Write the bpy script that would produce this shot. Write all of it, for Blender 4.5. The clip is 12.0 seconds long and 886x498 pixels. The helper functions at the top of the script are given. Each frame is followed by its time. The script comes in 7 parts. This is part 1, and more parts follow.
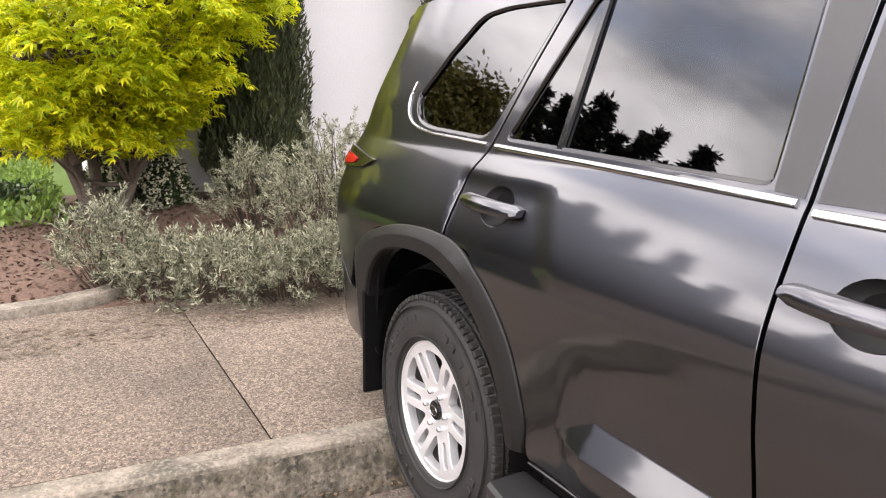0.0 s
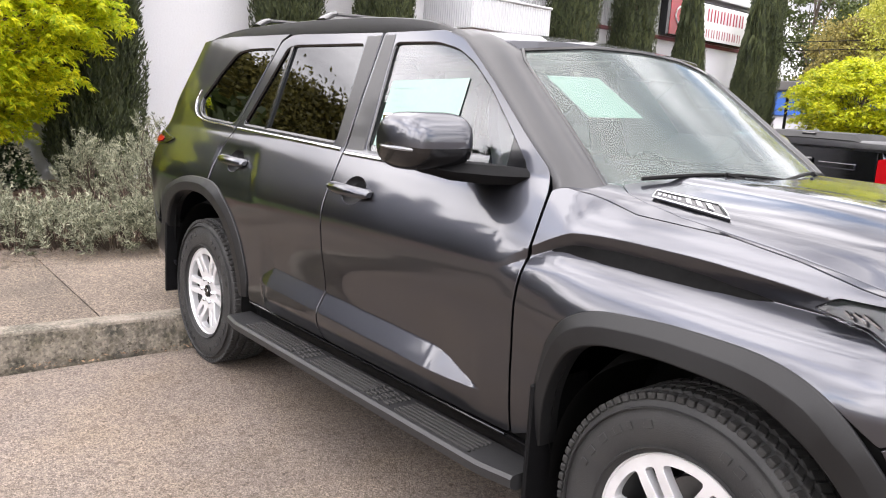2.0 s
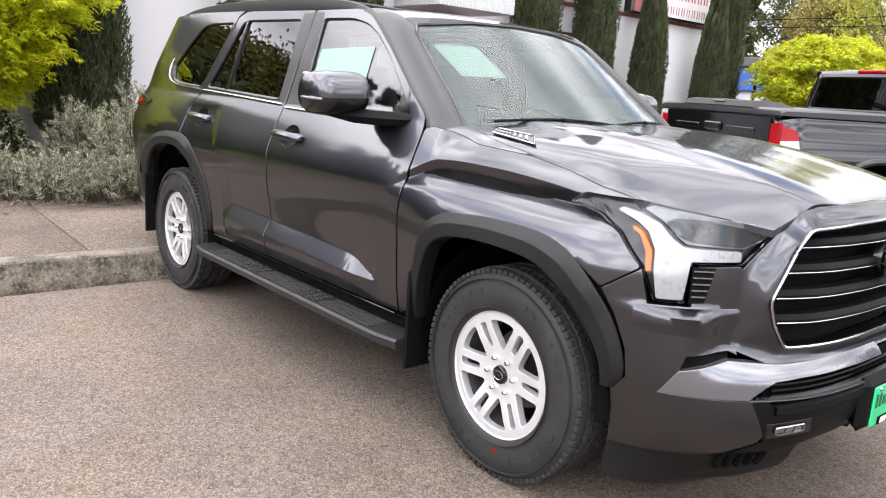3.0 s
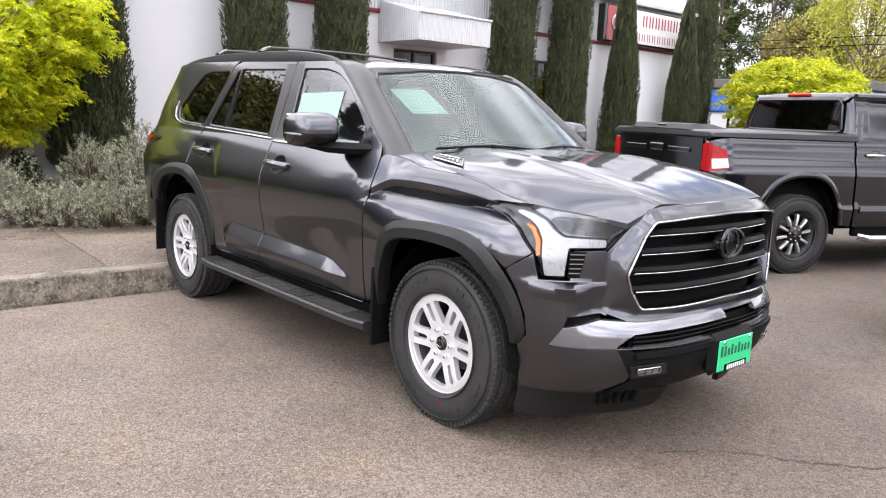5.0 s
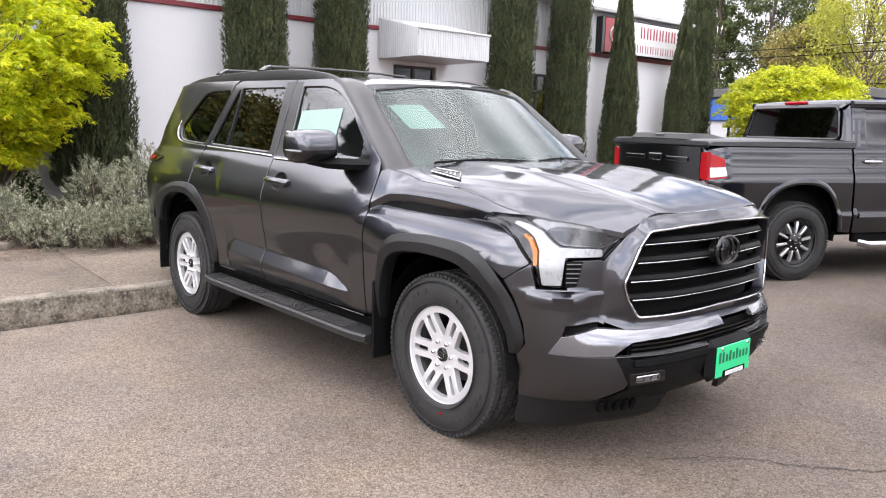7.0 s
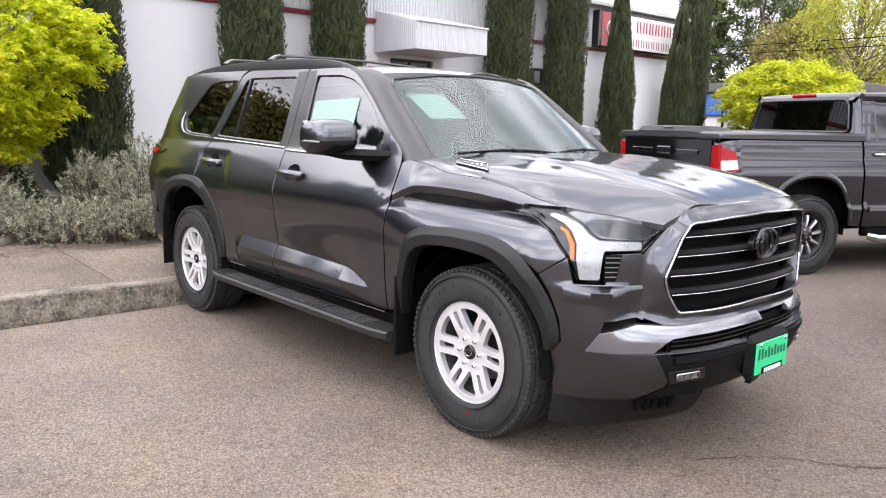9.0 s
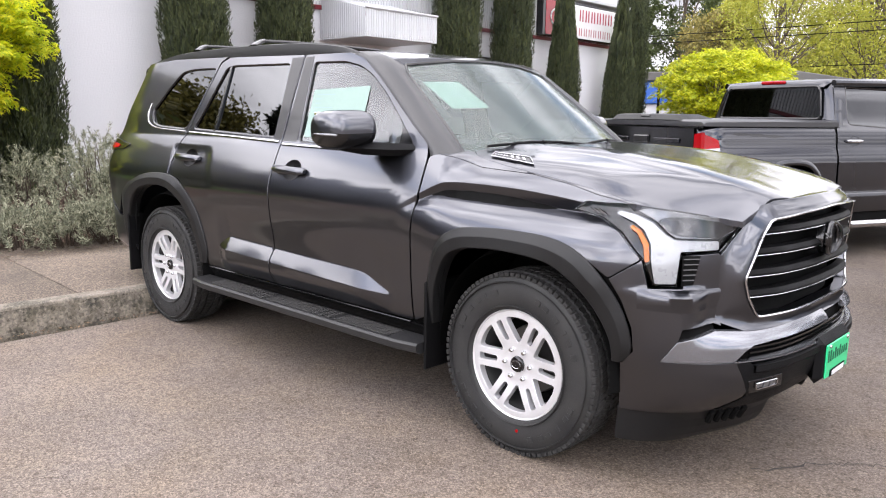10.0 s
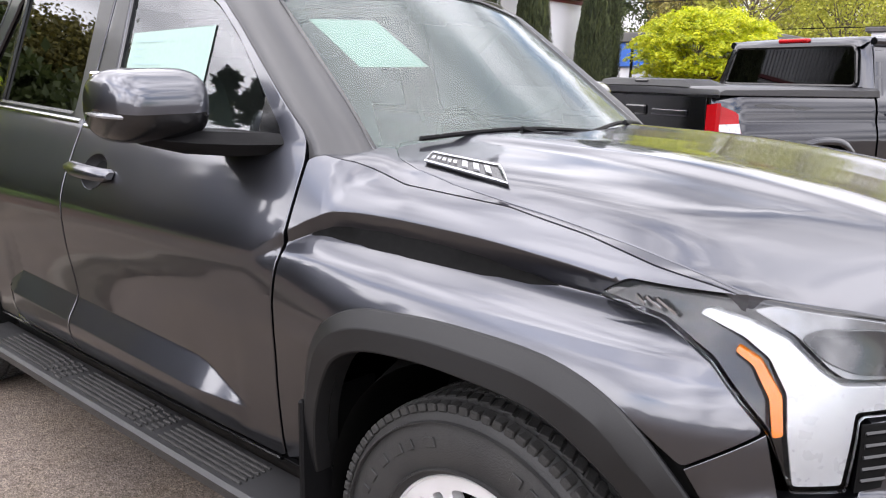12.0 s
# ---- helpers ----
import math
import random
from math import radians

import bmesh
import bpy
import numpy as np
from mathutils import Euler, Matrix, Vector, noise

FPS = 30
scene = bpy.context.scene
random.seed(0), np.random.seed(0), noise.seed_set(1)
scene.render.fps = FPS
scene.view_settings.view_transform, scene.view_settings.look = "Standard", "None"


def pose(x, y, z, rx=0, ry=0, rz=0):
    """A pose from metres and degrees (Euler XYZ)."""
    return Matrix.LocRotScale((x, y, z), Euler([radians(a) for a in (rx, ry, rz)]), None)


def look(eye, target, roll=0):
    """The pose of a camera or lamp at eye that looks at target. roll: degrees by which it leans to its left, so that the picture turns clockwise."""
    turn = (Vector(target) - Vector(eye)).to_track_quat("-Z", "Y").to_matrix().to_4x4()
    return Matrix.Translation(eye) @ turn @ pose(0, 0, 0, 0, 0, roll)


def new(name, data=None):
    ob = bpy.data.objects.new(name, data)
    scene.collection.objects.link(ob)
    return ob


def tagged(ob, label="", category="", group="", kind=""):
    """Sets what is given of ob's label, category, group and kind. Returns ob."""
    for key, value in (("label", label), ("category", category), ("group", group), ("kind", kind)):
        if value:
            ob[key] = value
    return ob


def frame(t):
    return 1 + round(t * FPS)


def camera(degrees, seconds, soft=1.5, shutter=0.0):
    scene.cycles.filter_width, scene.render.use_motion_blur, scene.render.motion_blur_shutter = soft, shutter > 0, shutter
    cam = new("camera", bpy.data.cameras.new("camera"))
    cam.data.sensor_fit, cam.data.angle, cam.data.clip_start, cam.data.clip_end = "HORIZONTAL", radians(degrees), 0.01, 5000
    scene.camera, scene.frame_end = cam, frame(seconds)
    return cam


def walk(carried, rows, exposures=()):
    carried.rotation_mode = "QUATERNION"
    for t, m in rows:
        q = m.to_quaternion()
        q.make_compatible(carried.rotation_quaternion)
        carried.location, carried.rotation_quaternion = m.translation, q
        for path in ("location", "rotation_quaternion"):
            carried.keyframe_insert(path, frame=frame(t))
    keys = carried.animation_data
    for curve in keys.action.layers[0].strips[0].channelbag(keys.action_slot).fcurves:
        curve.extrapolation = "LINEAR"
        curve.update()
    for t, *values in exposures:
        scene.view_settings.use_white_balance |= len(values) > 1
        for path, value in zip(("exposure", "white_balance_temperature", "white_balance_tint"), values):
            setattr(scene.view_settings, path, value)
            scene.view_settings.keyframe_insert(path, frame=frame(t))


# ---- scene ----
cam = camera(59.9, 12.0, 1.1)
PATH = [
    (0, (2.2, -2.132, 1.516), (0.493, -1.176, 1.102), 0.8),
    (0.2, (2.38, -2.224, 1.518), (0.656, -1.293, 1.118), 1.0),
    (0.5, (2.651, -2.363, 1.521), (0.944, -1.391, 1.142), 1.2),
    (1, (3.139, -2.426, 1.51), (1.501, -1.338, 1.144), 2.0),
    (1.5, (3.652, -2.526, 1.508), (2.094, -1.323, 1.153), 2.9),
    (2, (4.114, -2.644, 1.509), (2.607, -1.378, 1.151), 3.6),
    (2.5, (4.602, -2.712, 1.485), (3.117, -1.43, 1.096), 3.6),
    (3, (5.03, -2.914, 1.462), (3.551, -1.633, 1.049), 3.8),
    (3.2, (5.136, -2.956, 1.479), (3.658, -1.677, 1.055), 3.6),
    (4.8, (5.841, -3.313, 1.518), (4.356, -2.024, 1.154), 2.7),
    (5, (5.853, -3.325, 1.525), (4.367, -2.032, 1.176), 2.4),
    (5.5, (5.885, -3.337, 1.537), (4.398, -2.039, 1.216), 1.7),
    (6, (5.912, -3.34, 1.529), (4.422, -2.043, 1.223), 1.3),
    (6.5, (5.918, -3.338, 1.525), (4.424, -2.044, 1.219), 1.2),
    (7, (5.908, -3.34, 1.526), (4.41, -2.052, 1.213), 1.3),
    (7.5, (5.899, -3.336, 1.524), (4.394, -2.059, 1.201), 1.6),
    (7.7, (5.903, -3.333, 1.522), (4.394, -2.062, 1.197), 1.7),
    (9.5, (5.415, -3.455, 1.481), (3.986, -2.094, 1.156), 0.9),
    (10, (5.07, -3.512, 1.48), (3.725, -2.072, 1.136), 0.8),
    (10.5, (4.882, -3.416, 1.482), (3.621, -1.911, 1.1), 1.0),
    (11, (4.708, -3.044, 1.457), (3.512, -1.496, 1.039), 1.5),
    (11.5, (4.375, -2.59, 1.443), (3.171, -1.053, 1.009), 1.5),
    (11.8, (4.155, -2.293, 1.485), (2.914, -0.785, 1.053), 1.4),
    (12, (4.006, -2.111, 1.49), (2.743, -0.623, 1.054), 1.3),
]
walk(cam, [(t, look(eye, target, roll)) for t, eye, target, roll in PATH], exposures=[(0, 1.0, 6950, 16), (1.5, 1.05, 6750, 15), (3, .92, 6550, 14), (5, .87, 6470, 15), (7.5, .87, 6480, 15), (10, .85, 6450, 15), (11, .88, 6450, 15), (12, .90, 6450, 15)])

# ---- world and light ----
SUN_WAY = Vector((-.08, -.55, .83)).normalized()
SUN_EL, SUN_AZ = math.asin(SUN_WAY.z), math.atan2(SUN_WAY.x, SUN_WAY.y)
world = bpy.data.worlds.new("sky")
scene.world = world
world.use_nodes = True
wn, wl = world.node_tree.nodes, world.node_tree.links
wn.clear()
w_out, w_bg = wn.new("ShaderNodeOutputWorld"), wn.new("ShaderNodeBackground")
w_sky = wn.new("ShaderNodeTexSky")
w_sky.sky_type, w_sky.sun_disc = "NISHITA", False
w_sky.sun_elevation, w_sky.sun_rotation = SUN_EL, SUN_AZ
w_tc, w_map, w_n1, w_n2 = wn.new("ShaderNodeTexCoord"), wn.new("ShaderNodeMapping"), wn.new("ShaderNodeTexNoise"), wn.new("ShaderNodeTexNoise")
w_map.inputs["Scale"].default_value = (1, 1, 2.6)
# offset searched so dark and bright cloud fall where paint and glass mirror them
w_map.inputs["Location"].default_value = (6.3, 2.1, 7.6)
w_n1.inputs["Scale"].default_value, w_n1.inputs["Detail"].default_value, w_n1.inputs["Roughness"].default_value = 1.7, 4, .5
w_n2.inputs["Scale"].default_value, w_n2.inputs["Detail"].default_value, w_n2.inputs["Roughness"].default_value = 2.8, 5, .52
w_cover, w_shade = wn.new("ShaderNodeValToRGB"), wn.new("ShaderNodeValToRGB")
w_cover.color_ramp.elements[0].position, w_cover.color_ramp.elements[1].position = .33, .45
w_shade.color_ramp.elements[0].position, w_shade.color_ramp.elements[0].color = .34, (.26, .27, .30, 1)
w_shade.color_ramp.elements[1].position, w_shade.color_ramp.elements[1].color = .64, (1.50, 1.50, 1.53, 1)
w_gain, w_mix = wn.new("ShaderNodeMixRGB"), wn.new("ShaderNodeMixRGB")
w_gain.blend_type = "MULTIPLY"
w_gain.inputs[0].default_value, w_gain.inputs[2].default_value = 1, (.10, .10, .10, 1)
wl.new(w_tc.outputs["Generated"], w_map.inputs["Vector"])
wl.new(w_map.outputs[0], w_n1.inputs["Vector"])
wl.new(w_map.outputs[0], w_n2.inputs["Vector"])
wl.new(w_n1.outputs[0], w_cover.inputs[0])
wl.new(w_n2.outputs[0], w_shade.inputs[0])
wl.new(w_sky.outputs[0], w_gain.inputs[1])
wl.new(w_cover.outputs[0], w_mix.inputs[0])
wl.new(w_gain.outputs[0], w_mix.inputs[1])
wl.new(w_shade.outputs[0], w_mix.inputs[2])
# thinner, brighter cloud overhead
w_sep, w_up, w_dome = wn.new("ShaderNodeSeparateXYZ"), wn.new("ShaderNodeMapRange"), wn.new("ShaderNodeMixRGB")
wl.new(w_tc.outputs["Generated"], w_sep.inputs[0])
wl.new(w_sep.outputs["Z"], w_up.inputs[0])
w_up.inputs["From Min"].default_value, w_up.inputs["From Max"].default_value = 0, 1
w_up.inputs["To Min"].default_value, w_up.inputs["To Max"].default_value = 1.05, 1.55
w_dome.blend_type = "MULTIPLY"
w_dome.inputs[0].default_value = 1
wl.new(w_mix.outputs[0], w_dome.inputs[1])
# a hand-set gain brightens the veiled sun's half of the sky, dims the other
w_half, w_both = wn.new("ShaderNodeMapRange"), wn.new("ShaderNodeMath")
wl.new(w_sep.outputs["Y"], w_half.inputs[0])
w_half.inputs["From Min"].default_value, w_half.inputs["From Max"].default_value = -1, 1
w_half.inputs["To Min"].default_value, w_half.inputs["To Max"].default_value = 1.30, .50
w_both.operation = "MULTIPLY"
wl.new(w_up.outputs[0], w_both.inputs[0])
wl.new(w_half.outputs[0], w_both.inputs[1])
wl.new(w_both.outputs[0], w_dome.inputs[2])
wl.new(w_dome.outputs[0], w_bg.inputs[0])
w_bg.inputs[1].default_value = 1.8
wl.new(w_bg.outputs[0], w_out.inputs[0])

sun = new("sun", bpy.data.lights.new("sun", "SUN"))
sun.data.energy, sun.data.angle, sun.data.color = 1.2, radians(150), (1, .96, .9)
sun.matrix_world = look((0, 0, 0), -SUN_WAY)
scene.view_settings.exposure = 0.0

# ---- materials ----
ALBEDO = .74


def material(name, colour, rough=.5, metal=0.0, coat=0.0, grain=0.0, grain_scale=40.0, stain=0.0, stain_scale=2.0, bump=0.0, bump_scale=60.0,
             tone=None, island=0.0, transmission=0.0, ior=1.5, spec=.5, rough_var=0.0, translucent=0.0, pebbles=0.0, pebble_scale=100.0):
    """A surface: colour varied by fine grain and wide stains (towards tone), with bumps."""
    if metal < .3:
        # lightness of all that scatters light, against the open sky
        colour = tuple(c * ALBEDO for c in colour)
        tone = tone and tuple(c * ALBEDO for c in tone)
    m = bpy.data.materials.new(name)
    m.use_nodes = True
    n, l = m.node_tree.nodes, m.node_tree.links
    b = n["Principled BSDF"]
    b.inputs["Base Color"].default_value = (*colour, 1)
    b.inputs["Roughness"].default_value, b.inputs["Metallic"].default_value = rough, metal
    b.inputs["Coat Weight"].default_value, b.inputs["Coat Roughness"].default_value = coat, .03
    b.inputs["Coat IOR"].default_value = 1.6
    b.inputs["Transmission Weight"].default_value, b.inputs["IOR"].default_value = transmission, ior
    b.inputs["Specular IOR Level"].default_value = spec
    tc = n.new("ShaderNodeTexCoord")
    last = None

    def mix(fac, other, prev):
        x = n.new("ShaderNodeMixRGB")
        if prev is None:
            x.inputs[1].default_value = (*colour, 1)
        else:
            l.new(prev, x.inputs[1])
        x.inputs[2].default_value = (*other, 1)
        l.new(fac, x.inputs[0])
        return x.outputs[0]

    def noise_fac(scale, lo, hi, amount, detail=6):
        t, r, k = n.new("ShaderNodeTexNoise"), n.new("ShaderNodeMapRange"), n.new("ShaderNodeMath")
        t.inputs["Scale"].default_value, t.inputs["Detail"].default_value = scale, detail
        l.new(tc.outputs["Object"], t.inputs["Vector"])
        r.inputs["From Min"].default_value, r.inputs["From Max"].default_value = lo, hi
        l.new(t.outputs[0], r.inputs[0])
        k.operation = "MULTIPLY"
        k.inputs[1].default_value = amount
        l.new(r.outputs[0], k.inputs[0])
        return k.outputs[0]
    dark = tuple(c * .45 for c in colour)
    lite = tuple(min(1, c * 1.55 + .01) for c in colour)
    if stain:
        last = mix(noise_fac(stain_scale, .38, .68, stain), tone or dark, last)
    if grain:
        last = mix(noise_fac(grain_scale, .45, .75, grain, 4), lite, last)
        last = mix(noise_fac(grain_scale * 1.37, .5, .72, grain, 4), dark, last)
    if pebbles:
        # small stones of differing brightness
        for sc, am in ((pebble_scale, pebbles), (pebble_scale * 2.3, pebbles * .7)):
            vo, gr, mp, mu = n.new("ShaderNodeTexVoronoi"), n.new("ShaderNodeSeparateColor"), n.new("ShaderNodeMapRange"), n.new("ShaderNodeMixRGB")
            vo.inputs["Scale"].default_value = sc
            l.new(tc.outputs["Object"], vo.inputs["Vector"])
            l.new(vo.outputs["Color"], gr.inputs[0])
            mp.inputs["To Min"].default_value, mp.inputs["To Max"].default_value = 1 - am * .75, 1 + am
            l.new(gr.outputs[0], mp.inputs[0])
            mu.blend_type = "MULTIPLY"
            mu.inputs[0].default_value = 1
            l.new(last, mu.inputs[1])
            l.new(mp.outputs[0], mu.inputs[2])
            last = mu.outputs[0]
    if island:
        g = n.new("ShaderNodeNewGeometry")
        k = n.new("ShaderNodeMath")
        k.operation, k.inputs[1].default_value = "MULTIPLY", island
        l.new(g.outputs["Random Per Island"], k.inputs[0])
        last = mix(k.outputs[0], tone or dark, last)
    if last is not None:
        l.new(last, b.inputs["Base Color"])
    if rough_var:
        r = n.new("ShaderNodeMath")
        r.operation, r.inputs[1].default_value = "ADD", rough
        l.new(noise_fac(stain_scale * 3, .3, .7, rough_var), r.inputs[0])
        l.new(r.outputs[0], b.inputs["Roughness"])
    if bump:
        t, p = n.new("ShaderNodeTexNoise"), n.new("ShaderNodeBump")
        t.inputs["Scale"].default_value, t.inputs["Detail"].default_value = bump_scale, 5
        l.new(tc.outputs["Object"], t.inputs["Vector"])
        p.inputs["Strength"].default_value, p.inputs["Distance"].default_value = bump, .01
        l.new(t.outputs[0], p.inputs["Height"])
        l.new(p.outputs[0], b.inputs["Normal"])
    if translucent:
        tr, ms, o = n.new("ShaderNodeBsdfTranslucent"), n.new("ShaderNodeMixShader"), n["Material Output"]
        if last is not None:
            l.new(last, tr.inputs[0])
        else:
            tr.inputs[0].default_value = (*colour, 1)
        ms.inputs[0].default_value = translucent
        l.new(b.outputs[0], ms.inputs[1])
        l.new(tr.outputs[0], ms.inputs[2])
        l.new(ms.outputs[0], o.inputs[0])
    return m


def glass(name, tint, see, haze_mix=0.0, rough=.015):
    """A pane: tinted see-through with a mirror-like face."""
    m = bpy.data.materials.new(name)
    m.use_nodes = True
    n, l = m.node_tree.nodes, m.node_tree.links
    n.remove(n["Principled BSDF"])
    t, g, f, x = n.new("ShaderNodeBsdfTransparent"), n.new("ShaderNodeBsdfGlossy"), n.new("ShaderNodeFresnel"), n.new("ShaderNodeMixShader")
    t.inputs[0].default_value = (*tint, 1)
    g.inputs["Roughness"].default_value = rough
    g.inputs[0].default_value = (.95, .97, 1, 1)
    f.inputs[0].default_value = see
    l.new(f.outputs[0], x.inputs[0])
    l.new(t.outputs[0], x.inputs[1])
    l.new(g.outputs[0], x.inputs[2])
    out = x.outputs[0]
    if haze_mix:
        # pale haze painted into the pane, in place of reflections off the dashboard
        d, k, z = n.new("ShaderNodeBsdfDiffuse"), n.new("ShaderNodeMixShader"), n.new("ShaderNodeTexNoise")
        d.inputs[0].default_value = (.37, .44, .41, 1)
        z.inputs["Scale"].default_value = 2.2
        q = n.new("ShaderNodeMapRange")
        q.inputs["To Min"].default_value, q.inputs["To Max"].default_value = haze_mix * .6, haze_mix * 1.4
        l.new(z.outputs[0], q.inputs[0])
        l.new(q.outputs[0], k.inputs[0])
        l.new(out, k.inputs[1])
        l.new(d.outputs[0], k.inputs[2])
        out = k.outputs[0]
    l.new(out, n["Material Output"].inputs[0])
    return m


PAINT = material("grey metallic paint", (.049, .051, .061), .31, 1.0, 1.0, stain=.2, stain_scale=1.2, tone=(.043, .045, .054), rough_var=.05)
PAINT2 = material("dark grey metallic truck paint", (.0145, .0155, .021), .28, 1.0, 1.0, stain=.3, stain_scale=1.0, rough_var=.06)
FLARE = material("satin grey arch trim", (.0095, .0095, .0100), .46, .0, .0, grain=.15, grain_scale=300, bump=.05, bump_scale=500, spec=.28)
PLASTIC = material("black moulded plastic", (.006, .006, .0065), .40, grain=.3, grain_scale=300, bump=.08, bump_scale=600, rough_var=.12, spec=.08)
GLOSSBLACK = material("gloss black trim", (.004, .004, .0045), .16, coat=.12, rough_var=.05)
STEP = material("satin black step moulding", (.020, .020, .021), .42, grain=.3, grain_scale=300, bump=.08, bump_scale=600, rough_var=.1, spec=.4)
# near-black: the shade inside wells, gaps and recesses is put into this colour
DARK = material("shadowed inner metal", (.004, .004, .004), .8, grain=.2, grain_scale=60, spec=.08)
CHROME = material("satin chrome", (.48, .48, .49), .14, 1.0, rough_var=.08)
SILVER = material("silver painted trim", (.18, .184, .20), .2, .7, .6, rough_var=.06)
RIM = material("silver alloy", (.62, .62, .635), .30, .5, .4, stain=.15, stain_scale=9, rough_var=.08)
RUBBER = material("tyre rubber", (.021, .021, .0215), .55, grain=.35, grain_scale=180, stain=.45, stain_scale=7, tone=(.050, .048, .045), bump=.2, bump_scale=240, spec=.3)
TREAD = material("dusty tread rubber", (.034, .033, .032), .75, grain=.4, grain_scale=160, stain=.5, stain_scale=9, tone=(.018, .018, .018), bump=.2, bump_scale=240, spec=.2)
BRAKE = material("brake steel", (.12, .115, .11), .42, .9, stain=.4, stain_scale=15)
RED = material("red lamp plastic", (.34, .003, .006), .2, spec=.25, rough_var=.04)
AMBER = material("amber reflector", (.62, .15, .004), .25, coat=.2, rough_var=.04)
LAMPWHITE = material("white light guide", (.46, .465, .475), .25, .2, .3, stain=.3, stain_scale=16, tone=(.30, .30, .31), rough_var=.08)
LAMPGREY = material("grey lamp reflector", (.17, .172, .178), .16, .4, .6, stain=.8, stain_scale=13, tone=(.03, .03, .033), rough_var=.1)
LAMPDARK = material("smoked inner lens", (.02, .021, .023), .08, .2, .5, stain=.6, stain_scale=14, tone=(.07, .07, .075), rough_var=.08)
FOGLENS = material("dim fog lamp lens", (.10, .10, .105), .12, .3, .6, rough_var=.06)
PAPER = material("pale mint paper", (.30, .42, .375), .75, grain=.06, grain_scale=60)
INK = material("grey printed bars", (.30, .42, .42), .8)
GREEN = material("green dealer plate", (.01, .62, .24), .35, coat=.3, grain=.05)
PLATEINK = material("dark green lettering bars", (.01, .10, .05), .5)
WHITE = material("white lettering bars", (.82, .82, .82), .5)
GLASS_DARK = glass("privacy glass", (.006, .006, .0055), 1.68)
GLASS_CLEAR = glass("green-tinted window glass", (.62, .72, .68), 1.75)
GLASS_SCREEN = glass("windscreen glass", (.60, .74, .69), 1.40, .13, .11)
GLASSB = glass("dark building glass", (.10, .11, .11), 1.6)
MIRROR = material("mirror glass", (.85, .87, .9), .02, 1.0)
SEAT = material("grey seat fabric", (.24, .24, .235), .8, grain=.3, grain_scale=150)
DASH = material("grey dashboard", (.20, .21, .20), .7, grain=.05, grain_scale=200)
INNER = material("dark cabin lining", (.13, .13, .13), .9, grain=.2)
ASPHALT = material("worn grey asphalt", (.200, .166, .143), .9, grain=.5, grain_scale=120, stain=.85, stain_scale=.9, tone=(.120, .103, .093), bump=.8, bump_scale=130, spec=.25, pebbles=.43, pebble_scale=115)
SIDEWALK = material("exposed aggregate concrete", (.150, .116, .088), .9, grain=.6, grain_scale=110, stain=.9, stain_scale=1.9, tone=(.088, .070, .054), bump=.7, bump_scale=110, pebbles=.62, pebble_scale=95)
KERB = material("weathered concrete kerb", (.27, .232, .188), .9, grain=.7, grain_scale=60, stain=1.0, stain_scale=6, tone=(.085, .078, .062), bump=.6, bump_scale=45)
SOIL = material("red-brown bark mulch", (.15, .090, .064), .95, grain=.8, grain_scale=60, stain=.6, stain_scale=4, tone=(.10, .055, .04), bump=1.0, bump_scale=50)
STUCCO = material("white painted stucco", (.78, .78, .80), .85, grain=.06, grain_scale=40, stain=.22, stain_scale=.8, tone=(.69, .70, .72), bump=.5, bump_scale=38)
METALSHEET = material("white corrugated metal", (.60, .61, .63), .45, stain=.3, stain_scale=2.0, tone=(.52, .53, .54))
REDTRIM = material("dark red trim paint", (.20, .018, .03), .5, stain=.3)
PILLAR = material("satin dark pillar cover", (.018, .018, .0195), .42, coat=.15, rough_var=.05)
DARKGLOSS = material("dark badge plate", (.006, .006, .0065), .2, coat=.2, rough_var=.05)
LAMPLENS = material("projector lens", (.05, .055, .06), .05, .2, 1.0, rough_var=.02)
GLASS_LENS = glass("clear lamp cover", (.93, .94, .95), 1.2)
# darker than the rim: the shade behind the spokes is in this colour
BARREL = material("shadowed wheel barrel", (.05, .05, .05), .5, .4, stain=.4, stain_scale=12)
# metal flakes lie under the clear coat: they do not flare up at a low angle
for _m in (PAINT, PAINT2):
    _m.node_tree.nodes["Principled BSDF"].inputs["Specular Tint"].default_value = (.62, .62, .65, 1)
    _m.node_tree.nodes["Principled BSDF"].inputs["Coat Roughness"].default_value = .065
# shade painted into the asphalt: darker towards +y, with a noise-broken edge
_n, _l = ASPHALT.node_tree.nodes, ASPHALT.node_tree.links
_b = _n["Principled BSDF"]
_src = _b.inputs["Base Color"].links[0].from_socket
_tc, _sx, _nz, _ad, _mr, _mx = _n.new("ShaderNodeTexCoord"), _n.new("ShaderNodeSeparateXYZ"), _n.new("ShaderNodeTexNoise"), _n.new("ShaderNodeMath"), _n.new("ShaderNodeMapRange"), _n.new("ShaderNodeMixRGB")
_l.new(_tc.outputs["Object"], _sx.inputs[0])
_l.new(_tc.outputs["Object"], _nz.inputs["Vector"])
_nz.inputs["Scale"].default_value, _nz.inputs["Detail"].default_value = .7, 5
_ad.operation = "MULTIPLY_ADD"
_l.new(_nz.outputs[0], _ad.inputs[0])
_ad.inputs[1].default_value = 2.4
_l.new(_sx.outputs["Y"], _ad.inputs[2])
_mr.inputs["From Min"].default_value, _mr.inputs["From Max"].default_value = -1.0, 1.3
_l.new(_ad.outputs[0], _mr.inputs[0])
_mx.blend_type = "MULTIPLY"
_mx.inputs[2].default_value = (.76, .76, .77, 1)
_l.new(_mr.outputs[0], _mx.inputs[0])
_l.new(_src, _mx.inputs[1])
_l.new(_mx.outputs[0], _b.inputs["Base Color"])


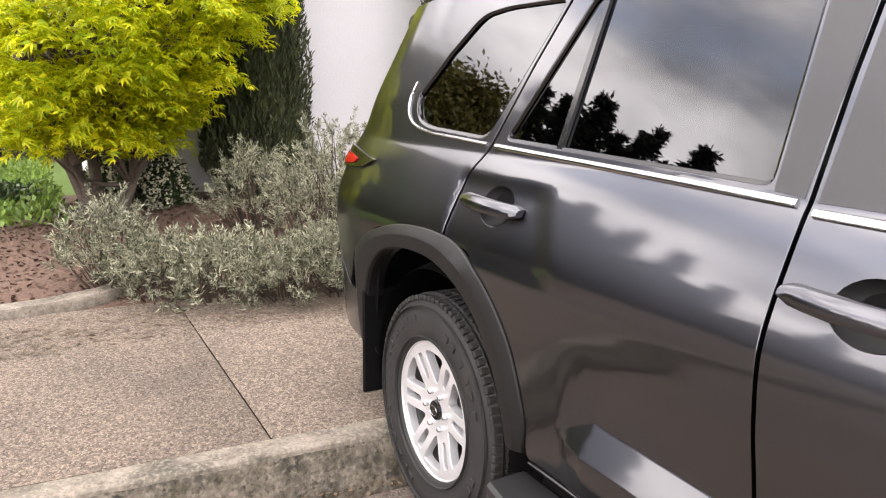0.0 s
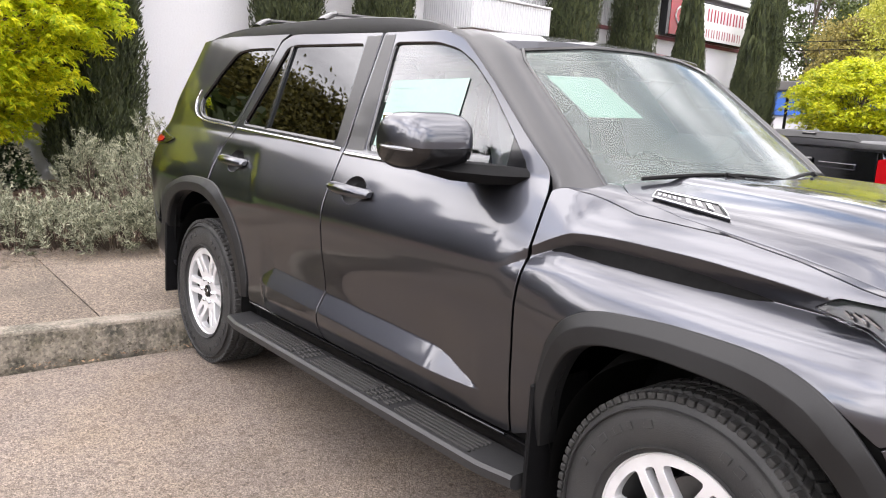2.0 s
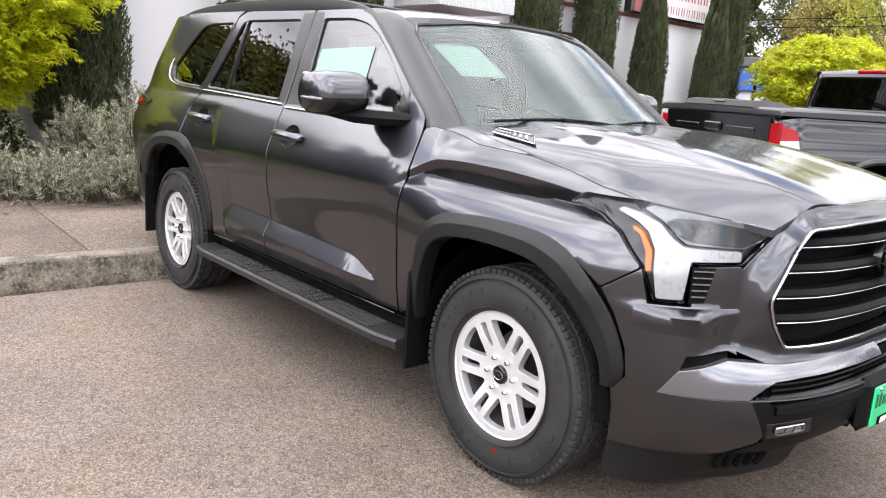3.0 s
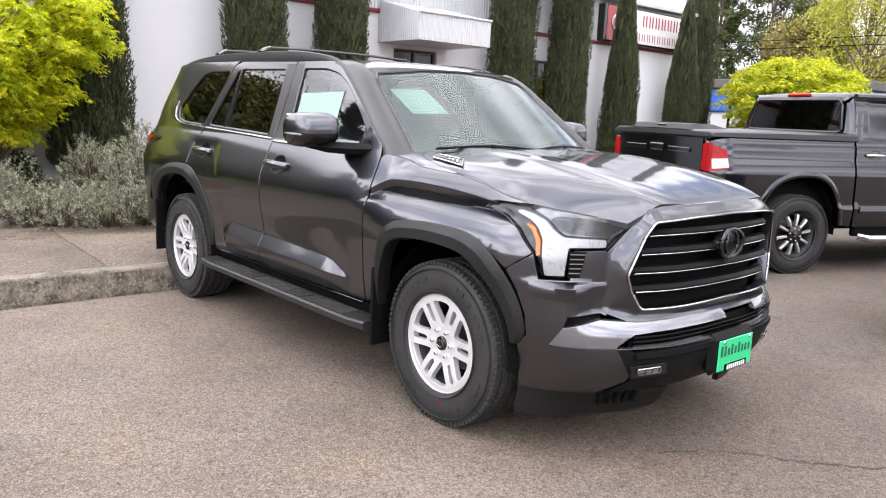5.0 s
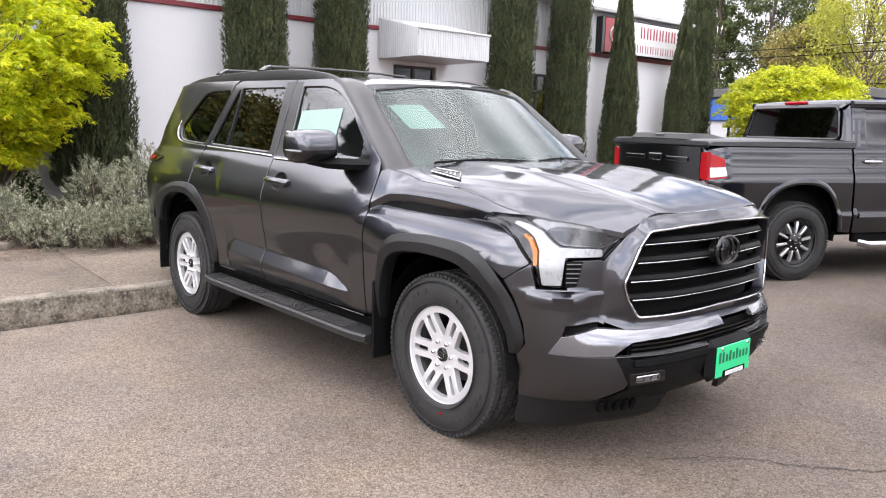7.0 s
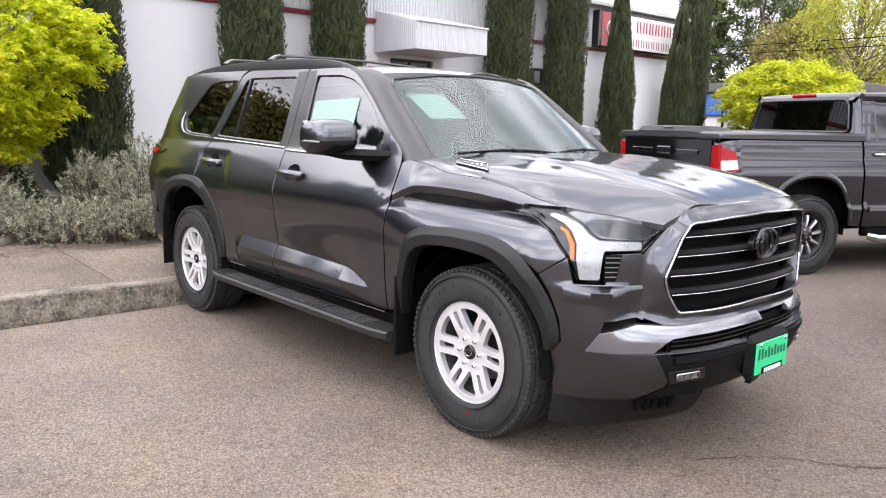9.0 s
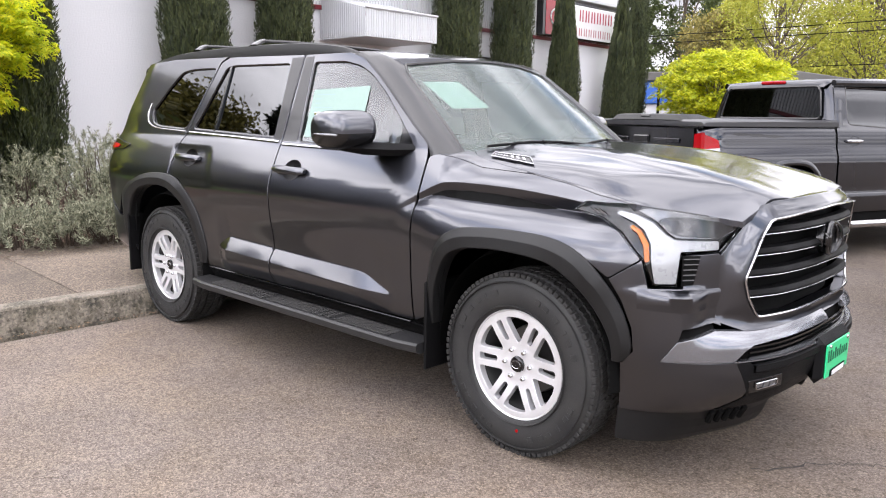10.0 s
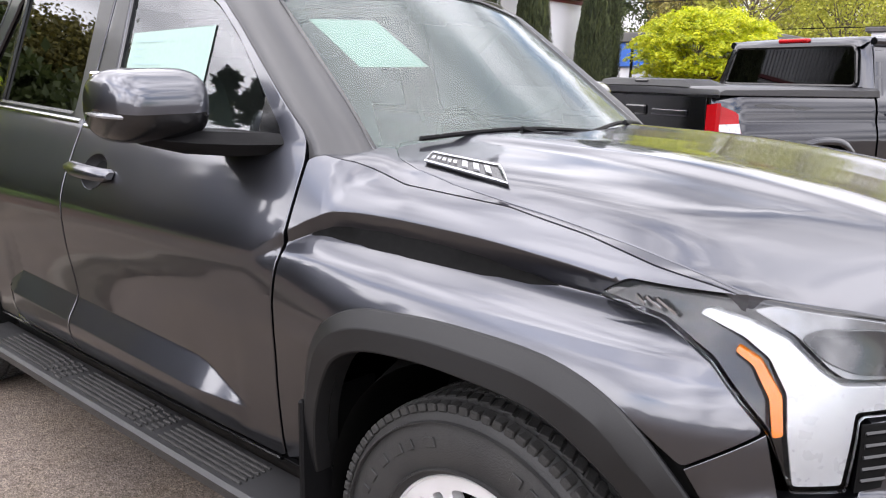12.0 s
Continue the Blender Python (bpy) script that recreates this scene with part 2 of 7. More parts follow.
def worn_surface(mat, pit_scale, pit, patch_scale, patch):
    """Adds sparse dark pits between the stones and wide patches of another hue to a paved surface."""
    n, l = mat.node_tree.nodes, mat.node_tree.links
    base = n["Principled BSDF"].inputs["Base Color"]
    src = base.links[0].from_socket
    tc = n.new("ShaderNodeTexCoord")
    for scale, detail, lo, hi, tint in ((pit_scale, 3, .56, .66, pit), (pit_scale * .33, 4, .60, .72, pit), (patch_scale, 3, .42, .66, patch)):
        nz, mr, mx = n.new("ShaderNodeTexNoise"), n.new("ShaderNodeMapRange"), n.new("ShaderNodeMixRGB")
        nz.inputs["Scale"].default_value, nz.inputs["Detail"].default_value = scale, detail
        nz.inputs["Roughness"].default_value = .65
        l.new(tc.outputs["Object"], nz.inputs["Vector"])
        mr.inputs["From Min"].default_value, mr.inputs["From Max"].default_value = lo, hi
        l.new(nz.outputs[0], mr.inputs[0])
        mx.blend_type = "MULTIPLY"
        mx.inputs[2].default_value = (*tint, 1)
        l.new(mr.outputs[0], mx.inputs[0])
        l.new(src, mx.inputs[1])
        src = mx.outputs[0]
    l.new(src, base)


worn_surface(ASPHALT, 34, (.70, .68, .66), 1.5, (1.05, 1.03, .96))
worn_surface(ASPHALT, 9, (.86, .85, .84), .42, (1.12, 1.07, 1.0))
worn_surface(KERB, 30, (.6, .58, .55), 3, (.88, .88, .84))
# ---- the vehicle's skin ----
def smooth_curve(pts, n=24):
    """Catmull-Rom through pts (2D), n steps each."""
    p = [np.array(q, float) for q in pts]
    p = [2 * p[0] - p[1]] + p + [2 * p[-1] - p[-2]]
    out = []
    for i in range(1, len(p) - 2):
        a, b, c, d = p[i - 1:i + 3]
        ta, tb, tc = (np.linalg.norm(b - a) ** .5, np.linalg.norm(c - b) ** .5, np.linalg.norm(d - c) ** .5)
        m1 = tb * ((b - a) / ta - (c - a) / (ta + tb)) + (c - b)
        m2 = tb * ((d - c) / tc - (d - b) / (tb + tc)) + (c - b)
        for k in range(n):
            t = k / n
            out.append((2 * t**3 - 3 * t**2 + 1) * b + (t**3 - 2 * t**2 + t) * m1 + (-2 * t**3 + 3 * t**2) * c + (t**3 - t**2) * m2)
    out.append(p[-2])
    return np.array(out)


def table(pairs):
    """A smooth function through (z, value) pairs."""
    zs = np.array([p[0] for p in pairs], float)
    vs = np.array([p[1] for p in pairs], float)
    h = np.diff(zs)
    d = np.diff(vs) / h
    m = np.zeros(len(zs))
    m[0], m[-1] = d[0], d[-1]
    for i in range(1, len(zs) - 1):
        if d[i - 1] * d[i] > 0:
            w1, w2 = 2 * h[i] + h[i - 1], h[i] + 2 * h[i - 1]
            m[i] = (w1 + w2) / (w1 / d[i - 1] + w2 / d[i])

    def f(z):
        z = min(max(z, zs[0]), zs[-1])
        i = min(int(np.searchsorted(zs, z, "right")) - 1, len(zs) - 2)
        t = (z - zs[i]) / h[i]
        return float((2 * t**3 - 3 * t**2 + 1) * vs[i] + (t**3 - 2 * t**2 + t) * h[i] * m[i] + (-2 * t**3 + 3 * t**2) * vs[i + 1] + (t**3 - t**2) * h[i] * m[i + 1])
    return f


def step(a, b, x):
    t = min(max((x - a) / (b - a), 0), 1)
    return t * t * (3 - 2 * t)


# plan outline of the right half, from the nose round the corner to the tail
PLAN = smooth_curve([(4.09, 0), (4.085, -.2), (4.05, -.45), (3.97, -.65), (3.85, -.80), (3.70, -.892), (3.5, -.935), (3.2, -.945), (2.2, -.945),
                     (1.2, -.945), (.2, -.945), (-.3, -.944), (-.72, -.928), (-.93, -.872), (-1.05, -.71), (-1.11, -.38), (-1.13, 0)])
ARC = np.concatenate([[0], np.cumsum(np.linalg.norm(np.diff(PLAN, axis=0), axis=1))])
TAN = np.gradient(PLAN, ARC, axis=0)
TAN /= np.linalg.norm(TAN, axis=1)[:, None]
front_depth = table([(.15, .30), (.22, .20), (.30, .13), (.36, .06), (.44, .012), (.52, 0), (.60, 0), (.64, .012), (.68, .05), (.72, .085), (.9, .085), (1.05, .088), (1.11, .088), (1.165, .092), (1.2, .14), (1.3, .4)])
door_depth = table([(.15, .09), (.42, .06), (.47, .015), (.52, .002), (.60, -.006), (.8, -.020), (.95, -.033), (1.0, -.036), (1.04, -.034), (1.08, -.026), (1.12, -.013), (1.16, .003), (1.20, .020), (1.25, .042), (1.29, .061), (1.32, .0765), (1.34, .083), (1.6, .1665), (1.82, .2363), (1.86, .2495)])
fender_depth = table([(.15, .09), (.42, .05), (.6, -.006), (.8, -.034), (.86, -.046), (.92, -.046), (.97, -.037), (1.02, -.018), (1.06, .004), (1.118, .036), (1.18, .060), (1.22, .088), (1.25, .122), (1.28, .175), (1.34, .33), (1.9, .9)])


def notch_depth(q):
    """The undercut's own section: rolls in below, a crisp fold, then a flat face that leans out to the upper edge."""
    if q <= 1.05 or q >= 1.18:
        return 0.0
    return .046 * ((q - 1.05) / .068) ** 1.7 if q < 1.118 else .046 * (1.18 - q) / .062


# the undercut along the fender: its lower and upper crease
crease_lo = table([(2.36, 1.00), (2.42, 1.035), (2.48, 1.062), (2.53, 1.091), (2.58, 1.111), (2.64, 1.120), (2.75, 1.117), (3.0, 1.110), (3.4, 1.098)])
crease_hi = table([(2.36, 1.025), (2.42, 1.06), (2.48, 1.094), (2.53, 1.123), (2.58, 1.150), (2.64, 1.172), (2.75, 1.177), (3.0, 1.173), (3.25, 1.157), (3.4, 1.142)])


def side_of(x):
    """Arc length where the side of the plan passes x."""
    i = int(np.argmax(PLAN[:, 1] < -.5))
    j = len(PLAN) - 1 - int(np.argmax(PLAN[::-1, 1] < -.3))
    return float(np.interp(-x, -PLAN[i:j, 0], ARC[i:j]))


def front_of(y):
    """Arc length on the nose at |y|, signed like y's distance from the middle (right is positive)."""
    j = int(np.argmax(PLAN[:, 1] < -.92))
    return float(np.interp(abs(y), -PLAN[:j, 1], ARC[:j]))


UNDERCUT = [1.0]


def ledge(x):
    """Lower edge, upper edge and depth of the doors' shelf at x; it tapers to a point at the front."""
    z_lo = .634 - .029 * (x - .75)
    rise = min(max((x - .72) / .13, 0), 1) * (1 - step(2.02, 2.345, x) ** 1.5)
    return z_lo, z_lo + .012 + .070 * rise, (.012 + .070 * rise) / .082 * min(1, max(0, (x - .72) / .06)) * (1 - step(2.28, 2.35, x))


def depth_at(x, s, z):
    wf = 1 - step(.62, 1.25, s)
    wd = step(2.34, 2.84, x)
    d = door_depth(z)
    if wd > 0:
        q = float(np.interp(z, [.15, .94, crease_lo(x), crease_hi(x), 1.26, 2.2], [.15, .94, 1.118, 1.180, 1.26, 2.2]))
        base = door_depth(q)
        cap = base + .06 + .5 * max(0, x - 2.60)
        fd_ = fender_depth(q)
        fd_ = fd_ if fd_ < cap - .03 else cap - .03 * math.exp(-(fd_ - cap + .03) / .03)
        d += (fd_ - base) * wd + notch_depth(q) * step(2.39, 2.68, x) * UNDERCUT[0]
    # lower ledge of the doors: hollow above, a sloping shelf that tapers to a point at the front, proud below
    if .46 < z < .92 and .70 < x < 2.36:
        z_lo, z_hi, amp = ledge(x)
        ramp = min(max((z - z_lo) / (z_hi - z_lo), 0), 1)
        d += amp * (.014 * ramp * (1 - step(z_hi + .005, .92, z)) - .036 * (1 - ramp) * step(.46, .58, z))
    # flat pocket round the rear handle
    if -.1 < x < .9 and .95 < z < 1.3:
        edge = .60 + .45 * (1.14 - z)
        d += .008 * (1 - step(edge - .04, edge + .07, x)) * step(.99, 1.04, z) * (1 - step(1.22, 1.27, z)) * step(.10, .16, x)
    # the rear pillar stands full above the belt
    if z > 1.28:
        d -= .016 * step(-.05, -.9, x) * step(1.28, 1.5, z)
    f = front_depth(z)
    # the bumper's corners are full below the lamp
    if .6 < z < .86:
        f *= 1 - step(.78, .93, s) * (1 - step(.812, .845, z))
    return wf * f + (1 - wf) * d


def skin(s, z, out=0.0):
    """A point of the body: s metres round the plan from the nose (minus: the left side), at height z; out: metres proud."""
    a = abs(s)
    x, y = np.interp(a, ARC, PLAN[:, 0]), np.interp(a, ARC, PLAN[:, 1])
    tx, ty = np.interp(a, ARC, TAN[:, 0]), np.interp(a, ARC, TAN[:, 1])
    n = math.hypot(tx, ty)
    d = depth_at(x, a, z) - out
    px, py = x + d * ty / n, y - d * tx / n
    if px < -.2 and z > 1.25:
        k = 1 - .38 * step(1.25, 2.1, z) - .05 * step(1.25, 1.4, z)
        px = -.2 + (px + .2) * k
    return np.array((px, min(py, 0) if s >= 0 else -min(py, 0), z))


def skin_normal(s, z):
    e = .002
    n = np.cross(skin(s + e, z) - skin(s - e, z), skin(s, z + e) - skin(s, z - e))
    n = n / (np.linalg.norm(n) + 1e-12)
    p = skin(s, z)
    return n if n[0] * (p[0] - 1.5) * .3 + n[1] * p[1] > 0 else -n


# ---- mesh helpers ----
from mathutils.geometry import delaunay_2d_cdt


def mesh_part(name, verts, faces, mat, parent=None, label="", smooth=40, normals=None, face_mats=None):
    me = bpy.data.meshes.new(name)
    me.from_pydata([tuple(map(float, v)) for v in verts], [], [tuple(f) for f in faces])
    for m in (mat if isinstance(mat, (list, tuple)) else [mat]):
        me.materials.append(m)
    if face_mats is not None:
        me.polygons.foreach_set("material_index", face_mats)
    if smooth:
        me.polygons.foreach_set("use_smooth", [True] * len(me.polygons))
        if normals is None:
            me.set_sharp_from_angle(angle=radians(smooth))
        else:
            me.normals_split_custom_set([tuple(map(float, v)) for v in normals])
    me.update()
    ob = new(name, me)
    if parent is not None:
        ob.parent = parent
    if label:
        tagged(ob, label)
    return ob


def fast_mesh(name, verts, faces, mat, parent=None, label="", smooth=False, mats=None):
    """A large mesh from arrays; all faces have the same number of corners."""
    verts, faces = np.asarray(verts, np.float32), np.asarray(faces, np.int32)
    me = bpy.data.meshes.new(name)
    k = faces.shape[1]
    me.vertices.add(len(verts))
    me.vertices.foreach_set("co", verts.ravel())
    me.loops.add(faces.size)
    me.loops.foreach_set("vertex_index", faces.ravel())
    me.polygons.add(len(faces))
    me.polygons.foreach_set("loop_start", np.arange(0, faces.size, k, dtype=np.int32))
    if smooth:
        me.polygons.foreach_set("use_smooth", np.ones(len(faces), bool))
    for m in (mat if isinstance(mat, (list, tuple)) else [mat]):
        me.materials.append(m)
    if mats is not None:
        me.polygons.foreach_set("material_index", np.asarray(mats, np.int32))
    me.update(calc_edges=True)
    me.validate()
    ob = new(name, me)
    if parent is not None:
        ob.parent = parent
    if label:
        tagged(ob, label)
    return ob


class Geo:
    """Vertices and faces gathered for one mesh."""

    def __init__(self):
        self.v, self.f = [], []

    def add(self, v, f, m=None):
        k = len(self.v)
        self.v += [tuple(m @ Vector(p)) if m is not None else tuple(p) for p in v]
        self.f += [tuple(i + k for i in q) for q in f]
        return self

    def box(self, c, size, bevel=.006, m=None):
        hx, hy, hz = [a / 2 for a in size]
        b = min(bevel, hx * .98, hy * .98, hz * .98)
        v, ids = [], {}
        for sx in (-1, 1):
            for sy in (-1, 1):
                for sz in (-1, 1):
                    for ax in range(3):
                        d = [hx - b, hy - b, hz - b]
                        d[ax] += b
                        ids[sx, sy, sz, ax] = len(v)
                        v.append((c[0] + sx * d[0], c[1] + sy * d[1], c[2] + sz * d[2]))
        f = []
        for s in (-1, 1):
            f.append([ids[s, a, e, 0] for a, e in ((-1, -1), (1, -1), (1, 1), (-1, 1))][::s])
            f.append([ids[a, s, e, 1] for a, e in ((-1, -1), (-1, 1), (1, 1), (1, -1))][::s])
            f.append([ids[a, e, s, 2] for a, e in ((-1, -1), (1, -1), (1, 1), (-1, 1))][::s])
        for a in (-1, 1):
            for e in (-1, 1):
                f.append([ids[-1, a, e, 1], ids[1, a, e, 1], ids[1, a, e, 2], ids[-1, a, e, 2]][::a * e])
                f.append([ids[a, -1, e, 0], ids[a, -1, e, 2], ids[a, 1, e, 2], ids[a, 1, e, 0]][::a * e * -1][::-1])
                f.append([ids[a, e, -1, 0], ids[a, e, 1, 0], ids[a, e, 1, 1], ids[a, e, -1, 1]][::a * e])
        for sx in (-1, 1):
            for sy in (-1, 1):
                for sz in (-1, 1):
                    f.append([ids[sx, sy, sz, 0], ids[sx, sy, sz, 1], ids[sx, sy, sz, 2]][::sx * sy * sz])
        return self.add(v, f, m)

    def tube(self, path, r, n=8, closed=False, m=None):
        p = [Vector(q) for q in path]
        v, f = [], []
        k = len(p)
        for i in range(k):
            a, b = p[(i - 1) % k if closed else max(i - 1, 0)], p[(i + 1) % k if closed else min(i + 1, k - 1)]
            d = (b - a).normalized()
            up = Vector((0, 0, 1)) if abs(d.z) < .9 else Vector((1, 0, 0))
            s = d.cross(up).normalized()
            u = s.cross(d)
            rr = r[i] if isinstance(r, (list, tuple)) else r
            for j in range(n):
                t = 2 * math.pi * j / n
                v.append(p[i] + s * math.cos(t) * rr + u * math.sin(t) * rr)
        for i in range(k if closed else k - 1):
            for j in range(n):
                f.append((i * n + j, i * n + (j + 1) % n, (i + 1) % k * n + (j + 1) % n, (i + 1) % k * n + j))
        if not closed:
            f += [tuple(range(n))[::-1], tuple(range((k - 1) * n, k * n))]
        return self.add(v, f, m)

    def lathe(self, prof, n=48, m=None):
        """prof: (radius, y) pairs turned round the y axis."""
        v, f = [], []
        for r, y in prof:
            for j in range(n):
                t = 2 * math.pi * j / n
                v.append((r * math.cos(t), y, r * math.sin(t)))
        for i in range(len(prof) - 1):
            for j in range(n):
                f.append((i * n + j, (i + 1) * n + j, (i + 1) * n + (j + 1) % n, i * n + (j + 1) % n))
        return self.add(v, f, m)

    def arch(self, prof, m, a0=-.12, a1=math.pi + .12, n=30):
        """prof: (radius, y) pairs swept round the y axis over the upper half only."""
        return self.loft([[(r * math.cos(t), y, r * math.sin(t)) for r, y in prof] for t in np.linspace(a0, a1, n)], closed=False, caps=False, m=m)

    def loft(self, rings, closed=True, caps=True, m=None):
        k = len(rings[0])
        v = [p for r in rings for p in r]
        f = []
        for i in range(len(rings) - 1):
            for j in range(k if closed else k - 1):
                f.append((i * k + j, i * k + (j + 1) % k, (i + 1) * k + (j + 1) % k, (i + 1) * k + j))
        if caps:
            f += [tuple(range(k))[::-1], tuple(range((len(rings) - 1) * k, len(rings) * k))]
        return self.add(v, f, m)

    def put(self, name, mat, parent=None, label="", smooth=40):
        return mesh_part(name, self.v, self.f, mat, parent, label, smooth)


def thing(name, label, category, m=None, group="", kind=""):
    ob = new(name)
    if m is not None:
        ob.matrix_basis = m
    return tagged(ob, label, category, group, kind)


def rounded(pts, r):
    """A closed outline with its corners rounded off by about r."""
    out, k = [], len(pts)
    for i in range(k):
        a, b, c = (np.array(pts[(i + j) % k], float) for j in (-1, 0, 1))
        la, lc = np.linalg.norm(a - b), np.linalg.norm(c - b)
        ra, rc = min(r, la * .45), min(r, lc * .45)
        p, q = b + (a - b) / la * ra, b + (c - b) / lc * rc
        out += [tuple((1 - t) ** 2 * p + 2 * t * (1 - t) * b + t * t * q) for t in (0, .25, .5, .75, 1)]
    return out


def dense(pts, d):
    out, k = [], len(pts)
    for i in range(k):
        a, b = np.array(pts[i], float), np.array(pts[(i + 1) % k], float)
        n = max(1, int(math.ceil(np.linalg.norm(b - a) / d)))
        out += [a + (b - a) * j / n for j in range(n)]
    keep = [out[0]]
    for p in out[1:]:
        if np.linalg.norm(p - keep[-1]) > 1e-4:
            keep.append(p)
    return np.array(keep)


def inset(poly, g):
    """The outline moved inwards by g."""
    area = .5 * np.sum(poly[:, 0] * np.roll(poly[:, 1], -1) - np.roll(poly[:, 0], -1) * poly[:, 1])
    e = np.roll(poly, -1, 0) - np.roll(poly, 1, 0)
    e /= np.linalg.norm(e, axis=1)[:, None] + 1e-12
    return poly + g * np.sign(area) * np.stack([-e[:, 1], e[:, 0]], 1)


def inside(poly, pts):
    x, y = pts[:, 0], pts[:, 1]
    res = np.zeros(len(pts), bool)
    for (x0, y0), (x1, y1) in zip(poly, np.roll(poly, -1, 0)):
        hit = (y0 > y) != (y1 > y)
        res ^= hit & (x < (x1 - x0) * (y - y0) / (y1 - y0 + 1e-15) + x0)
    return res


def near_edge(poly, pts, d):
    res = np.zeros(len(pts), bool)
    for a, b in zip(poly, np.roll(poly, -1, 0)):
        ab = b - a
        t = np.clip(((pts - a) @ ab) / (ab @ ab + 1e-15), 0, 1)
        res |= np.linalg.norm(pts - a - t[:, None] * ab, axis=1) < d
    return res


def panel(name, mat, parent, outline, at, normal, holes=(), grid=.035, gap=.0019, deep=.02, out=0.0, label="", edge=None, lines=()):
    """A sheet-metal panel: an outline in the surface's own (u, v), filled with a fine net, laid on the surface at(u, v, out), with turned-in edges."""
    edge = edge or grid
    rings = [inset(dense(outline, edge), gap)] + [inset(dense(h, edge), -gap) for h in holes]
    lo, hi = rings[0].min(0), rings[0].max(0)
    gx, gy = np.meshgrid(np.arange(lo[0], hi[0], grid), np.arange(lo[1], hi[1], grid * .8))
    gx[::2] += grid * .5
    pts = np.stack([gx.ravel(), gy.ravel()], 1)
    ok = inside(rings[0], pts) & ~near_edge(rings[0], pts, grid * .45)
    for h in rings[1:]:
        ok &= ~inside(h, pts) & ~near_edge(h, pts, grid * .45)
    if len(lines):
        ex = np.array(lines, float)
        far = np.array([np.min(np.abs(ex - p).max(1)) > grid * .4 for p in pts])
        pts = np.concatenate([pts[ok & far], ex[inside(rings[0], ex) & ~near_edge(rings[0], ex, .006)]])
    else:
        pts = pts[ok]
    allp, edges = [], []
    for r in rings:
        k = len(allp)
        allp += [tuple(p) for p in r]
        edges += [(k + i, k + (i + 1) % len(r)) for i in range(len(r))]
    nb = len(allp)
    allp += [tuple(p) for p in pts]
    vs, _, tris, *_ = delaunay_2d_cdt([Vector(p) for p in allp], edges, [], 0, 1e-6)
    uv = np.array([tuple(v) for v in vs])
    tris = np.array([t for t in tris if len(t) == 3])
    mid = uv[tris].mean(1)
    keep = inside(rings[0], mid)
    for h in rings[1:]:
        keep &= ~inside(h, mid)
    tris = tris[keep]
    pos = [at(u, v, out) for u, v in uv]
    nor = [normal(u, v) for u, v in uv]
    verts, faces, loops = list(pos), [], []
    P = np.array(pos)
    for a, b, c in tris:
        n = np.cross(P[b] - P[a], P[c] - P[a])
        t = (a, b, c) if n @ nor[a] >= 0 else (a, c, b)
        faces.append(t)
        loops += [nor[i] for i in t]
    if deep:
        for ri, r in enumerate(rings):
            sgn = -1 if ri == 0 else 1
            r1 = inset(r, sgn * min(.0018, gap * .8))
            k, n = len(verts), len(r)
            N = [normal(u, v) for u, v in r]
            off = [np.array(at(*a, out)) - np.array(at(*b, out)) for a, b in zip(inset(r, sgn * .004), r)]
            for d, q in ((0, r), (-.0025, r1), (-deep, r1)):
                verts += [at(u, v, out + d) for u, v in q]
            for lev in (0, 1):
                for i in range(n):
                    j = (i + 1) % n
                    f = [k + lev * n + i, k + lev * n + j, k + (lev + 1) * n + j, k + (lev + 1) * n + i]
                    a, b, c = (np.array(verts[x]) for x in f[:3])
                    m = np.cross(b - a, c - b)
                    m /= np.linalg.norm(m) + 1e-12
                    # faces away from the panel's middle
                    o2 = off[i]
                    if m @ (o2 + .3 * np.linalg.norm(o2) * N[i]) < 0:
                        f, m = f[::-1], -m
                    faces.append(f)
                    for x in f:
                        top = (x - k) < n
                        q = N[(x - k) % n] if top and lev == 0 else m
                        loops.append(q / (np.linalg.norm(q) + 1e-12))
    return mesh_part(name, verts, faces, mat, parent, label, 40, loops)


# ---- ground, kerb, pavement, planting bed ----
def kerb_x(y):
    return -.335 + .045 * (y + 1)


def sheet(name, xs, ys, zf, mat, label, category, kind="structure", smooth=60):
    v = [(x, y, zf(x, y)) for y in ys for x in xs]
    k = len(xs)
    f = [(j * k + i, j * k + i + 1, (j + 1) * k + i + 1, (j + 1) * k + i) for j in range(len(ys) - 1) for i in range(k - 1)]
    return tagged(mesh_part(name, v, f, mat, None, "", smooth), label, category, kind=kind)


def spread(lo, hi, fine_lo, fine_hi, d):
    """Grid lines: fine between fine_lo and fine_hi, wider beyond."""
    out = list(np.arange(fine_lo, fine_hi, d))
    w, x = d, fine_lo
    while x > lo:
        w *= 1.6
        x -= w
        out.insert(0, max(x, lo))
    w, x = d, fine_hi
    out.append(fine_hi)
    while x < hi:
        w *= 1.6
        x += w
        out.append(min(x, hi))
    return out


def ground_z(x, y):
    near = 1 if abs(x) < 12 and abs(y) < 14 else 0
    dip = .012 * noise.noise((x * .5, y * .5, 0)) * near
    if x < kerb_x(y) + .02:
        return -.12
    return dip * step(0, .5, x - kerb_x(y)) * step(.55, 1.6, math.hypot(x - 3.1, (y + .9) * .8)) - .002


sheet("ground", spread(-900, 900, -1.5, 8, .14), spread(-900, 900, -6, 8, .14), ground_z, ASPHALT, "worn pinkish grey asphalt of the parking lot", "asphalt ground")

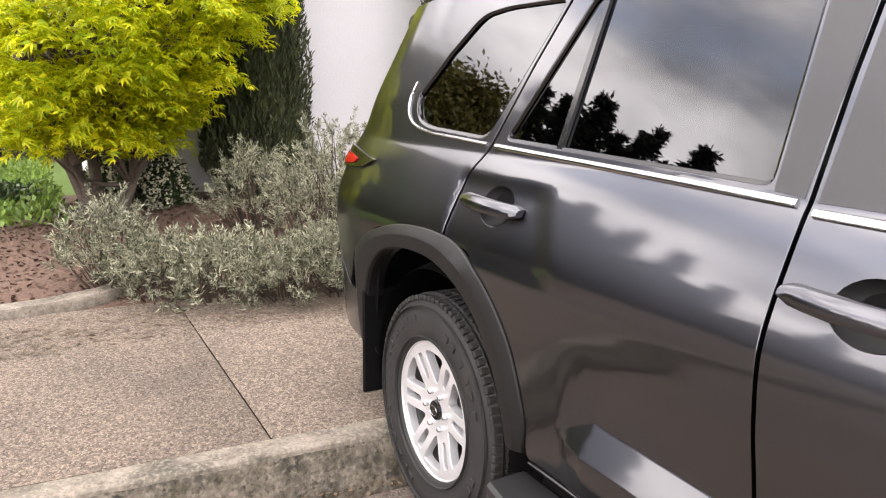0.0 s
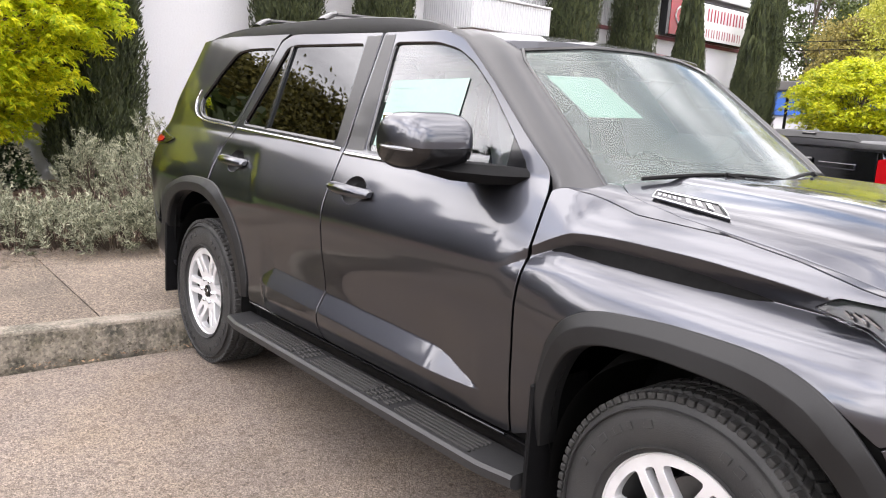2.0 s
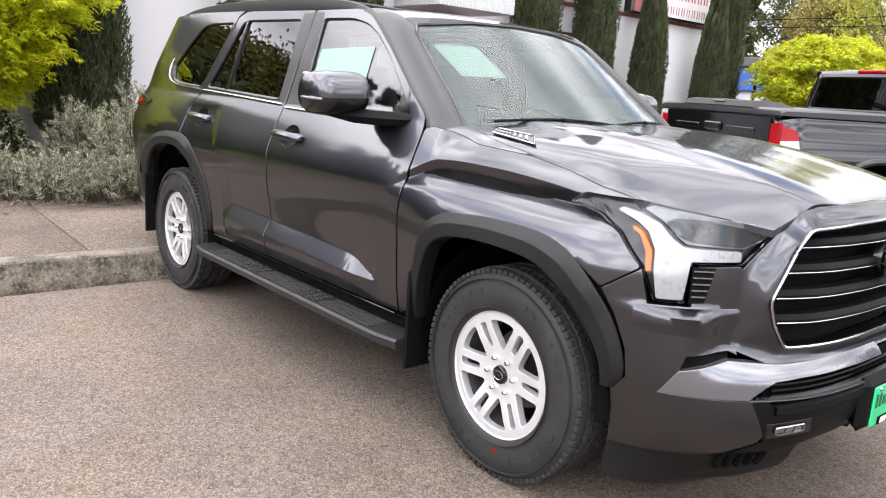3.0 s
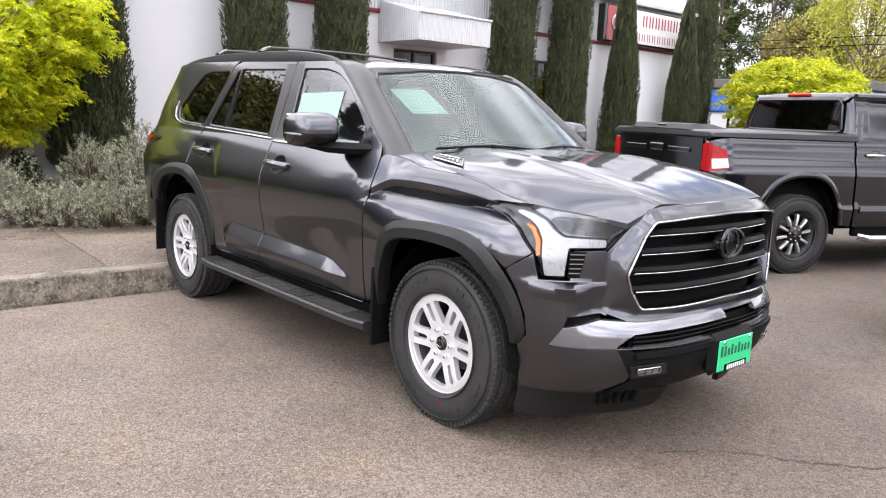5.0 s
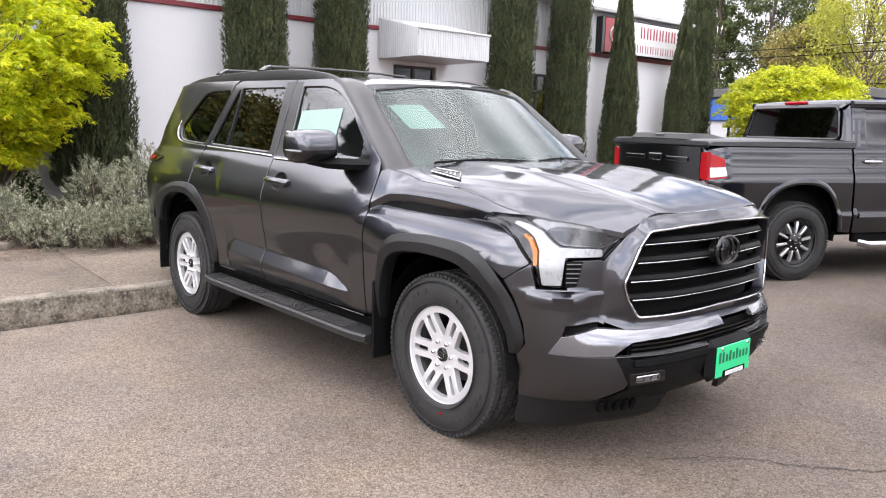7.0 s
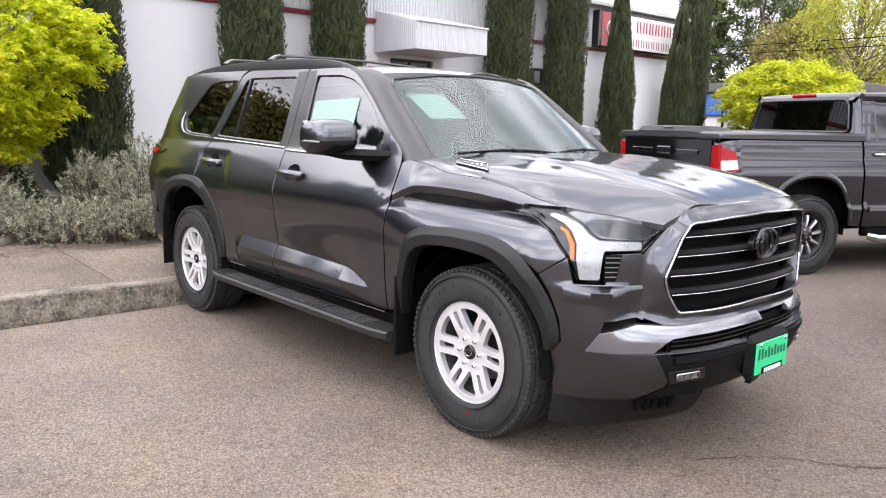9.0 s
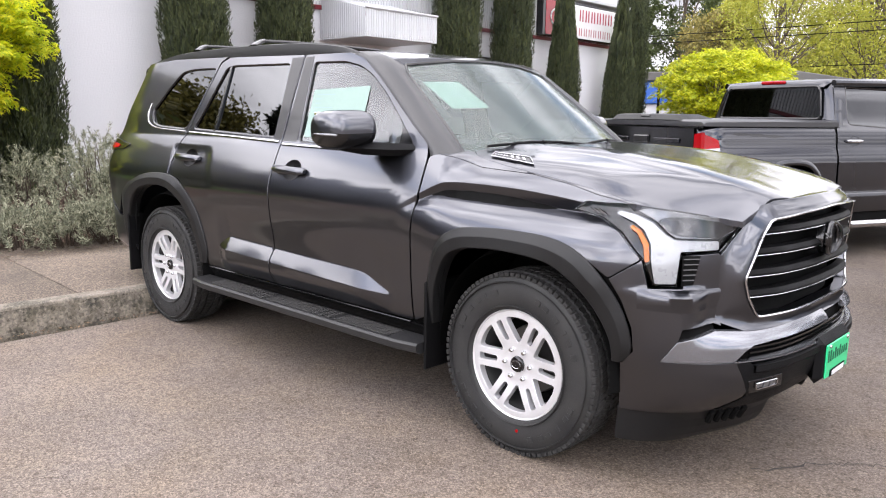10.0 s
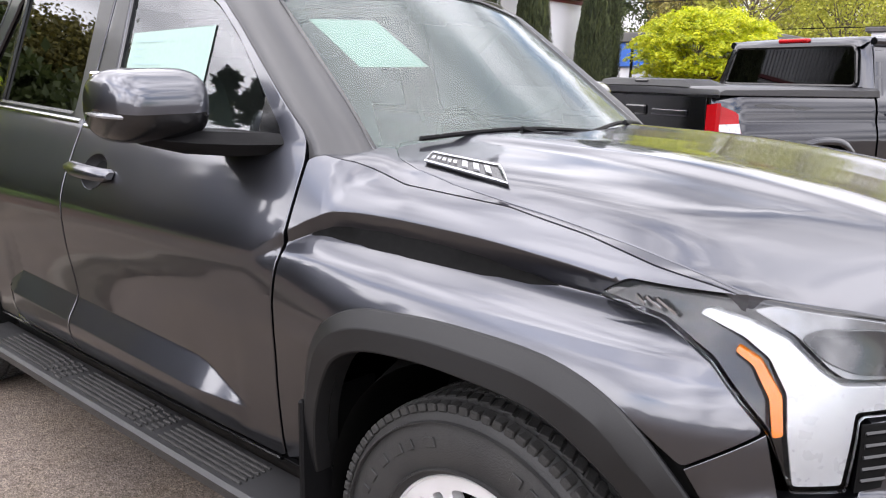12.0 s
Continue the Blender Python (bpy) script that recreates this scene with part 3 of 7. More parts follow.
# hairline cracks in the asphalt
def crack(pts, seed, w=.006):
    r = random.Random(seed)
    p = smooth_curve(pts, 14)
    v, f = [], []
    for i, (x, y) in enumerate(p):
        tx, ty = p[min(i + 1, len(p) - 1)] - p[max(i - 1, 0)]
        L = math.hypot(tx, ty)
        j = r.gauss(0, .012)
        ww = w * r.uniform(.35, 1.0)
        for sgn_ in (-1, 1):
            X, Y = x - ty / L * (j + sgn_ * ww), y + tx / L * (j + sgn_ * ww)
            v.append((X, Y, max(ground_z(X, Y), -.01) + .004))
    f = [(2 * i, 2 * i + 1, 2 * i + 3, 2 * i + 2) for i in range(len(p) - 1)]
    tagged(mesh_part("asphalt_crack", v, f, CRACK, None), "thin dark crack in the asphalt", "crack", "cracks in the asphalt", "structure")


CRACK = material("crack dirt", (.05, .043, .038), .95, grain=.4)
crack([(3.95, -.35), (4.2, -.02), (4.5, .20), (4.9, .55), (5.4, .7)], 1)
crack([(4.9, .55), (5.0, .95), (5.3, 1.5)], 2, .004)
crack([(-.33, -2.6), (.2, -2.75), (.8, -2.7)], 3, .004)

# pavement slabs with a joint between them
def slab_z(x, y):
    return .185 + .042 * min(max((-.48 - x) / 1.3, 0), 1.3)


pavement = tagged(new("pavement"), "exposed aggregate concrete pavement with straight joints", "pavement", kind="structure")
for i in range(-7, 9):
    y0, y1 = -1.36 + i * 1.52, -1.36 + (i + 1) * 1.52
    g = Geo()
    n = 6
    rows_ = []
    e = .003
    for y in (y0 + e, y0 + e + .012, y1 - e - .012, y1 - e):
        lowered = y in (y0 + e, y1 - e)
        row = []
        for j in range(n + 1):
            x = kerb_x(y) - .148 - j * (1.95 / n)
            row.append((x, y, slab_z(x, y) - (.007 if lowered else 0)))
        rows_.append([(row[0][0] + .004, y, .02)] + row)
    g.loft(rows_, closed=False, caps=False)
    g.f = [q[::-1] for q in g.f]
    g.put("slab", SIDEWALK, pavement)
filler = Geo()
filler.box((-1.5, 0, .06), (1.9, 24, .19), .01)
filler.put("joint_bed", material("dark joint dirt", (.05, .042, .035), .95, grain=.5), pavement)

KERBFACE = material("mossy stained kerb face", (.25, .215, .17), .92, grain=.9, grain_scale=45, stain=1.0, stain_scale=8, tone=(.05, .048, .038), bump=1.0, bump_scale=40)
worn_surface(KERBFACE, 34, (.42, .41, .38), 9, (.55, .56, .50))
kerb = tagged(new("kerb"), "weathered concrete kerb with chipped stained face", "kerb", kind="structure")
for i in range(-4, 6):
    y0, y1 = -3.2 + i * 3.0, -3.2 + (i + 1) * 3.0
    rings = []
    for k in range(61):
        y = y0 + .003 + (y1 - y0 - .006) * k / 60
        x = kerb_x(y)
        j1, j2 = noise.noise((y * 7, 1, 0)) * .008, noise.noise((y * 11, 5, 0)) * .006
        rings.append([(x + .004, y, -.1), (x + .002 + j2, y, .01), (x - .008 + j1 * .6, y, .10 + j2), (x - .012 + j1, y, .166 + j2 * .6), (x - .018 + j1, y, .180 + j1 * .4),
                      (x - .034, y, .187), (x - .14, y, .188), (x - .146, y, .178), (x - .146, y, -.1)])
    g = Geo().loft(rings)
    mesh_part("kerb_stone", g.v, g.f, [KERB, KERBFACE], kerb, face_mats=[1 if j < 540 and j % 9 < 3 else 0 for j in range(len(g.f))])


def bed_z(x, y):
    return .17 + .10 * step(-2.0, -3.2, x) + .03 * noise.noise((x * 1.7, y * 1.7, 3)) + .008 * noise.noise((x * 14, y * 14, 3)) - .10 * step(-2.35, -1.95, x)


sheet("planting_bed", list(np.arange(-7.3, -1.9, .09)), list(np.arange(-9, 9, .09)), bed_z, SOIL, "planting bed of red-brown bark mulch before the wall", "planting bed")
sheet("planting_bed_far", [-7.3, -2.2], [8.9, 22], lambda x, y: .2, SOIL, "far planting bed along the building", "planting bed")
# concrete border of the bed, low and curved
border = Geo()
path = smooth_curve([(-2.62, -9), (-2.58, -4), (-2.52, -2.6), (-2.56, -2.1), (-2.72, -1.7), (-3.1, -1.45)], 10)
rings = []
for i, (x, y) in enumerate(path):
    tx, ty = path[min(i + 1, len(path) - 1)] - path[max(i - 1, 0)]
    L = math.hypot(tx, ty)
    nx, ny = ty / L, -tx / L
    rings.append([(x + nx * a, y + ny * a, z + .006 * noise.noise((x * 9, y * 9, a * 9))) for a, z in ((.08, .15), (.075, .27), (.06, .292), (-.06, .295), (-.075, .28), (-.08, .15))])
border.loft(rings)
tagged(border.put("trim_border", KERB), "low curved concrete border of the planting bed", "kerb", kind="structure")

# loose bark chips on the bed
rng = np.random.default_rng(6)
n = 9000
cx_, cy_ = rng.uniform(-6.9, -2.35, n), rng.uniform(-4.2, 1.6, n)
cz_ = np.array([bed_z(a, b) for a, b in zip(cx_, cy_)]) + .006
ca_, cl_, cw_, ct_ = rng.uniform(0, 6.28, n), rng.uniform(.02, .06, n), rng.uniform(.008, .02, n), rng.normal(0, .010, n)
cc_, cs_ = np.cos(ca_), np.sin(ca_)
chip_v = np.stack([np.stack([cx_ - cc_ * cl_ / 2, cy_ - cs_ * cl_ / 2, cz_ - ct_], 1), np.stack([cx_ - cs_ * cw_, cy_ + cc_ * cw_, cz_ + .008], 1),
                   np.stack([cx_ + cc_ * cl_ / 2, cy_ + cs_ * cl_ / 2, cz_ + ct_], 1), np.stack([cx_ + cs_ * cw_, cy_ - cc_ * cw_, cz_ + .004], 1)], 1).reshape(-1, 3)
tagged(fast_mesh("bark_mulch", chip_v, np.arange(len(chip_v)).reshape(-1, 4), material("bark chips", (.20, .12, .085), .95, island=.9, tone=(.06, .032, .022))), "loose red-brown bark chips over the bed", "mulch", kind="stuff")
# dry leaf litter caught at the foot of the kerb
rng = np.random.default_rng(8)
n = 260
cy_ = rng.uniform(-3.9, -.9, n)
cx_ = np.array([kerb_x(b) for b in cy_]) + .012 + rng.exponential(.035, n)
cz_ = np.array([ground_z(a, b) for a, b in zip(cx_, cy_)]) + .005
ca_, cl_, cw_, ct_ = rng.uniform(0, 6.28, n), rng.uniform(.012, .034, n), rng.uniform(.003, .009, n), rng.normal(0, .003, n)
cc_, cs_ = np.cos(ca_), np.sin(ca_)
leaf_v = np.stack([np.stack([cx_ - cc_ * cl_ / 2, cy_ - cs_ * cl_ / 2, cz_ - ct_], 1), np.stack([cx_ - cs_ * cw_, cy_ + cc_ * cw_, cz_ + .004], 1),
                   np.stack([cx_ + cc_ * cl_ / 2, cy_ + cs_ * cl_ / 2, cz_ + ct_], 1), np.stack([cx_ + cs_ * cw_, cy_ - cc_ * cw_, cz_ + .002], 1)], 1).reshape(-1, 3)
tagged(fast_mesh("leaf_litter", leaf_v, np.arange(len(leaf_v)).reshape(-1, 4), material("dry leaf bits", (.33, .21, .12), .9, island=.8, tone=(.10, .06, .035))), "dry brown leaf bits along the kerb foot", "leaf litter", kind="stuff")
# lawn beyond the end of the wall
sheet("lawn", list(np.linspace(-13, -7.25, 20)), list(np.linspace(-6, -1.4, 16)), lambda x, y: .10 + .02 * noise.noise((x, y, 0)), material("short lawn grass", (.13, .21, .035), .9, grain=.9, grain_scale=60, stain=.6, stain_scale=1.5, tone=(.07, .12, .02), bump=1.0, bump_scale=60), "bright green lawn beyond the end of the wall", "lawn")

# twigs and dry leaves along the bed's foot
litter_v, litter_f = [], []
rng = np.random.default_rng(5)
for i in range(2600):
    x = -2.02 - abs(rng.normal(0, .22)) + .28 * rng.random()
    y = rng.uniform(-3.2, 1.2)
    if x > -1.62:
        continue
    z = max(slab_z(x, y), bed_z(x, y)) + .004 + .006 * rng.random()
    a, L, w = rng.uniform(0, 6.28), rng.uniform(.012, .04), rng.uniform(.003, .010)
    c, s = math.cos(a), math.sin(a)
    k = len(litter_v)
    litter_v += [(x - c * L / 2, y - s * L / 2, z), (x - s * w, y + c * w, z + .004), (x + c * L / 2, y + s * L / 2, z + .002), (x + s * w, y - c * w, z + .003)]
    litter_f.append((k, k + 1, k + 2, k + 3))
tagged(fast_mesh("leaf_litter", litter_v, litter_f, material("dry leaf litter", (.20, .15, .10), .9, island=.8, tone=(.07, .045, .03))), "dry twigs and leaves along the pavement edge", "leaf litter", kind="stuff")


# ---- building ----
WALL_X = -7.05
wall = tagged(new("wall_west"), "white stucco wall of the dealership building", "building wall", kind="structure")
# openings: a door under the canopy and a narrow window
WIN = [(6.35, 7.5, .25, 2.78), (10.35, 11.1, 1.2, 2.85)]
g = Geo()
ys, zs = [-1.30, 6.35, 7.5, 10.35, 11.1, 17.0], [-.1, .25, 1.2, 2.78, 2.85, 3.42]
for i in range(5):
    for j in range(5):
        y0, y1, z0, z1 = ys[i], ys[i + 1], zs[j], zs[j + 1]
        if any(a <= y0 and y1 <= b and c <= z0 and z1 <= d for a, b, c, d in WIN):
            continue
        x0 = WALL_X - .22
        g.add([(WALL_X, y0, z0), (WALL_X, y1, z0), (WALL_X, y1, z1), (WALL_X, y0, z1), (x0, y0, z0), (x0, y1, z0), (x0, y1, z1), (x0, y0, z1)],
              [(0, 1, 2, 3), (5, 4, 7, 6), (4, 0, 3, 7), (1, 5, 6, 2), (3, 2, 6, 7), (4, 5, 1, 0)])
g.put("stucco", STUCCO, wall, smooth=0)
Geo().box((WALL_X - 4, 17.0 - .11, 1.7), (8, .22, 3.5), .01).put("end_wall", STUCCO, wall)
Geo().box((WALL_X - 4, -1.30 + .11, 1.7), (8, .22, 3.5), .01).put("end_wall", STUCCO, wall)
Geo().box((WALL_X - 8, 7.85, 1.7), (.22, 18.3, 3.5), .01).put("back_wall", STUCCO, wall)
Geo().box((WALL_X - 4, 7.85, .02), (8, 18.3, .1), .01).put("floor_slab", DARK, wall)
tagged(Geo().box((WALL_X + .012, 7.85, 3.455), (.07, 18.4, .085), .008).put("trim_red", REDTRIM), "dark red painted trim along the wall", "trim", kind="structure")
# ribbed metal fascia above the trim
rings = []
for i in range(int(18.3 / .075)):
    y = -1.30 + i * .075
    for dy, dx in ((0, 0), (.012, .022), (.030, .022), (.042, 0)):
        rings.append([(WALL_X + .02 + dx, y + dy, z) for z in (3.50, 4.52)])
g = Geo()
g.loft(rings, closed=False, caps=False)
g.f = [q[::-1] for q in g.f]
tagged(g.put("fascia", METALSHEET, smooth=20), "ribbed white sheet-metal fascia above the stucco", "fascia", kind="structure")
tagged(Geo().box((WALL_X - 3.9, 7.85, 4.56), (8.3, 18.7, .10), .015).put("roof", METALSHEET), "flat white metal roof edge of the building", "roof", kind="structure")
for k, (a, b, c, d) in enumerate(WIN):
    w = tagged(new("door_1" if k == 0 else "window_1"), "glazed entrance door under the canopy" if k == 0 else "dark narrow window between cypresses", "door" if k == 0 else "window", kind="structure")
    fr = Geo()
    for y in (a + .03, (a + b) / 2, b - .03):
        fr.box((WALL_X - .10, y, (c + d) / 2), (.09, .06, d - c), .006)
    for z in (c + .03, d - .03, d - .42):
        fr.box((WALL_X - .10, (a + b) / 2, z), (.092, b - a, .05), .006)
    fr.put("frame", material("dark bronze frame", (.05, .045, .045), .5, rough_var=.1), w)
    for y0, y1 in ((a + .05, (a + b) / 2 - .02), ((a + b) / 2 + .02, b - .05)):
        Geo().box((WALL_X - .10, (y0 + y1) / 2, (c + d) / 2), (.012, y1 - y0, d - c - .06), .002).put("pane", GLASSB, w)
# metal canopy over the door
can = thing("canopy", "white corrugated metal canopy over the entrance door", "canopy")
CX0, CX1, CY0, CY1 = WALL_X, -5.74, 5.95, 7.78
rings = []
n = int((CY1 - CY0) / .06)
for i in range(n):
    y = CY0 + i * .06
    for dy, dz in ((0, 0), (.012, .016), (.03, .016), (.042, 0)):
        rings.append([(CX0, y + dy, 3.66 + dz), (CX1, y + dy, 3.36 + dz)])
g = Geo()
g.loft(rings, closed=False, caps=False)
g.put("roof_sheet", METALSHEET, can, smooth=20)
for name, along, const in (("side_sheet", "x", CY0), ("side_sheet", "x", CY1), ("front_sheet", "y", CX1)):
    rings = []
    n = int(((CX1 - CX0) if along == "x" else (CY1 - CY0)) / .06)
    for i in range(n + 1):
        p = (CX0 if along == "x" else CY0) + i * .06
        for dp, dd in ((0, 0), (.012, .014), (.03, .014), (.042, 0)):
            q = p + dp
            if along == "x":
                top = 3.66 - .30 * (q - CX0) / (CX1 - CX0)
                sg = -1 if const == CY0 else 1
                rings.append([(q, const + sg * dd, 2.86), (q, const + sg * dd, top)])
            else:
                rings.append([(const + dd, q, 2.86), (const + dd, q, 3.36)])
    g = Geo()
    g.loft(rings, closed=False, caps=False)
    g.put(name, METALSHEET, can, smooth=20)
Geo().box(((CX0 + CX1) / 2, (CY0 + CY1) / 2, 2.875), (CX1 - CX0 - .02, CY1 - CY0 - .02, .04), .006).put("soffit", METALSHEET, can)
Geo().tube([(CX1 + .02, CY0 - .02, 3.37), (CX1 + .02, CY1 + .02, 3.37)], .022).put("gutter_edge", METALSHEET, can)
# drainpipe
tagged(Geo().tube([(WALL_X + .04, 2.70, 3.42), (WALL_X + .045, 2.70, 3.30), (WALL_X + .045, 2.70, 2.86)], .016, 10).put("conduit", PLASTIC), "short dark conduit hanging from the wall trim", "conduit")
# illuminated sign box, lettering as plain bars
sign = thing("sign_box", "long wall sign box with red end and white panel", "sign")
SX = -6.80
Geo().box((SX - .10, 14.50, 3.95), (.24, 3.5, .90), .02).put("case", GLOSSBLACK, sign)
Geo().box((SX + .025, 13.30, 3.95), (.02, .92, .84), .006).put("red_panel", material("red sign face", (.55, .02, .04), .35, coat=.3, stain=.2), sign)
Geo().box((SX + .025, 14.99, 3.95), (.02, 2.42, .84), .006).put("white_panel", material("white sign face", (.80, .80, .80), .35, coat=.3, stain=.15), sign)
ring = [(SX + .045, 13.32 + .30 * math.cos(t), 3.97 + .22 * math.sin(t)) for t in np.linspace(0, 2 * math.pi, 33)[:-1]]
Geo().tube(ring, .022, 6, True).put("ring_mark", WHITE, sign)
redbar = material("red lettering bars", (.42, .02, .045), .4)
fadebar = material("faded red lettering bars", (.40, .10, .11), .5, stain=.5, stain_scale=9, tone=(.6, .5, .5))
for i in range(6):
    y = 14.42 + i * .285
    for dy in (-.065, .065):
        Geo().box((SX + .04, y + dy, 4.12), (.012, .05, .30), .006).put("letter_bar", redbar, sign)
for i in range(8):
    y = 14.16 + i * .235
    for dy in (-.05, .05):
        Geo().box((SX + .04, y + dy, 3.70), (.012, .038, .20), .006).put("letter_bar", fadebar, sign)


# ---- the large grey SUV ----
suv = thing("suv", "large dark grey metallic SUV parked against the kerb", "car")
SK, SN = skin, skin_normal


def S(x):
    return side_of(x)


def F(y):
    return front_of(y)


def side(pts):
    return [(S(x), z) for x, z in pts]


def flip(pts):
    return [(-s, z) for s, z in pts]


BELT_F, BELT_R = 1.305, 1.325
FD = [(1.325, .487), (2.47, .487), (2.47, .71), (2.482, .93), (2.505, 1.12), (2.497, 1.28), (2.47, 1.345), (2.28, 1.485), (2.10, 1.62), (1.97, 1.71), (1.87, 1.775), (1.75, 1.808),
      (1.345, 1.812), (1.325, 1.54), (1.318, 1.30), (1.325, 1.0)]
FW = [(1.465, 1.315), (2.385, 1.305), (2.385, 1.345), (2.24, 1.475), (2.10, 1.595), (1.97, 1.685), (1.86, 1.735), (1.72, 1.763), (1.44, 1.768)]
RD = [(.57, .487), (1.315, .487), (1.315, 1.0), (1.308, 1.30), (1.315, 1.54), (1.335, 1.812), (.60, 1.828), (.52, 1.825), (.44, 1.795), (.33, 1.58), (.225, 1.335), (.155, 1.24), (.13, 1.05),
      (.27, 1.035), (.40, .945), (.50, .80), (.56, .66)]
RW = [(.285, 1.362), (1.225, 1.335), (1.215, 1.768), (.60, 1.775), (.515, 1.76), (.40, 1.56)]
QP = [(.12, 1.05), (.145, 1.24), (.215, 1.335), (.32, 1.58), (.43, 1.80), (.50, 1.832), (-.2, 1.84), (-.8, 1.82), (-1.02, 1.80), (-1.06, 1.25), (-1.04, .98), (-.70, .72), (-.62, .86), (-.48, .955), (-.36, 1.005), (-.15, 1.05), (0, 1.062)]
QW = [(-.37, 1.475), (-.31, 1.395), (-.2, 1.372), (.185, 1.358), (.29, 1.55), (.405, 1.765), (.1, 1.765), (-.05, 1.748), (-.22, 1.61)]
FE = [(2.48, .487), (2.48, .71), (2.492, .93), (2.515, 1.12), (2.507, 1.285), (2.55, 1.298), (2.64, 1.285), (2.72, 1.262), (2.80, 1.246), (3.1, 1.234), (3.3, 1.207), (3.45, 1.176), (3.56, 1.160), (3.603, 1.1515), (3.50, 1.1495), (3.405, 1.150), (3.345, 1.112),
      (3.48, 1.094), (3.575, 1.043), (3.665, .952), (3.555, .872), (3.44, .95), (3.33, .988), (3.1, 1.003), (2.9, .995), (2.78, .975), (2.68, .92), (2.63, .84), (2.585, .70), (2.555, .52)]


def bowl(x0, x1, z):
    xm = x0 * .45 + x1 * .55
    return [(xm + .080 * math.cos(t), z - .002 + .056 * math.sin(t)) for t in np.linspace(0, 2 * math.pi, 25)[:-1]]


def handle(parent, x0, x1, z, sgn, left):
    s = -1 if left else 1
    # recess bowl
    g = Geo()
    xm = x0 * .45 + x1 * .55
    rings = []
    for r, o in ((1.0, -.001), (.85, -.014), (.5, -.030), (.08, -.034)):
        rings.append([skin(s * S(xm + .080 * r * math.cos(t)), z - .002 + .056 * r * math.sin(t), o) for t in np.linspace(0, 2 * math.pi, 25)[:-1]])
    g.loft(rings, caps=False)
    g.put("handle_recess", FLARE, parent, smooth=60)
    rings = []
    for k in range(15):
        u = k / 14
        x = x0 + (x1 - x0) * u
        o = .030 * math.sin(math.pi * min(max(u, .06), .94)) ** .5 + .004
        hz = .021 * (1 - .15 * abs(2 * u - 1) ** 3)
        if k in (0, 14):
            hz *= .6
        zc = z - .006 * (u - .5)
        rings.append([skin(s * S(x), zc + dz * hz, o + do) for dz, do in ((-1, -.012), (-1, .002), (-.55, .011), (.3, .012), (.85, .006), (1, -.004), (.9, -.014))])
    g = Geo()
    g.loft(rings)
    g.put("door_handle", PAINT, parent, "body-coloured pull handle", smooth=50)


def side_glass(name, parent, pts, mat, left, out=-.014, r=.03):
    o = rounded(pts, r)
    o = flip(side(o)) if left else side(o)
    ob = panel(name, mat, parent, o, SK, SN, grid=.09, gap=-.012, deep=.004, out=out, edge=.05)
    ob.visible_shadow = False
    return ob


def strip_along(name, parent, mat, pts, w, out, left=False, label="", lift=.0):
    """A thin moulding that follows points (x, z) on the side."""
    s = -1 if left else 1
    rings = []
    for x, z in pts:
        rings.append([skin(s * S(x), z + dz, o) for dz, o in ((-w, -.004), (-w * .9, out * .7), (-w * .3, out), (w * .4, out), (w * .9, out * .6), (w, -.004))])
    g = Geo()
    g.loft(rings)
    return g.put(name, mat, parent, label, smooth=50)


def crease_net(x0, x1):
    """Close rows of points along the two creases of the undercut."""
    rows = [(crease_lo, dz) for dz in (-.030, -.020, -.012, -.006, -.001, .002, .008)] + [(crease_hi, dz) for dz in (-.010, -.004, -.001, .002, .008, .016)]
    return [(S(x), f(x) + dz) for x in np.arange(x0, x1, .0065) for f, dz in rows]


def ledge_net(x0, x1):
    """Close rows of points along the door ledge's two edges."""
    return [(S(x), ledge(x)[k] + dz) for x in np.arange(x0, x1, .012) for k in (0, 1) for dz in (-.006, -.001, .003)]


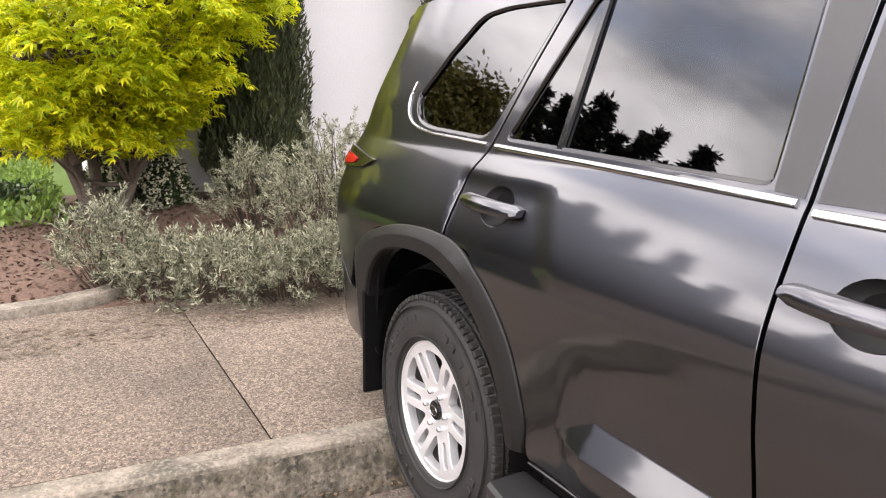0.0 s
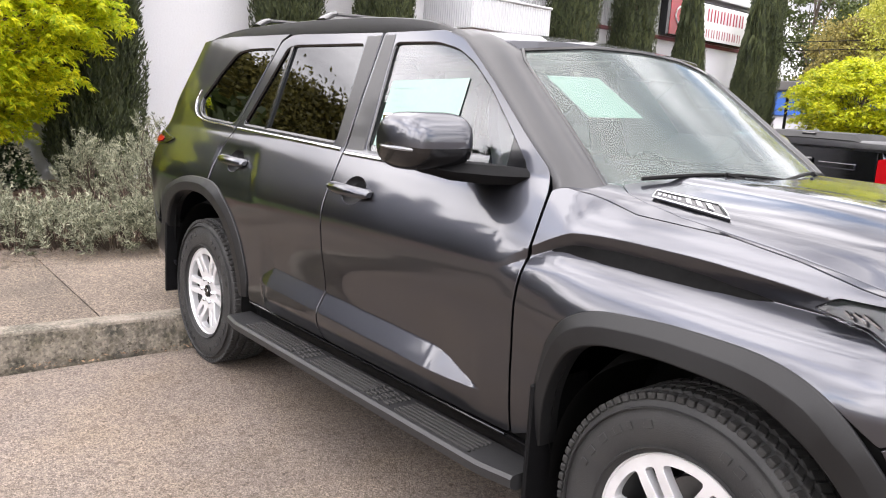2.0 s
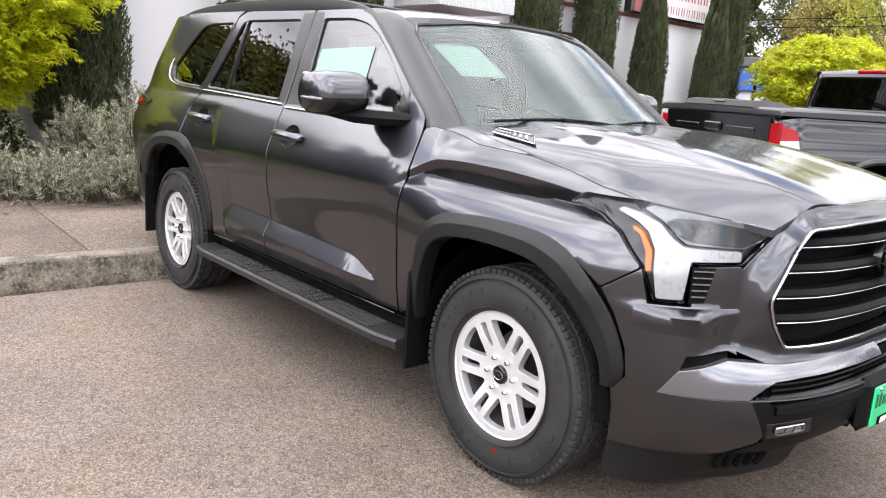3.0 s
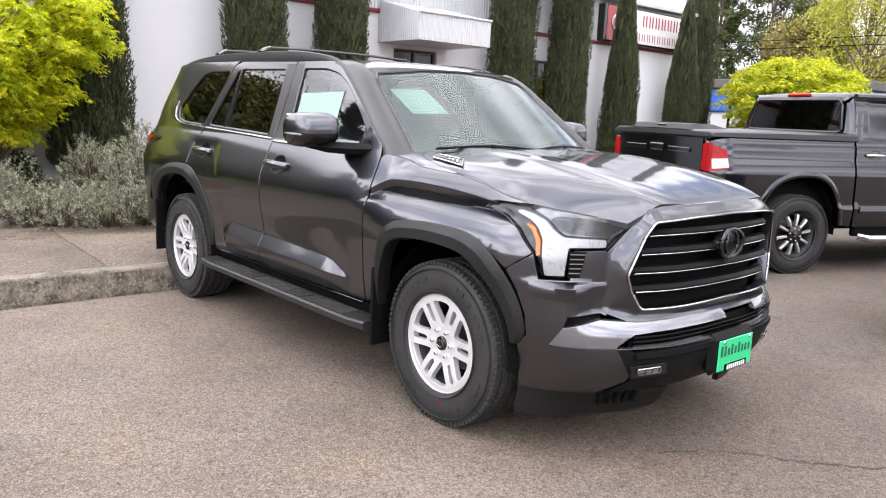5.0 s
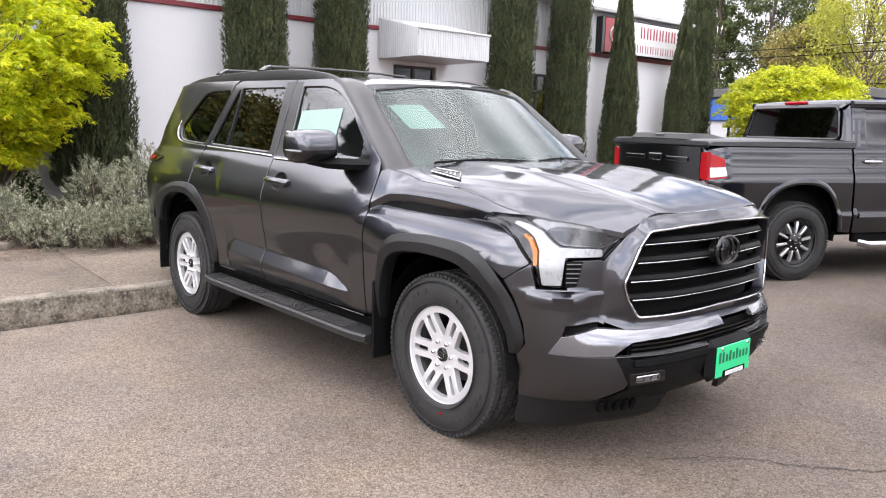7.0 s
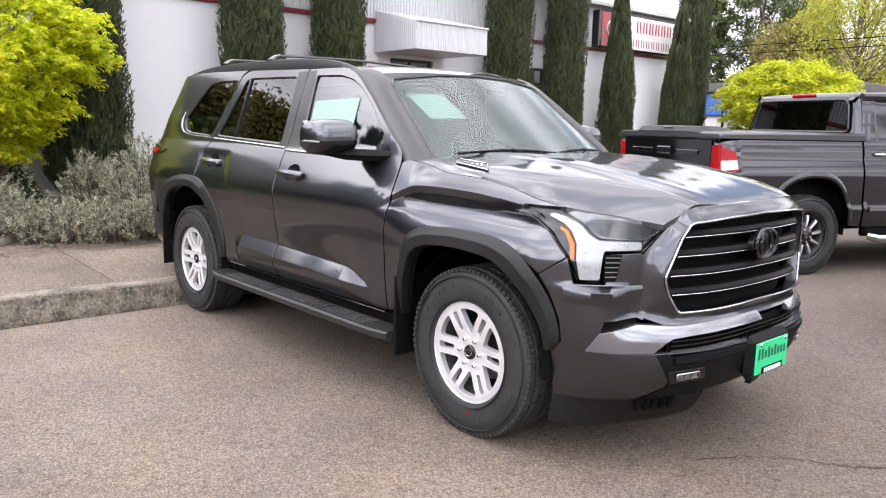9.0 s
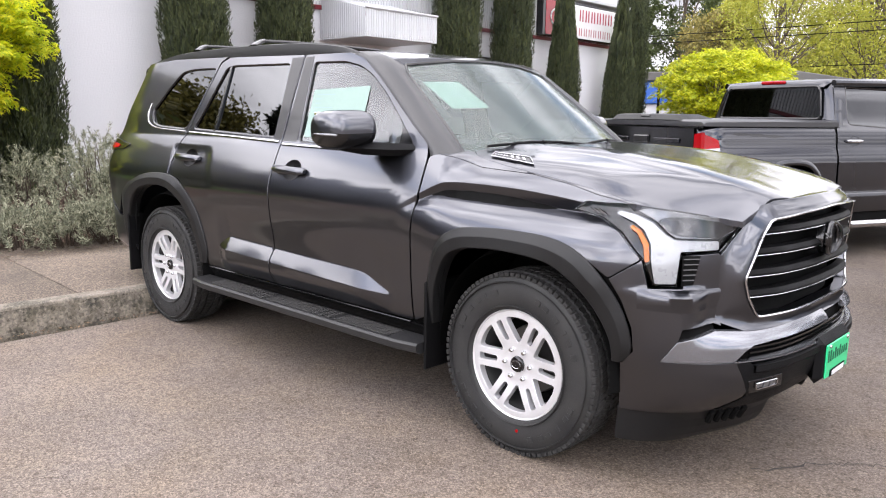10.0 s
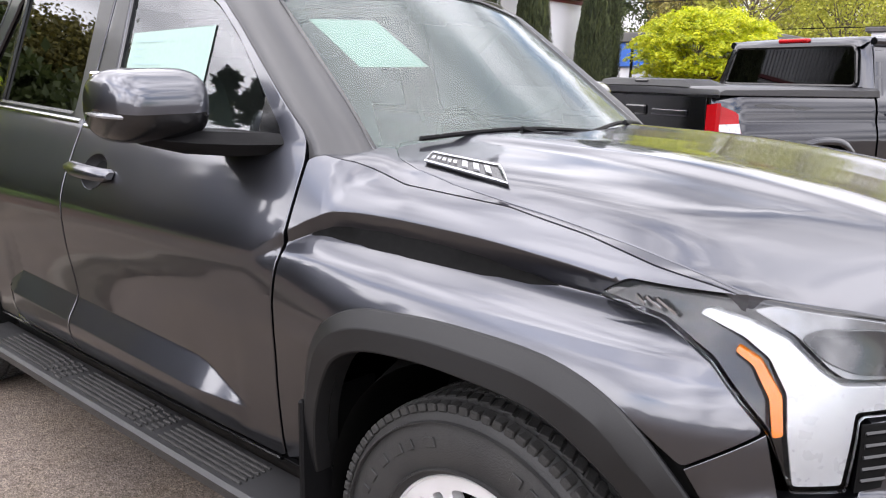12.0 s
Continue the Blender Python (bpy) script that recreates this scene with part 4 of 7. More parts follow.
for left in (False, True):
    m_ = flip if left else (lambda p: p)
    gr = .06 if left else .025
    fd = panel("front_door", PAINT, suv, m_(side(rounded(FD, .02))), SK, SN, [m_(side(rounded(FW, .035))), m_(side(bowl(1.335, 1.64, 1.165)))], grid=gr, lines=() if left else crease_net(2.37, 2.48) + ledge_net(1.34, 2.40))
    rd = panel("rear_door", PAINT, suv, m_(side(rounded(RD, .02))), SK, SN, [m_(side(rounded(RW, .03))), m_(side(bowl(.19, .50, 1.182)))], grid=gr, lines=() if left else ledge_net(.70, 1.30))
    qp = panel("quarter_panel", PAINT, suv, m_(side(rounded(QP, .015))), SK, SN, [m_(side(rounded(QW, .05)))], grid=gr)
    fe = panel("front_fender", PAINT, suv, m_(side(rounded(FE, .012))), SK, SN, grid=gr * .8, lines=() if left else crease_net(2.50, 3.44))
    side_glass("front_window", fd, FW, GLASS_CLEAR, left)
    side_glass("rear_window", rd, RW, GLASS_DARK, left)
    side_glass("quarter_window", qp, QW, GLASS_DARK, left)
    s = -1 if left else 1
    # black window surrounds
    for par, pts, r in ((fd, FW, .035), (rd, RW, .03), (qp, QW, .05)):
        ring = dense(side(rounded(pts, r)), .05)
        Geo().tube([skin(s * u, v, -.010) for u, v in ring], .0085, 6, True).put("window_seal", GLOSSBLACK, par)
    # black corner cover at the mirror's foot
    panel("corner_cover", GLOSSBLACK, fd, m_(side([(2.285, 1.314), (2.39, 1.306), (2.39, 1.347), (2.278, 1.442)])), SK, SN, grid=.05, gap=0, deep=.006, out=-.008)
    # divider bar in the rear door's window, pillar cover
    rings = []
    for z, x in ((1.345, .545), (1.50, .553), (1.65, .560), (1.772, .566)):
        rings.append([skin(s * S(x + dx), z, o) for dx, o in ((-.013, -.012), (-.011, -.002), (.011, -.002), (.013, -.012))])
    Geo().loft(rings).put("divider_bar", GLOSSBLACK, rd)
    blk = [(1.232, 1.328), (1.302, 1.322), (1.33, 1.80), (1.222, 1.80)]
    panel("pillar_cover", PILLAR, rd, m_(side(blk)), SK, SN, grid=.08, deep=.004, out=.0025)
    blk = [(1.328, 1.318), (1.455, 1.318), (1.432, 1.80), (1.352, 1.80)]
    panel("pillar_cover", PILLAR, fd, m_(side(blk)), SK, SN, grid=.08, deep=.004, out=.0025)
    # bright belt moulding
    strip_along("belt_moulding", fd, CHROME, [(1.33 + i * .09, 1.302 - .012 * i / 11) for i in range(12)], .0085, .008, left, "satin chrome strip")
    strip_along("belt_moulding", rd, CHROME, [(.25 + i * .08, 1.342 - .028 * i / 13) for i in range(14)], .0085, .008, left, "satin chrome strip")
    pts = [(.20, 1.345), (.0, 1.352), (-.15, 1.357), (-.25, 1.366), (-.34, 1.385), (-.395, 1.42), (-.415, 1.47), (-.40, 1.53)]
    sm = smooth_curve([(S(x), z) for x, z in pts], 6)
    Geo().tube([skin(s * u, v, .002) for u, v in sm], .0060, 8).put("window_moulding", CHROME, qp, "satin chrome strip")
    handle(fd, 1.335, 1.64, 1.165, 1, left)
    handle(rd, .19, .50, 1.182, 1, left)
    # sill
    sill = [(.56, .39), (2.60, .39), (2.57, .455), (2.46, .472), (.62, .478)]
    panel("sill_cover", PLASTIC, suv, m_(side(sill)), SK, SN, grid=.06, deep=.02, out=-.004)
    strip_along("sill_strip", suv, GLOSSBLACK, [(.58 + i * .17, .480 - .0006 * i) for i in range(12)], .006, .008, left)
    # inner shell behind the gaps, near-black to paint in their shade
    arch_f = [(2.60, .3), (2.62, .52), (2.66, .71), (2.72, .84), (2.82, .90), (3.08, .91), (3.32, .88), (3.44, .81), (3.53, .71), (3.58, .55), (3.6, .3)]
    arch_r = [(-.52, .3), (-.51, .53), (-.42, .84), (-.25, .95), (.01, .975), (.19, .95), (.36, .84), (.47, .62), (.49, .3)]
    shell = [(-1.0, 1.26)] + [(-1.0, .3)] + arch_r + arch_f + [(3.62, .3), (3.62, 1.0), (3.4, 1.1), (2.5, 1.27)]
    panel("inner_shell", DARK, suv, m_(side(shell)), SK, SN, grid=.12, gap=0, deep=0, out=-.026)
    # rear bumper corner
    rb = [(-.50, .53), (-.56, .70), (-.71, .70), (-1.04, .96), (-1.07, .50), (-.85, .42), (-.60, .40), (-.46, .36), (-.48, .45)]
    panel("rear_bumper", PAINT, suv, m_(side(rounded(rb, .015))), SK, SN, grid=.05)
    # tail lamp
    tl = [(-.52, 1.236), (-.80, 1.268), (-1.03, 1.27), (-1.03, 1.17), (-.80, 1.185), (-.62, 1.20)]
    lamp = panel("tail_lamp", GLOSSBLACK, suv, m_(side(rounded(tl, .012))), SK, SN, grid=.05, deep=.012, out=.012, label="slim red and black tail lamp")
    tl = [(-.68, 1.228), (-.80, 1.240), (-1.02, 1.243), (-1.02, 1.19), (-.80, 1.20), (-.72, 1.208)]
    panel("red_lens", RED, lamp, m_(side(rounded(tl, .01))), SK, SN, grid=.05, deep=.008, out=.018)

    # arch trims: a swept section round each wheel opening
    for outer, inner in (([(2.56, .50), (2.59, .70), (2.635, .84), (2.69, .925), (2.78, .978), (2.92, .998), (3.1, 1.005), (3.33, .99), (3.45, .945), (3.54, .86), (3.605, .76), (3.64, .66), (3.645, .585), (3.615, .535)],
                          [(2.615, .50), (2.65, .69), (2.70, .80), (2.755, .86), (2.83, .895), (2.95, .912), (3.1, .915), (3.30, .895), (3.40, .845), (3.475, .775), (3.535, .69), (3.565, .62), (3.572, .57), (3.57, .535)]),
                         ([(-.60, .50), (-.615, .70), (-.60, .86), (-.50, .945), (-.36, 1.0), (-.18, 1.045), (0, 1.062), (.15, 1.056), (.28, 1.02), (.40, .94), (.49, .83), (.55, .69), (.572, .58), (.555, .50)],
                          [(-.505, .50), (-.50, .68), (-.455, .80), (-.38, .88), (-.28, .935), (-.15, .967), (0, .978), (.11, .968), (.21, .935), (.31, .875), (.39, .79), (.445, .68), (.475, .58), (.485, .50)])):
        A, B = smooth_curve([(S(x), z) for x, z in outer], 5), smooth_curve([(S(x), z) for x, z in inner], 5)
        rings = []
        for a, b in zip(A, B):
            row = []
            for t, o in ((0, -.004), (.0, .002), (.03, .007), (.10, .010), (.40, .021), (.44, .0215), (.95, .018), (1.0, .014), (1.03, .002), (1.03, -.06)):
                u, v = a + (b - a) * t
                row.append(skin(s * u, v, o))
            rings.append(row)
        Geo().loft(rings, closed=False, caps=False).put("wheel_arch_trim", FLARE, suv, "satin grey flared trim", smooth=13)
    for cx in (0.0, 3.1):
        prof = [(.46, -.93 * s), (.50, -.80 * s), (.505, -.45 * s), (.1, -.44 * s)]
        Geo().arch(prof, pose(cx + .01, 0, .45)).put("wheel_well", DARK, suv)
    # mud flaps
    for x, w, z0 in ((2.60, .26, .28), (-.50, .24, .33)):
        Geo().box((x, s * -.86, .5 + (z0 - .30) / 2), (.018, w, .43), .006, ).put("mud_flap", PLASTIC, suv)

    # running board with ribbed tread
    rbd = new("running_board")
    rbd.parent = suv
    tagged(rbd, "black ribbed running board")
    rings = []
    for k in range(17):
        u = k / 16
        x = .50 + 2.08 * u
        e = 1 - .55 * (abs(2 * u - 1) ** 24)
        y0, y1 = -.895, -.895 - .155 * (.72 + .28 * e)
        rings.append([(x, s * y0, .375), (x, s * y0, .408), (x, s * (y1 + .012), .404), (x, s * y1, .394), (x, s * (y1 + .004), .364), (x, s * (y1 + .03), .350), (x, s * y0, .350)])
    g = Geo()
    g.loft(rings)
    if left:
        g.f = [q[::-1] for q in g.f]
    g.put("board", STEP, rbd, smooth=35)
    for j in range(6):
        y = -.918 - j * .020
        for k in range(3):
            x0, x1 = .72 + k * .62, .72 + k * .62 + .42
            Geo().box(((x0 + x1) / 2, s * y, .4075), (x1 - x0, .010, .011), .003).put("tread_rib", TREAD, rbd)
        for k in range(6):
            x = 1.155 + (k // 3) * .62 + (k % 3) * .055
            Geo().box((x + .012, s * (y + (.005 if k % 2 else -.004)), .4072), (.040, .010, .010), .003).put("tread_rib", TREAD, rbd)

    # door mirror
    mir = new("door_mirror")
    mir.parent = suv
    rings = []
    for k in range(25):
        u = k / 24
        y = -.962 - .248 * u
        sc = (1 - abs(2 * u - 1) ** 5) ** .40 * .96 + .04
        cx, cz = 2.155 - .05 * u, 1.408 - .01 * u
        rings.append([(cx + .125 * sc * math.copysign(abs(math.cos(t)) ** .76, math.cos(t)), s * y, cz + (.094 if math.sin(t) > 0 else .092) * sc * math.copysign(abs(math.sin(t)) ** .76, math.sin(t))) for t in np.linspace(0, 2 * math.pi, 61)[:-1]])
    g = Geo()
    g.loft(rings)
    if not left:
        g.f = [q[::-1] for q in g.f]
    # cap above, black shell below
    top = Geo()
    low = Geo()
    for q in g.f:
        z = sum(g.v[i][2] for i in q) / len(q)
        x = sum(g.v[i][0] for i in q) / len(q)
        (low if z < 1.384 + .02 * (x - 2.15) or x < 2.04 else top).f.append(q)
    for o, nm, mt in ((top, "cap", PAINT), (low, "shell", GLOSSBLACK)):
        o.v = g.v
        used = sorted({i for q in o.f for i in q})
        ren = {i: k for k, i in enumerate(used)}
        o.v, o.f = [g.v[i] for i in used], [tuple(ren[i] for i in q) for q in o.f]
        o.put(nm, mt, mir, smooth=60)
    Geo().box((2.020, s * -1.075, 1.41), (.012, .20, .15), .005).put("mirror_glass", MIRROR, mir)
    rings = []
    for y, x0, x1, z0, z1 in ((-1.12, 2.06, 2.18, 1.306, 1.340), (-1.04, 2.08, 2.25, 1.284, 1.342), (-.95, 2.11, 2.33, 1.278, 1.341), (-.88, 2.15, 2.40, 1.284, 1.339), (-.845, 2.17, 2.43, 1.296, 1.337)):
        rings.append([(x0, s * y, z0 + .01), (x0, s * y, z1), (x1 - .03, s * y, z1), (x1, s * y, (z0 + z1) / 2), (x1 - .03, s * y, z0)])
    Geo().loft(rings).put("mirror_arm", PLASTIC, mir, smooth=50)
    Geo().tube([(x, s * y, 1.376 + .006 * i / 5) for i, (x, y) in enumerate(((2.232, -1.142), (2.222, -1.168), (2.198, -1.193), (2.150, -1.211), (2.10, -1.215), (2.06, -1.209)))], [.003, .006, .007, .007, .005, .003], 8).put("indicator", LAMPGREY, mir)

# ---- hood ----
hood_c = table([(2.5, 1.352), (2.8, 1.345), (3.1, 1.335), (3.24, 1.326), (3.5, 1.294), (3.7, 1.256), (3.8, 1.232), (3.88, 1.208), (3.93, 1.190), (3.97, 1.172), (4.0, 1.155)])
hood_d = table([(0, .006), (.2, .004), (.34, .0), (.44, .004), (.52, .020), (.62, .032), (.72, .047), (.79, .068), (.84, .108), (.88, .15)])


def hood_at(x, y, out=0.0):
    a = abs(y)
    k = step(3.45, 3.9, x)
    d = hood_d(a) * (1 - .15 * k) - .012 * k * step(.40, .75, a)
    z = hood_c(x) - d
    # the front corners roll down onto the lamps
    if x > 3.25 and a > .4:
        we = 3.115 + .136 * (x - 3.6)
        wide = .21 - .09 * step(3.6, 3.92, x)
        r = min(max((.696 * x + .718 * a - we + wide) / wide, 0), 1.15) * step(3.25, 3.6, x) * step(.4, .5, a)
        z += (1.152 - .178 * (x - 3.6) - z) * r ** 1.55
    return np.array((x, y, z + out))


def hood_normal(x, y):
    e = .006
    n = np.cross(hood_at(x + e, y) - hood_at(x - e, y), hood_at(x, y + e) - hood_at(x, y - e))
    return n / np.linalg.norm(n)


half = [(2.80, 0), (2.77, .3), (2.68, .50), (2.59, .60), (2.585, .625), (2.64, .69), (2.70, .745), (2.80, .785), (2.93, .810), (3.1, .826), (3.35, .842), (3.5, .848), (3.60, .849), (3.70, .771), (3.80, .693), (3.917, .603), (3.936, .537), (3.958, .44), (3.98, .25), (3.985, 0)]
hood = panel("hood", PAINT, suv, [(x, -y) for x, y in half] + [(x, y) for x, y in half[-2:0:-1]], hood_at, hood_normal, grid=.032, deep=.025)
panel("inner_hood", DARK, suv, [(2.62, -.60), (3.45, -.76), (3.80, -.50), (3.86, 0), (3.80, .50), (3.45, .76), (2.62, .60)], lambda x, y, o=0: hood_at(x, y, -.06), hood_normal, grid=.2, gap=0, deep=0)
for sgn in (-1, 1):
    # badge on the hood's flank: bright frame with bars in place of letters
    def on_flank(x, y, o=0):
        return hood_at(x, sgn * y, o) + o * np.array((0, sgn * .6, 0))
    badge = new("hood_badge")
    badge.parent = hood
    tagged(badge, "black and chrome badge with plain bars")
    cor = [(2.765, .690), (2.985, .716), (3.065, .792), (2.795, .752)]
    pl = [on_flank(x, y, .006) for x, y in cor] + [on_flank(x, y, -.004) for x, y in cor]
    Geo().add(pl, [(0, 1, 2, 3), (4, 7, 6, 5), (0, 4, 5, 1), (1, 5, 6, 2), (2, 6, 7, 3), (3, 7, 4, 0)]).put("plate", DARKGLOSS, badge)
    Geo().tube([on_flank(x, y, .007) for x, y in dense(cor, .05)], .0035, 6, True).put("rim", CHROME, badge)
    def on_badge(u, v):
        a = np.array(cor, float)
        return tuple((a[0] * (1 - u) + a[1] * u) * (1 - v) + (a[3] * (1 - u) + a[2] * u) * v)
    for k in range(8):
        u0, u1, v0, v1 = (.05 + k * .075, .10 + k * .075, .40, .66) if k < 5 else (.47 + (k - 5) * .15, .545 + (k - 5) * .15, .26, .74)
        q = [on_flank(*on_badge(u, v), .0085) for u, v in ((u0, v0), (u1, v0), (u1, v1), (u0, v1))]
        Geo().add(q + [v - np.array((0, 0, .006)) for v in q], [(0, 1, 2, 3), (0, 4, 5, 1), (1, 5, 6, 2), (2, 6, 7, 3), (3, 7, 4, 0)]).put("letter_bar", CHROME, badge)

# ---- windscreen, roof, pillars ----
def screen_at(y, z, out=0.0):
    return np.array((4.617 - 1.4 * z - .35 * y * y + out * .58, y, z + out * .8))


def screen_normal(y, z):
    n = np.array((1.0, .7 * y, 1.4))
    return n / np.linalg.norm(n)


ws = [(-.745, 1.275), (.745, 1.275), (.70, 1.42), (.635, 1.69), (.60, 1.735), (.3, 1.77), (0, 1.779), (-.3, 1.77), (-.60, 1.735), (-.635, 1.69), (-.70, 1.42)]
screen = panel("windscreen", GLASS_SCREEN, suv, ws, screen_at, screen_normal, grid=.08, gap=0, deep=.004)
screen.visible_shadow = False
Geo().tube([screen_at(y, z, .001) for y, z in dense(ws, .06)], .010, 6, True).put("screen_seal", GLOSSBLACK, suv)
roof_c = table([(-1.05, 1.745), (-.75, 1.795), (-.5, 1.828), (0, 1.857), (.8, 1.868), (1.4, 1.860), (1.8, 1.838), (2.0, 1.813), (2.14, 1.782), (2.2, 1.765)])


def roof_at(x, y, out=0.0):
    a = abs(y) / .7
    return np.array((x, y, roof_c(x) - .030 * a**2 - (.018 + .03 * step(1.6, 2.1, x)) * a**6 - .03 * step(.92, 1.02, a) + out))


def roof_normal(x, y):
    e = .005
    n = np.cross(roof_at(x + e, y) - roof_at(x - e, y), roof_at(x, y + e) - roof_at(x, y - e))
    return n / np.linalg.norm(n)


rh = [(2.125, 0), (2.112, .3), (2.06, .52), (1.99, .625), (1.87, .668), (1.72, .695), (1.2, .706), (.3, .700), (-.3, .675), (-.60, .63), (-.74, .45), (-.77, 0)]
roof = panel("roof", PAINT, suv, [(x, y) for x, y in rh] + [(x, -y) for x, y in rh[-2:0:-1]], roof_at, roof_normal, grid=.06, gap=0, deep=.03)
for sgn in (-1, 1):
    rail = new("roof_rail")
    rail.parent = suv
    path = smooth_curve([(-.76, 1.80), (-.60, 1.838), (-.40, 1.866), (-.1, 1.886), (.4, 1.897), (.8, 1.897), (1.2, 1.887), (1.5, 1.866), (1.66, 1.842), (1.76, 1.812)], 6)
    rings = []
    for x, z in path:
        y = .655 - .05 * max(0, -x - .1)
        zb = roof_at(x, y)[2] - .012
        rings.append([(x, sgn * (y + dy), q) for dy, q in ((.030, zb), (.030, zb + (z - zb) * .45), (.019, z - .004), (.006, z), (-.018, z - .003), (-.026, zb))])
    Geo().loft(rings).put("bar", FLARE, rail, smooth=45)
    # windscreen pillar
    s = 1 if sgn < 0 else -1
    rings = []
    for k in range(15):
        u = k / 14
        z = 1.283 + (1.80 - 1.283) * u
        x = float(np.interp(z, [1.28, 1.345, 1.485, 1.62, 1.71, 1.775, 1.808], [2.515, 2.475, 2.285, 2.105, 1.975, 1.875, 1.76]))
        p = skin(s * S(x), z, 0)
        yy = float(np.interp(z, [1.275, 1.42, 1.69, 1.735, 1.80], [.742, .697, .632, .60, .56])) * (-1 if s > 0 else 1)
        zz = min(z, 1.765)
        q = screen_at(yy, zz, .004)
        if z > 1.72:
            t = step(1.72, 1.80, z)
            q = q * (1 - t) + roof_at(1.90, yy * 1.05) * t
        mid = (p + q) / 2 + np.array((.022, sgn * .018, .014))
        inn = (p + q) / 2 - np.array((.03, sgn * .03, .03))
        pts = []
        for t in np.linspace(0, 1, 7):
            pts.append((1 - t) ** 2 * p + 2 * t * (1 - t) * (2 * mid - (p + q) / 2) + t * t * q)
        pts += [q - (0, 0, .012), inn, p - (0, 0, .004)]
        rings.append(pts)
    # body-coloured pillar painted darker here, in place of a duller sky reflection
    Geo().loft(rings).put("windscreen_pillar", PILLAR, suv, smooth=60)
# two cross bars on feet between the rails
for x in (.045, .745):
    bar = new("roof_cross_bar")
    bar.parent = suv
    rings = []
    for y in np.linspace(-.60, .60, 25):
        z = 1.930 + .012 * (1 - (y / .6) ** 2)
        rings.append([(x + dx, y, z + dz) for dx, dz in ((-.034, -.003), (-.020, .007), (0, .010), (.020, .007), (.034, -.003), (0, -.008))])
    Geo().loft(rings).put("bar", FLARE, bar, smooth=50)
    for sgn in (-1, 1):
        rings = []
        for y, z, w, h in ((.672, 1.897, .045, .006), (.655, 1.906, .042, .012), (.630, 1.921, .037, .013), (.600, 1.931, .034, .011)):
            rings.append([(x + dx * w, sgn * y, z + dz * h) for dx, dz in ((-1, -1), (-1, .2), (-.6, 1), (.6, 1), (1, .2), (1, -1))])
        Geo().loft(rings).put("foot", GLOSSBLACK, bar, smooth=45)
for sgn in (-1, 1):
    s = 1 if sgn < 0 else -1
    rings = []
    for x in np.linspace(2.505, 3.60, 43):
        t = (x - 2.505) / .945
        z = float(np.interp(x, [2.50, 2.55, 2.64, 2.72, 2.80, 3.1, 3.3, 3.45, 3.56, 3.60], [1.292, 1.298, 1.287, 1.264, 1.248, 1.236, 1.209, 1.178, 1.162, 1.153]))
        p = skin(s * S(x), z, -.001)
        hx, hy = (np.interp(x, [2.505, 2.59, 2.637, 2.703, 2.798, 2.93, 3.1, 3.3, 3.45, 3.60], v) for v in ([2.50, 2.58, 2.635, 2.70, 2.80, 2.93, 3.1, 3.3, 3.46, 3.598], [.70, .632, .690, .746, .786, .811, .827, .839, .846, .849]))
        q = hood_at(hx, sgn * hy, -.002) if t > .09 else hood_at(hx, sgn * hy, -.002) * (t / .09) + np.array(screen_at(sgn * .72, 1.30, .004)) * (1 - t / .09)
        c = (p + q) / 2 + np.array((0, sgn * .022, .020)) * max(0, 1 - 3.2 * t)
        rings.append([(1 - u) ** 2 * p + 2 * u * (1 - u) * c + u * u * q for u in np.linspace(0, 1, 9)] + [q - np.array((0, 0, .03))])
    g = Geo()
    g.loft(rings, closed=False, caps=False)
    g.put("fender_top", PAINT, suv, smooth=70)
panel("rear_hatch", PAINT, suv, [(S(-.99), .5), (float(ARC[-1]) - .002, .5), (float(ARC[-1]) - .002, 1.78), (S(-.99), 1.78)], SK, SN, grid=.08)
panel("rear_hatch", PAINT, suv, [(-S(-.99), .5), (-float(ARC[-1]) + .002, .5), (-float(ARC[-1]) + .002, 1.78), (-S(-.99), 1.78)], SK, SN, grid=.08)

# cowl and wipers
g = Geo()
g.loft([[(2.50 + .16 * k - .0, -.74 + .03 * k, 1.26 + .012 * k), (2.50 + .16 * k, 0, 1.262 + .015 * k), (2.50 + .16 * k, .74 - .03 * k, 1.26 + .012 * k)] for k in range(3)], closed=False, caps=False)
g.put("cowl", PLASTIC, suv)
for y0, y1 in ((-.62, .02), (.02, .62)):
    w = new("wiper")
    w.parent = suv
    Geo().tube([screen_at(y0 + (y1 - y0) * t, 1.315 + .018 * math.sin(t * 3), .022) for t in np.linspace(0, 1, 9)], .007, 6).put("blade", PLASTIC, w)
    Geo().tube([screen_at(y1, 1.27, .01), screen_at((y0 + y1) / 2, 1.325, .035)], .009, 6).put("arm", PLASTIC, w)

# ---- nose ----
GR = [(.527, 1.102), (.568, 1.045), (.607, .945), (.635, .873), (.612, .798), (.565, .722), (.3, .722), (0, .728)]
PROUD = .034


def nose_at(s, z, out=0.0):
    """The plane of the grille frame, which stands proud of the nose."""
    return skin(s, z, out + depth_at(float(np.interp(abs(s), ARC, PLAN[:, 0])), abs(s), z) - PROUD)


ghole = [(F(y), z) for y, z in GR[:-1]]
ghole = rounded([(0.0, 1.126), (.3, 1.118)] + ghole + [(0.0, .728)] + [(-a, z) for a, z in reversed(ghole)] + [(-.3, 1.118)], .02)
so = [(0, 1.170), (.25, 1.168), (.44, 1.164), (.537, 1.152), (.605, 1.094), (.655, 1.046), (.738, .968), (.745, .955), (.748, .90), (.748, .705), (.62, .665), (.3, .66), (0, .66)]
so = so + [(-a, z) for a, z in so[-2:0:-1]]
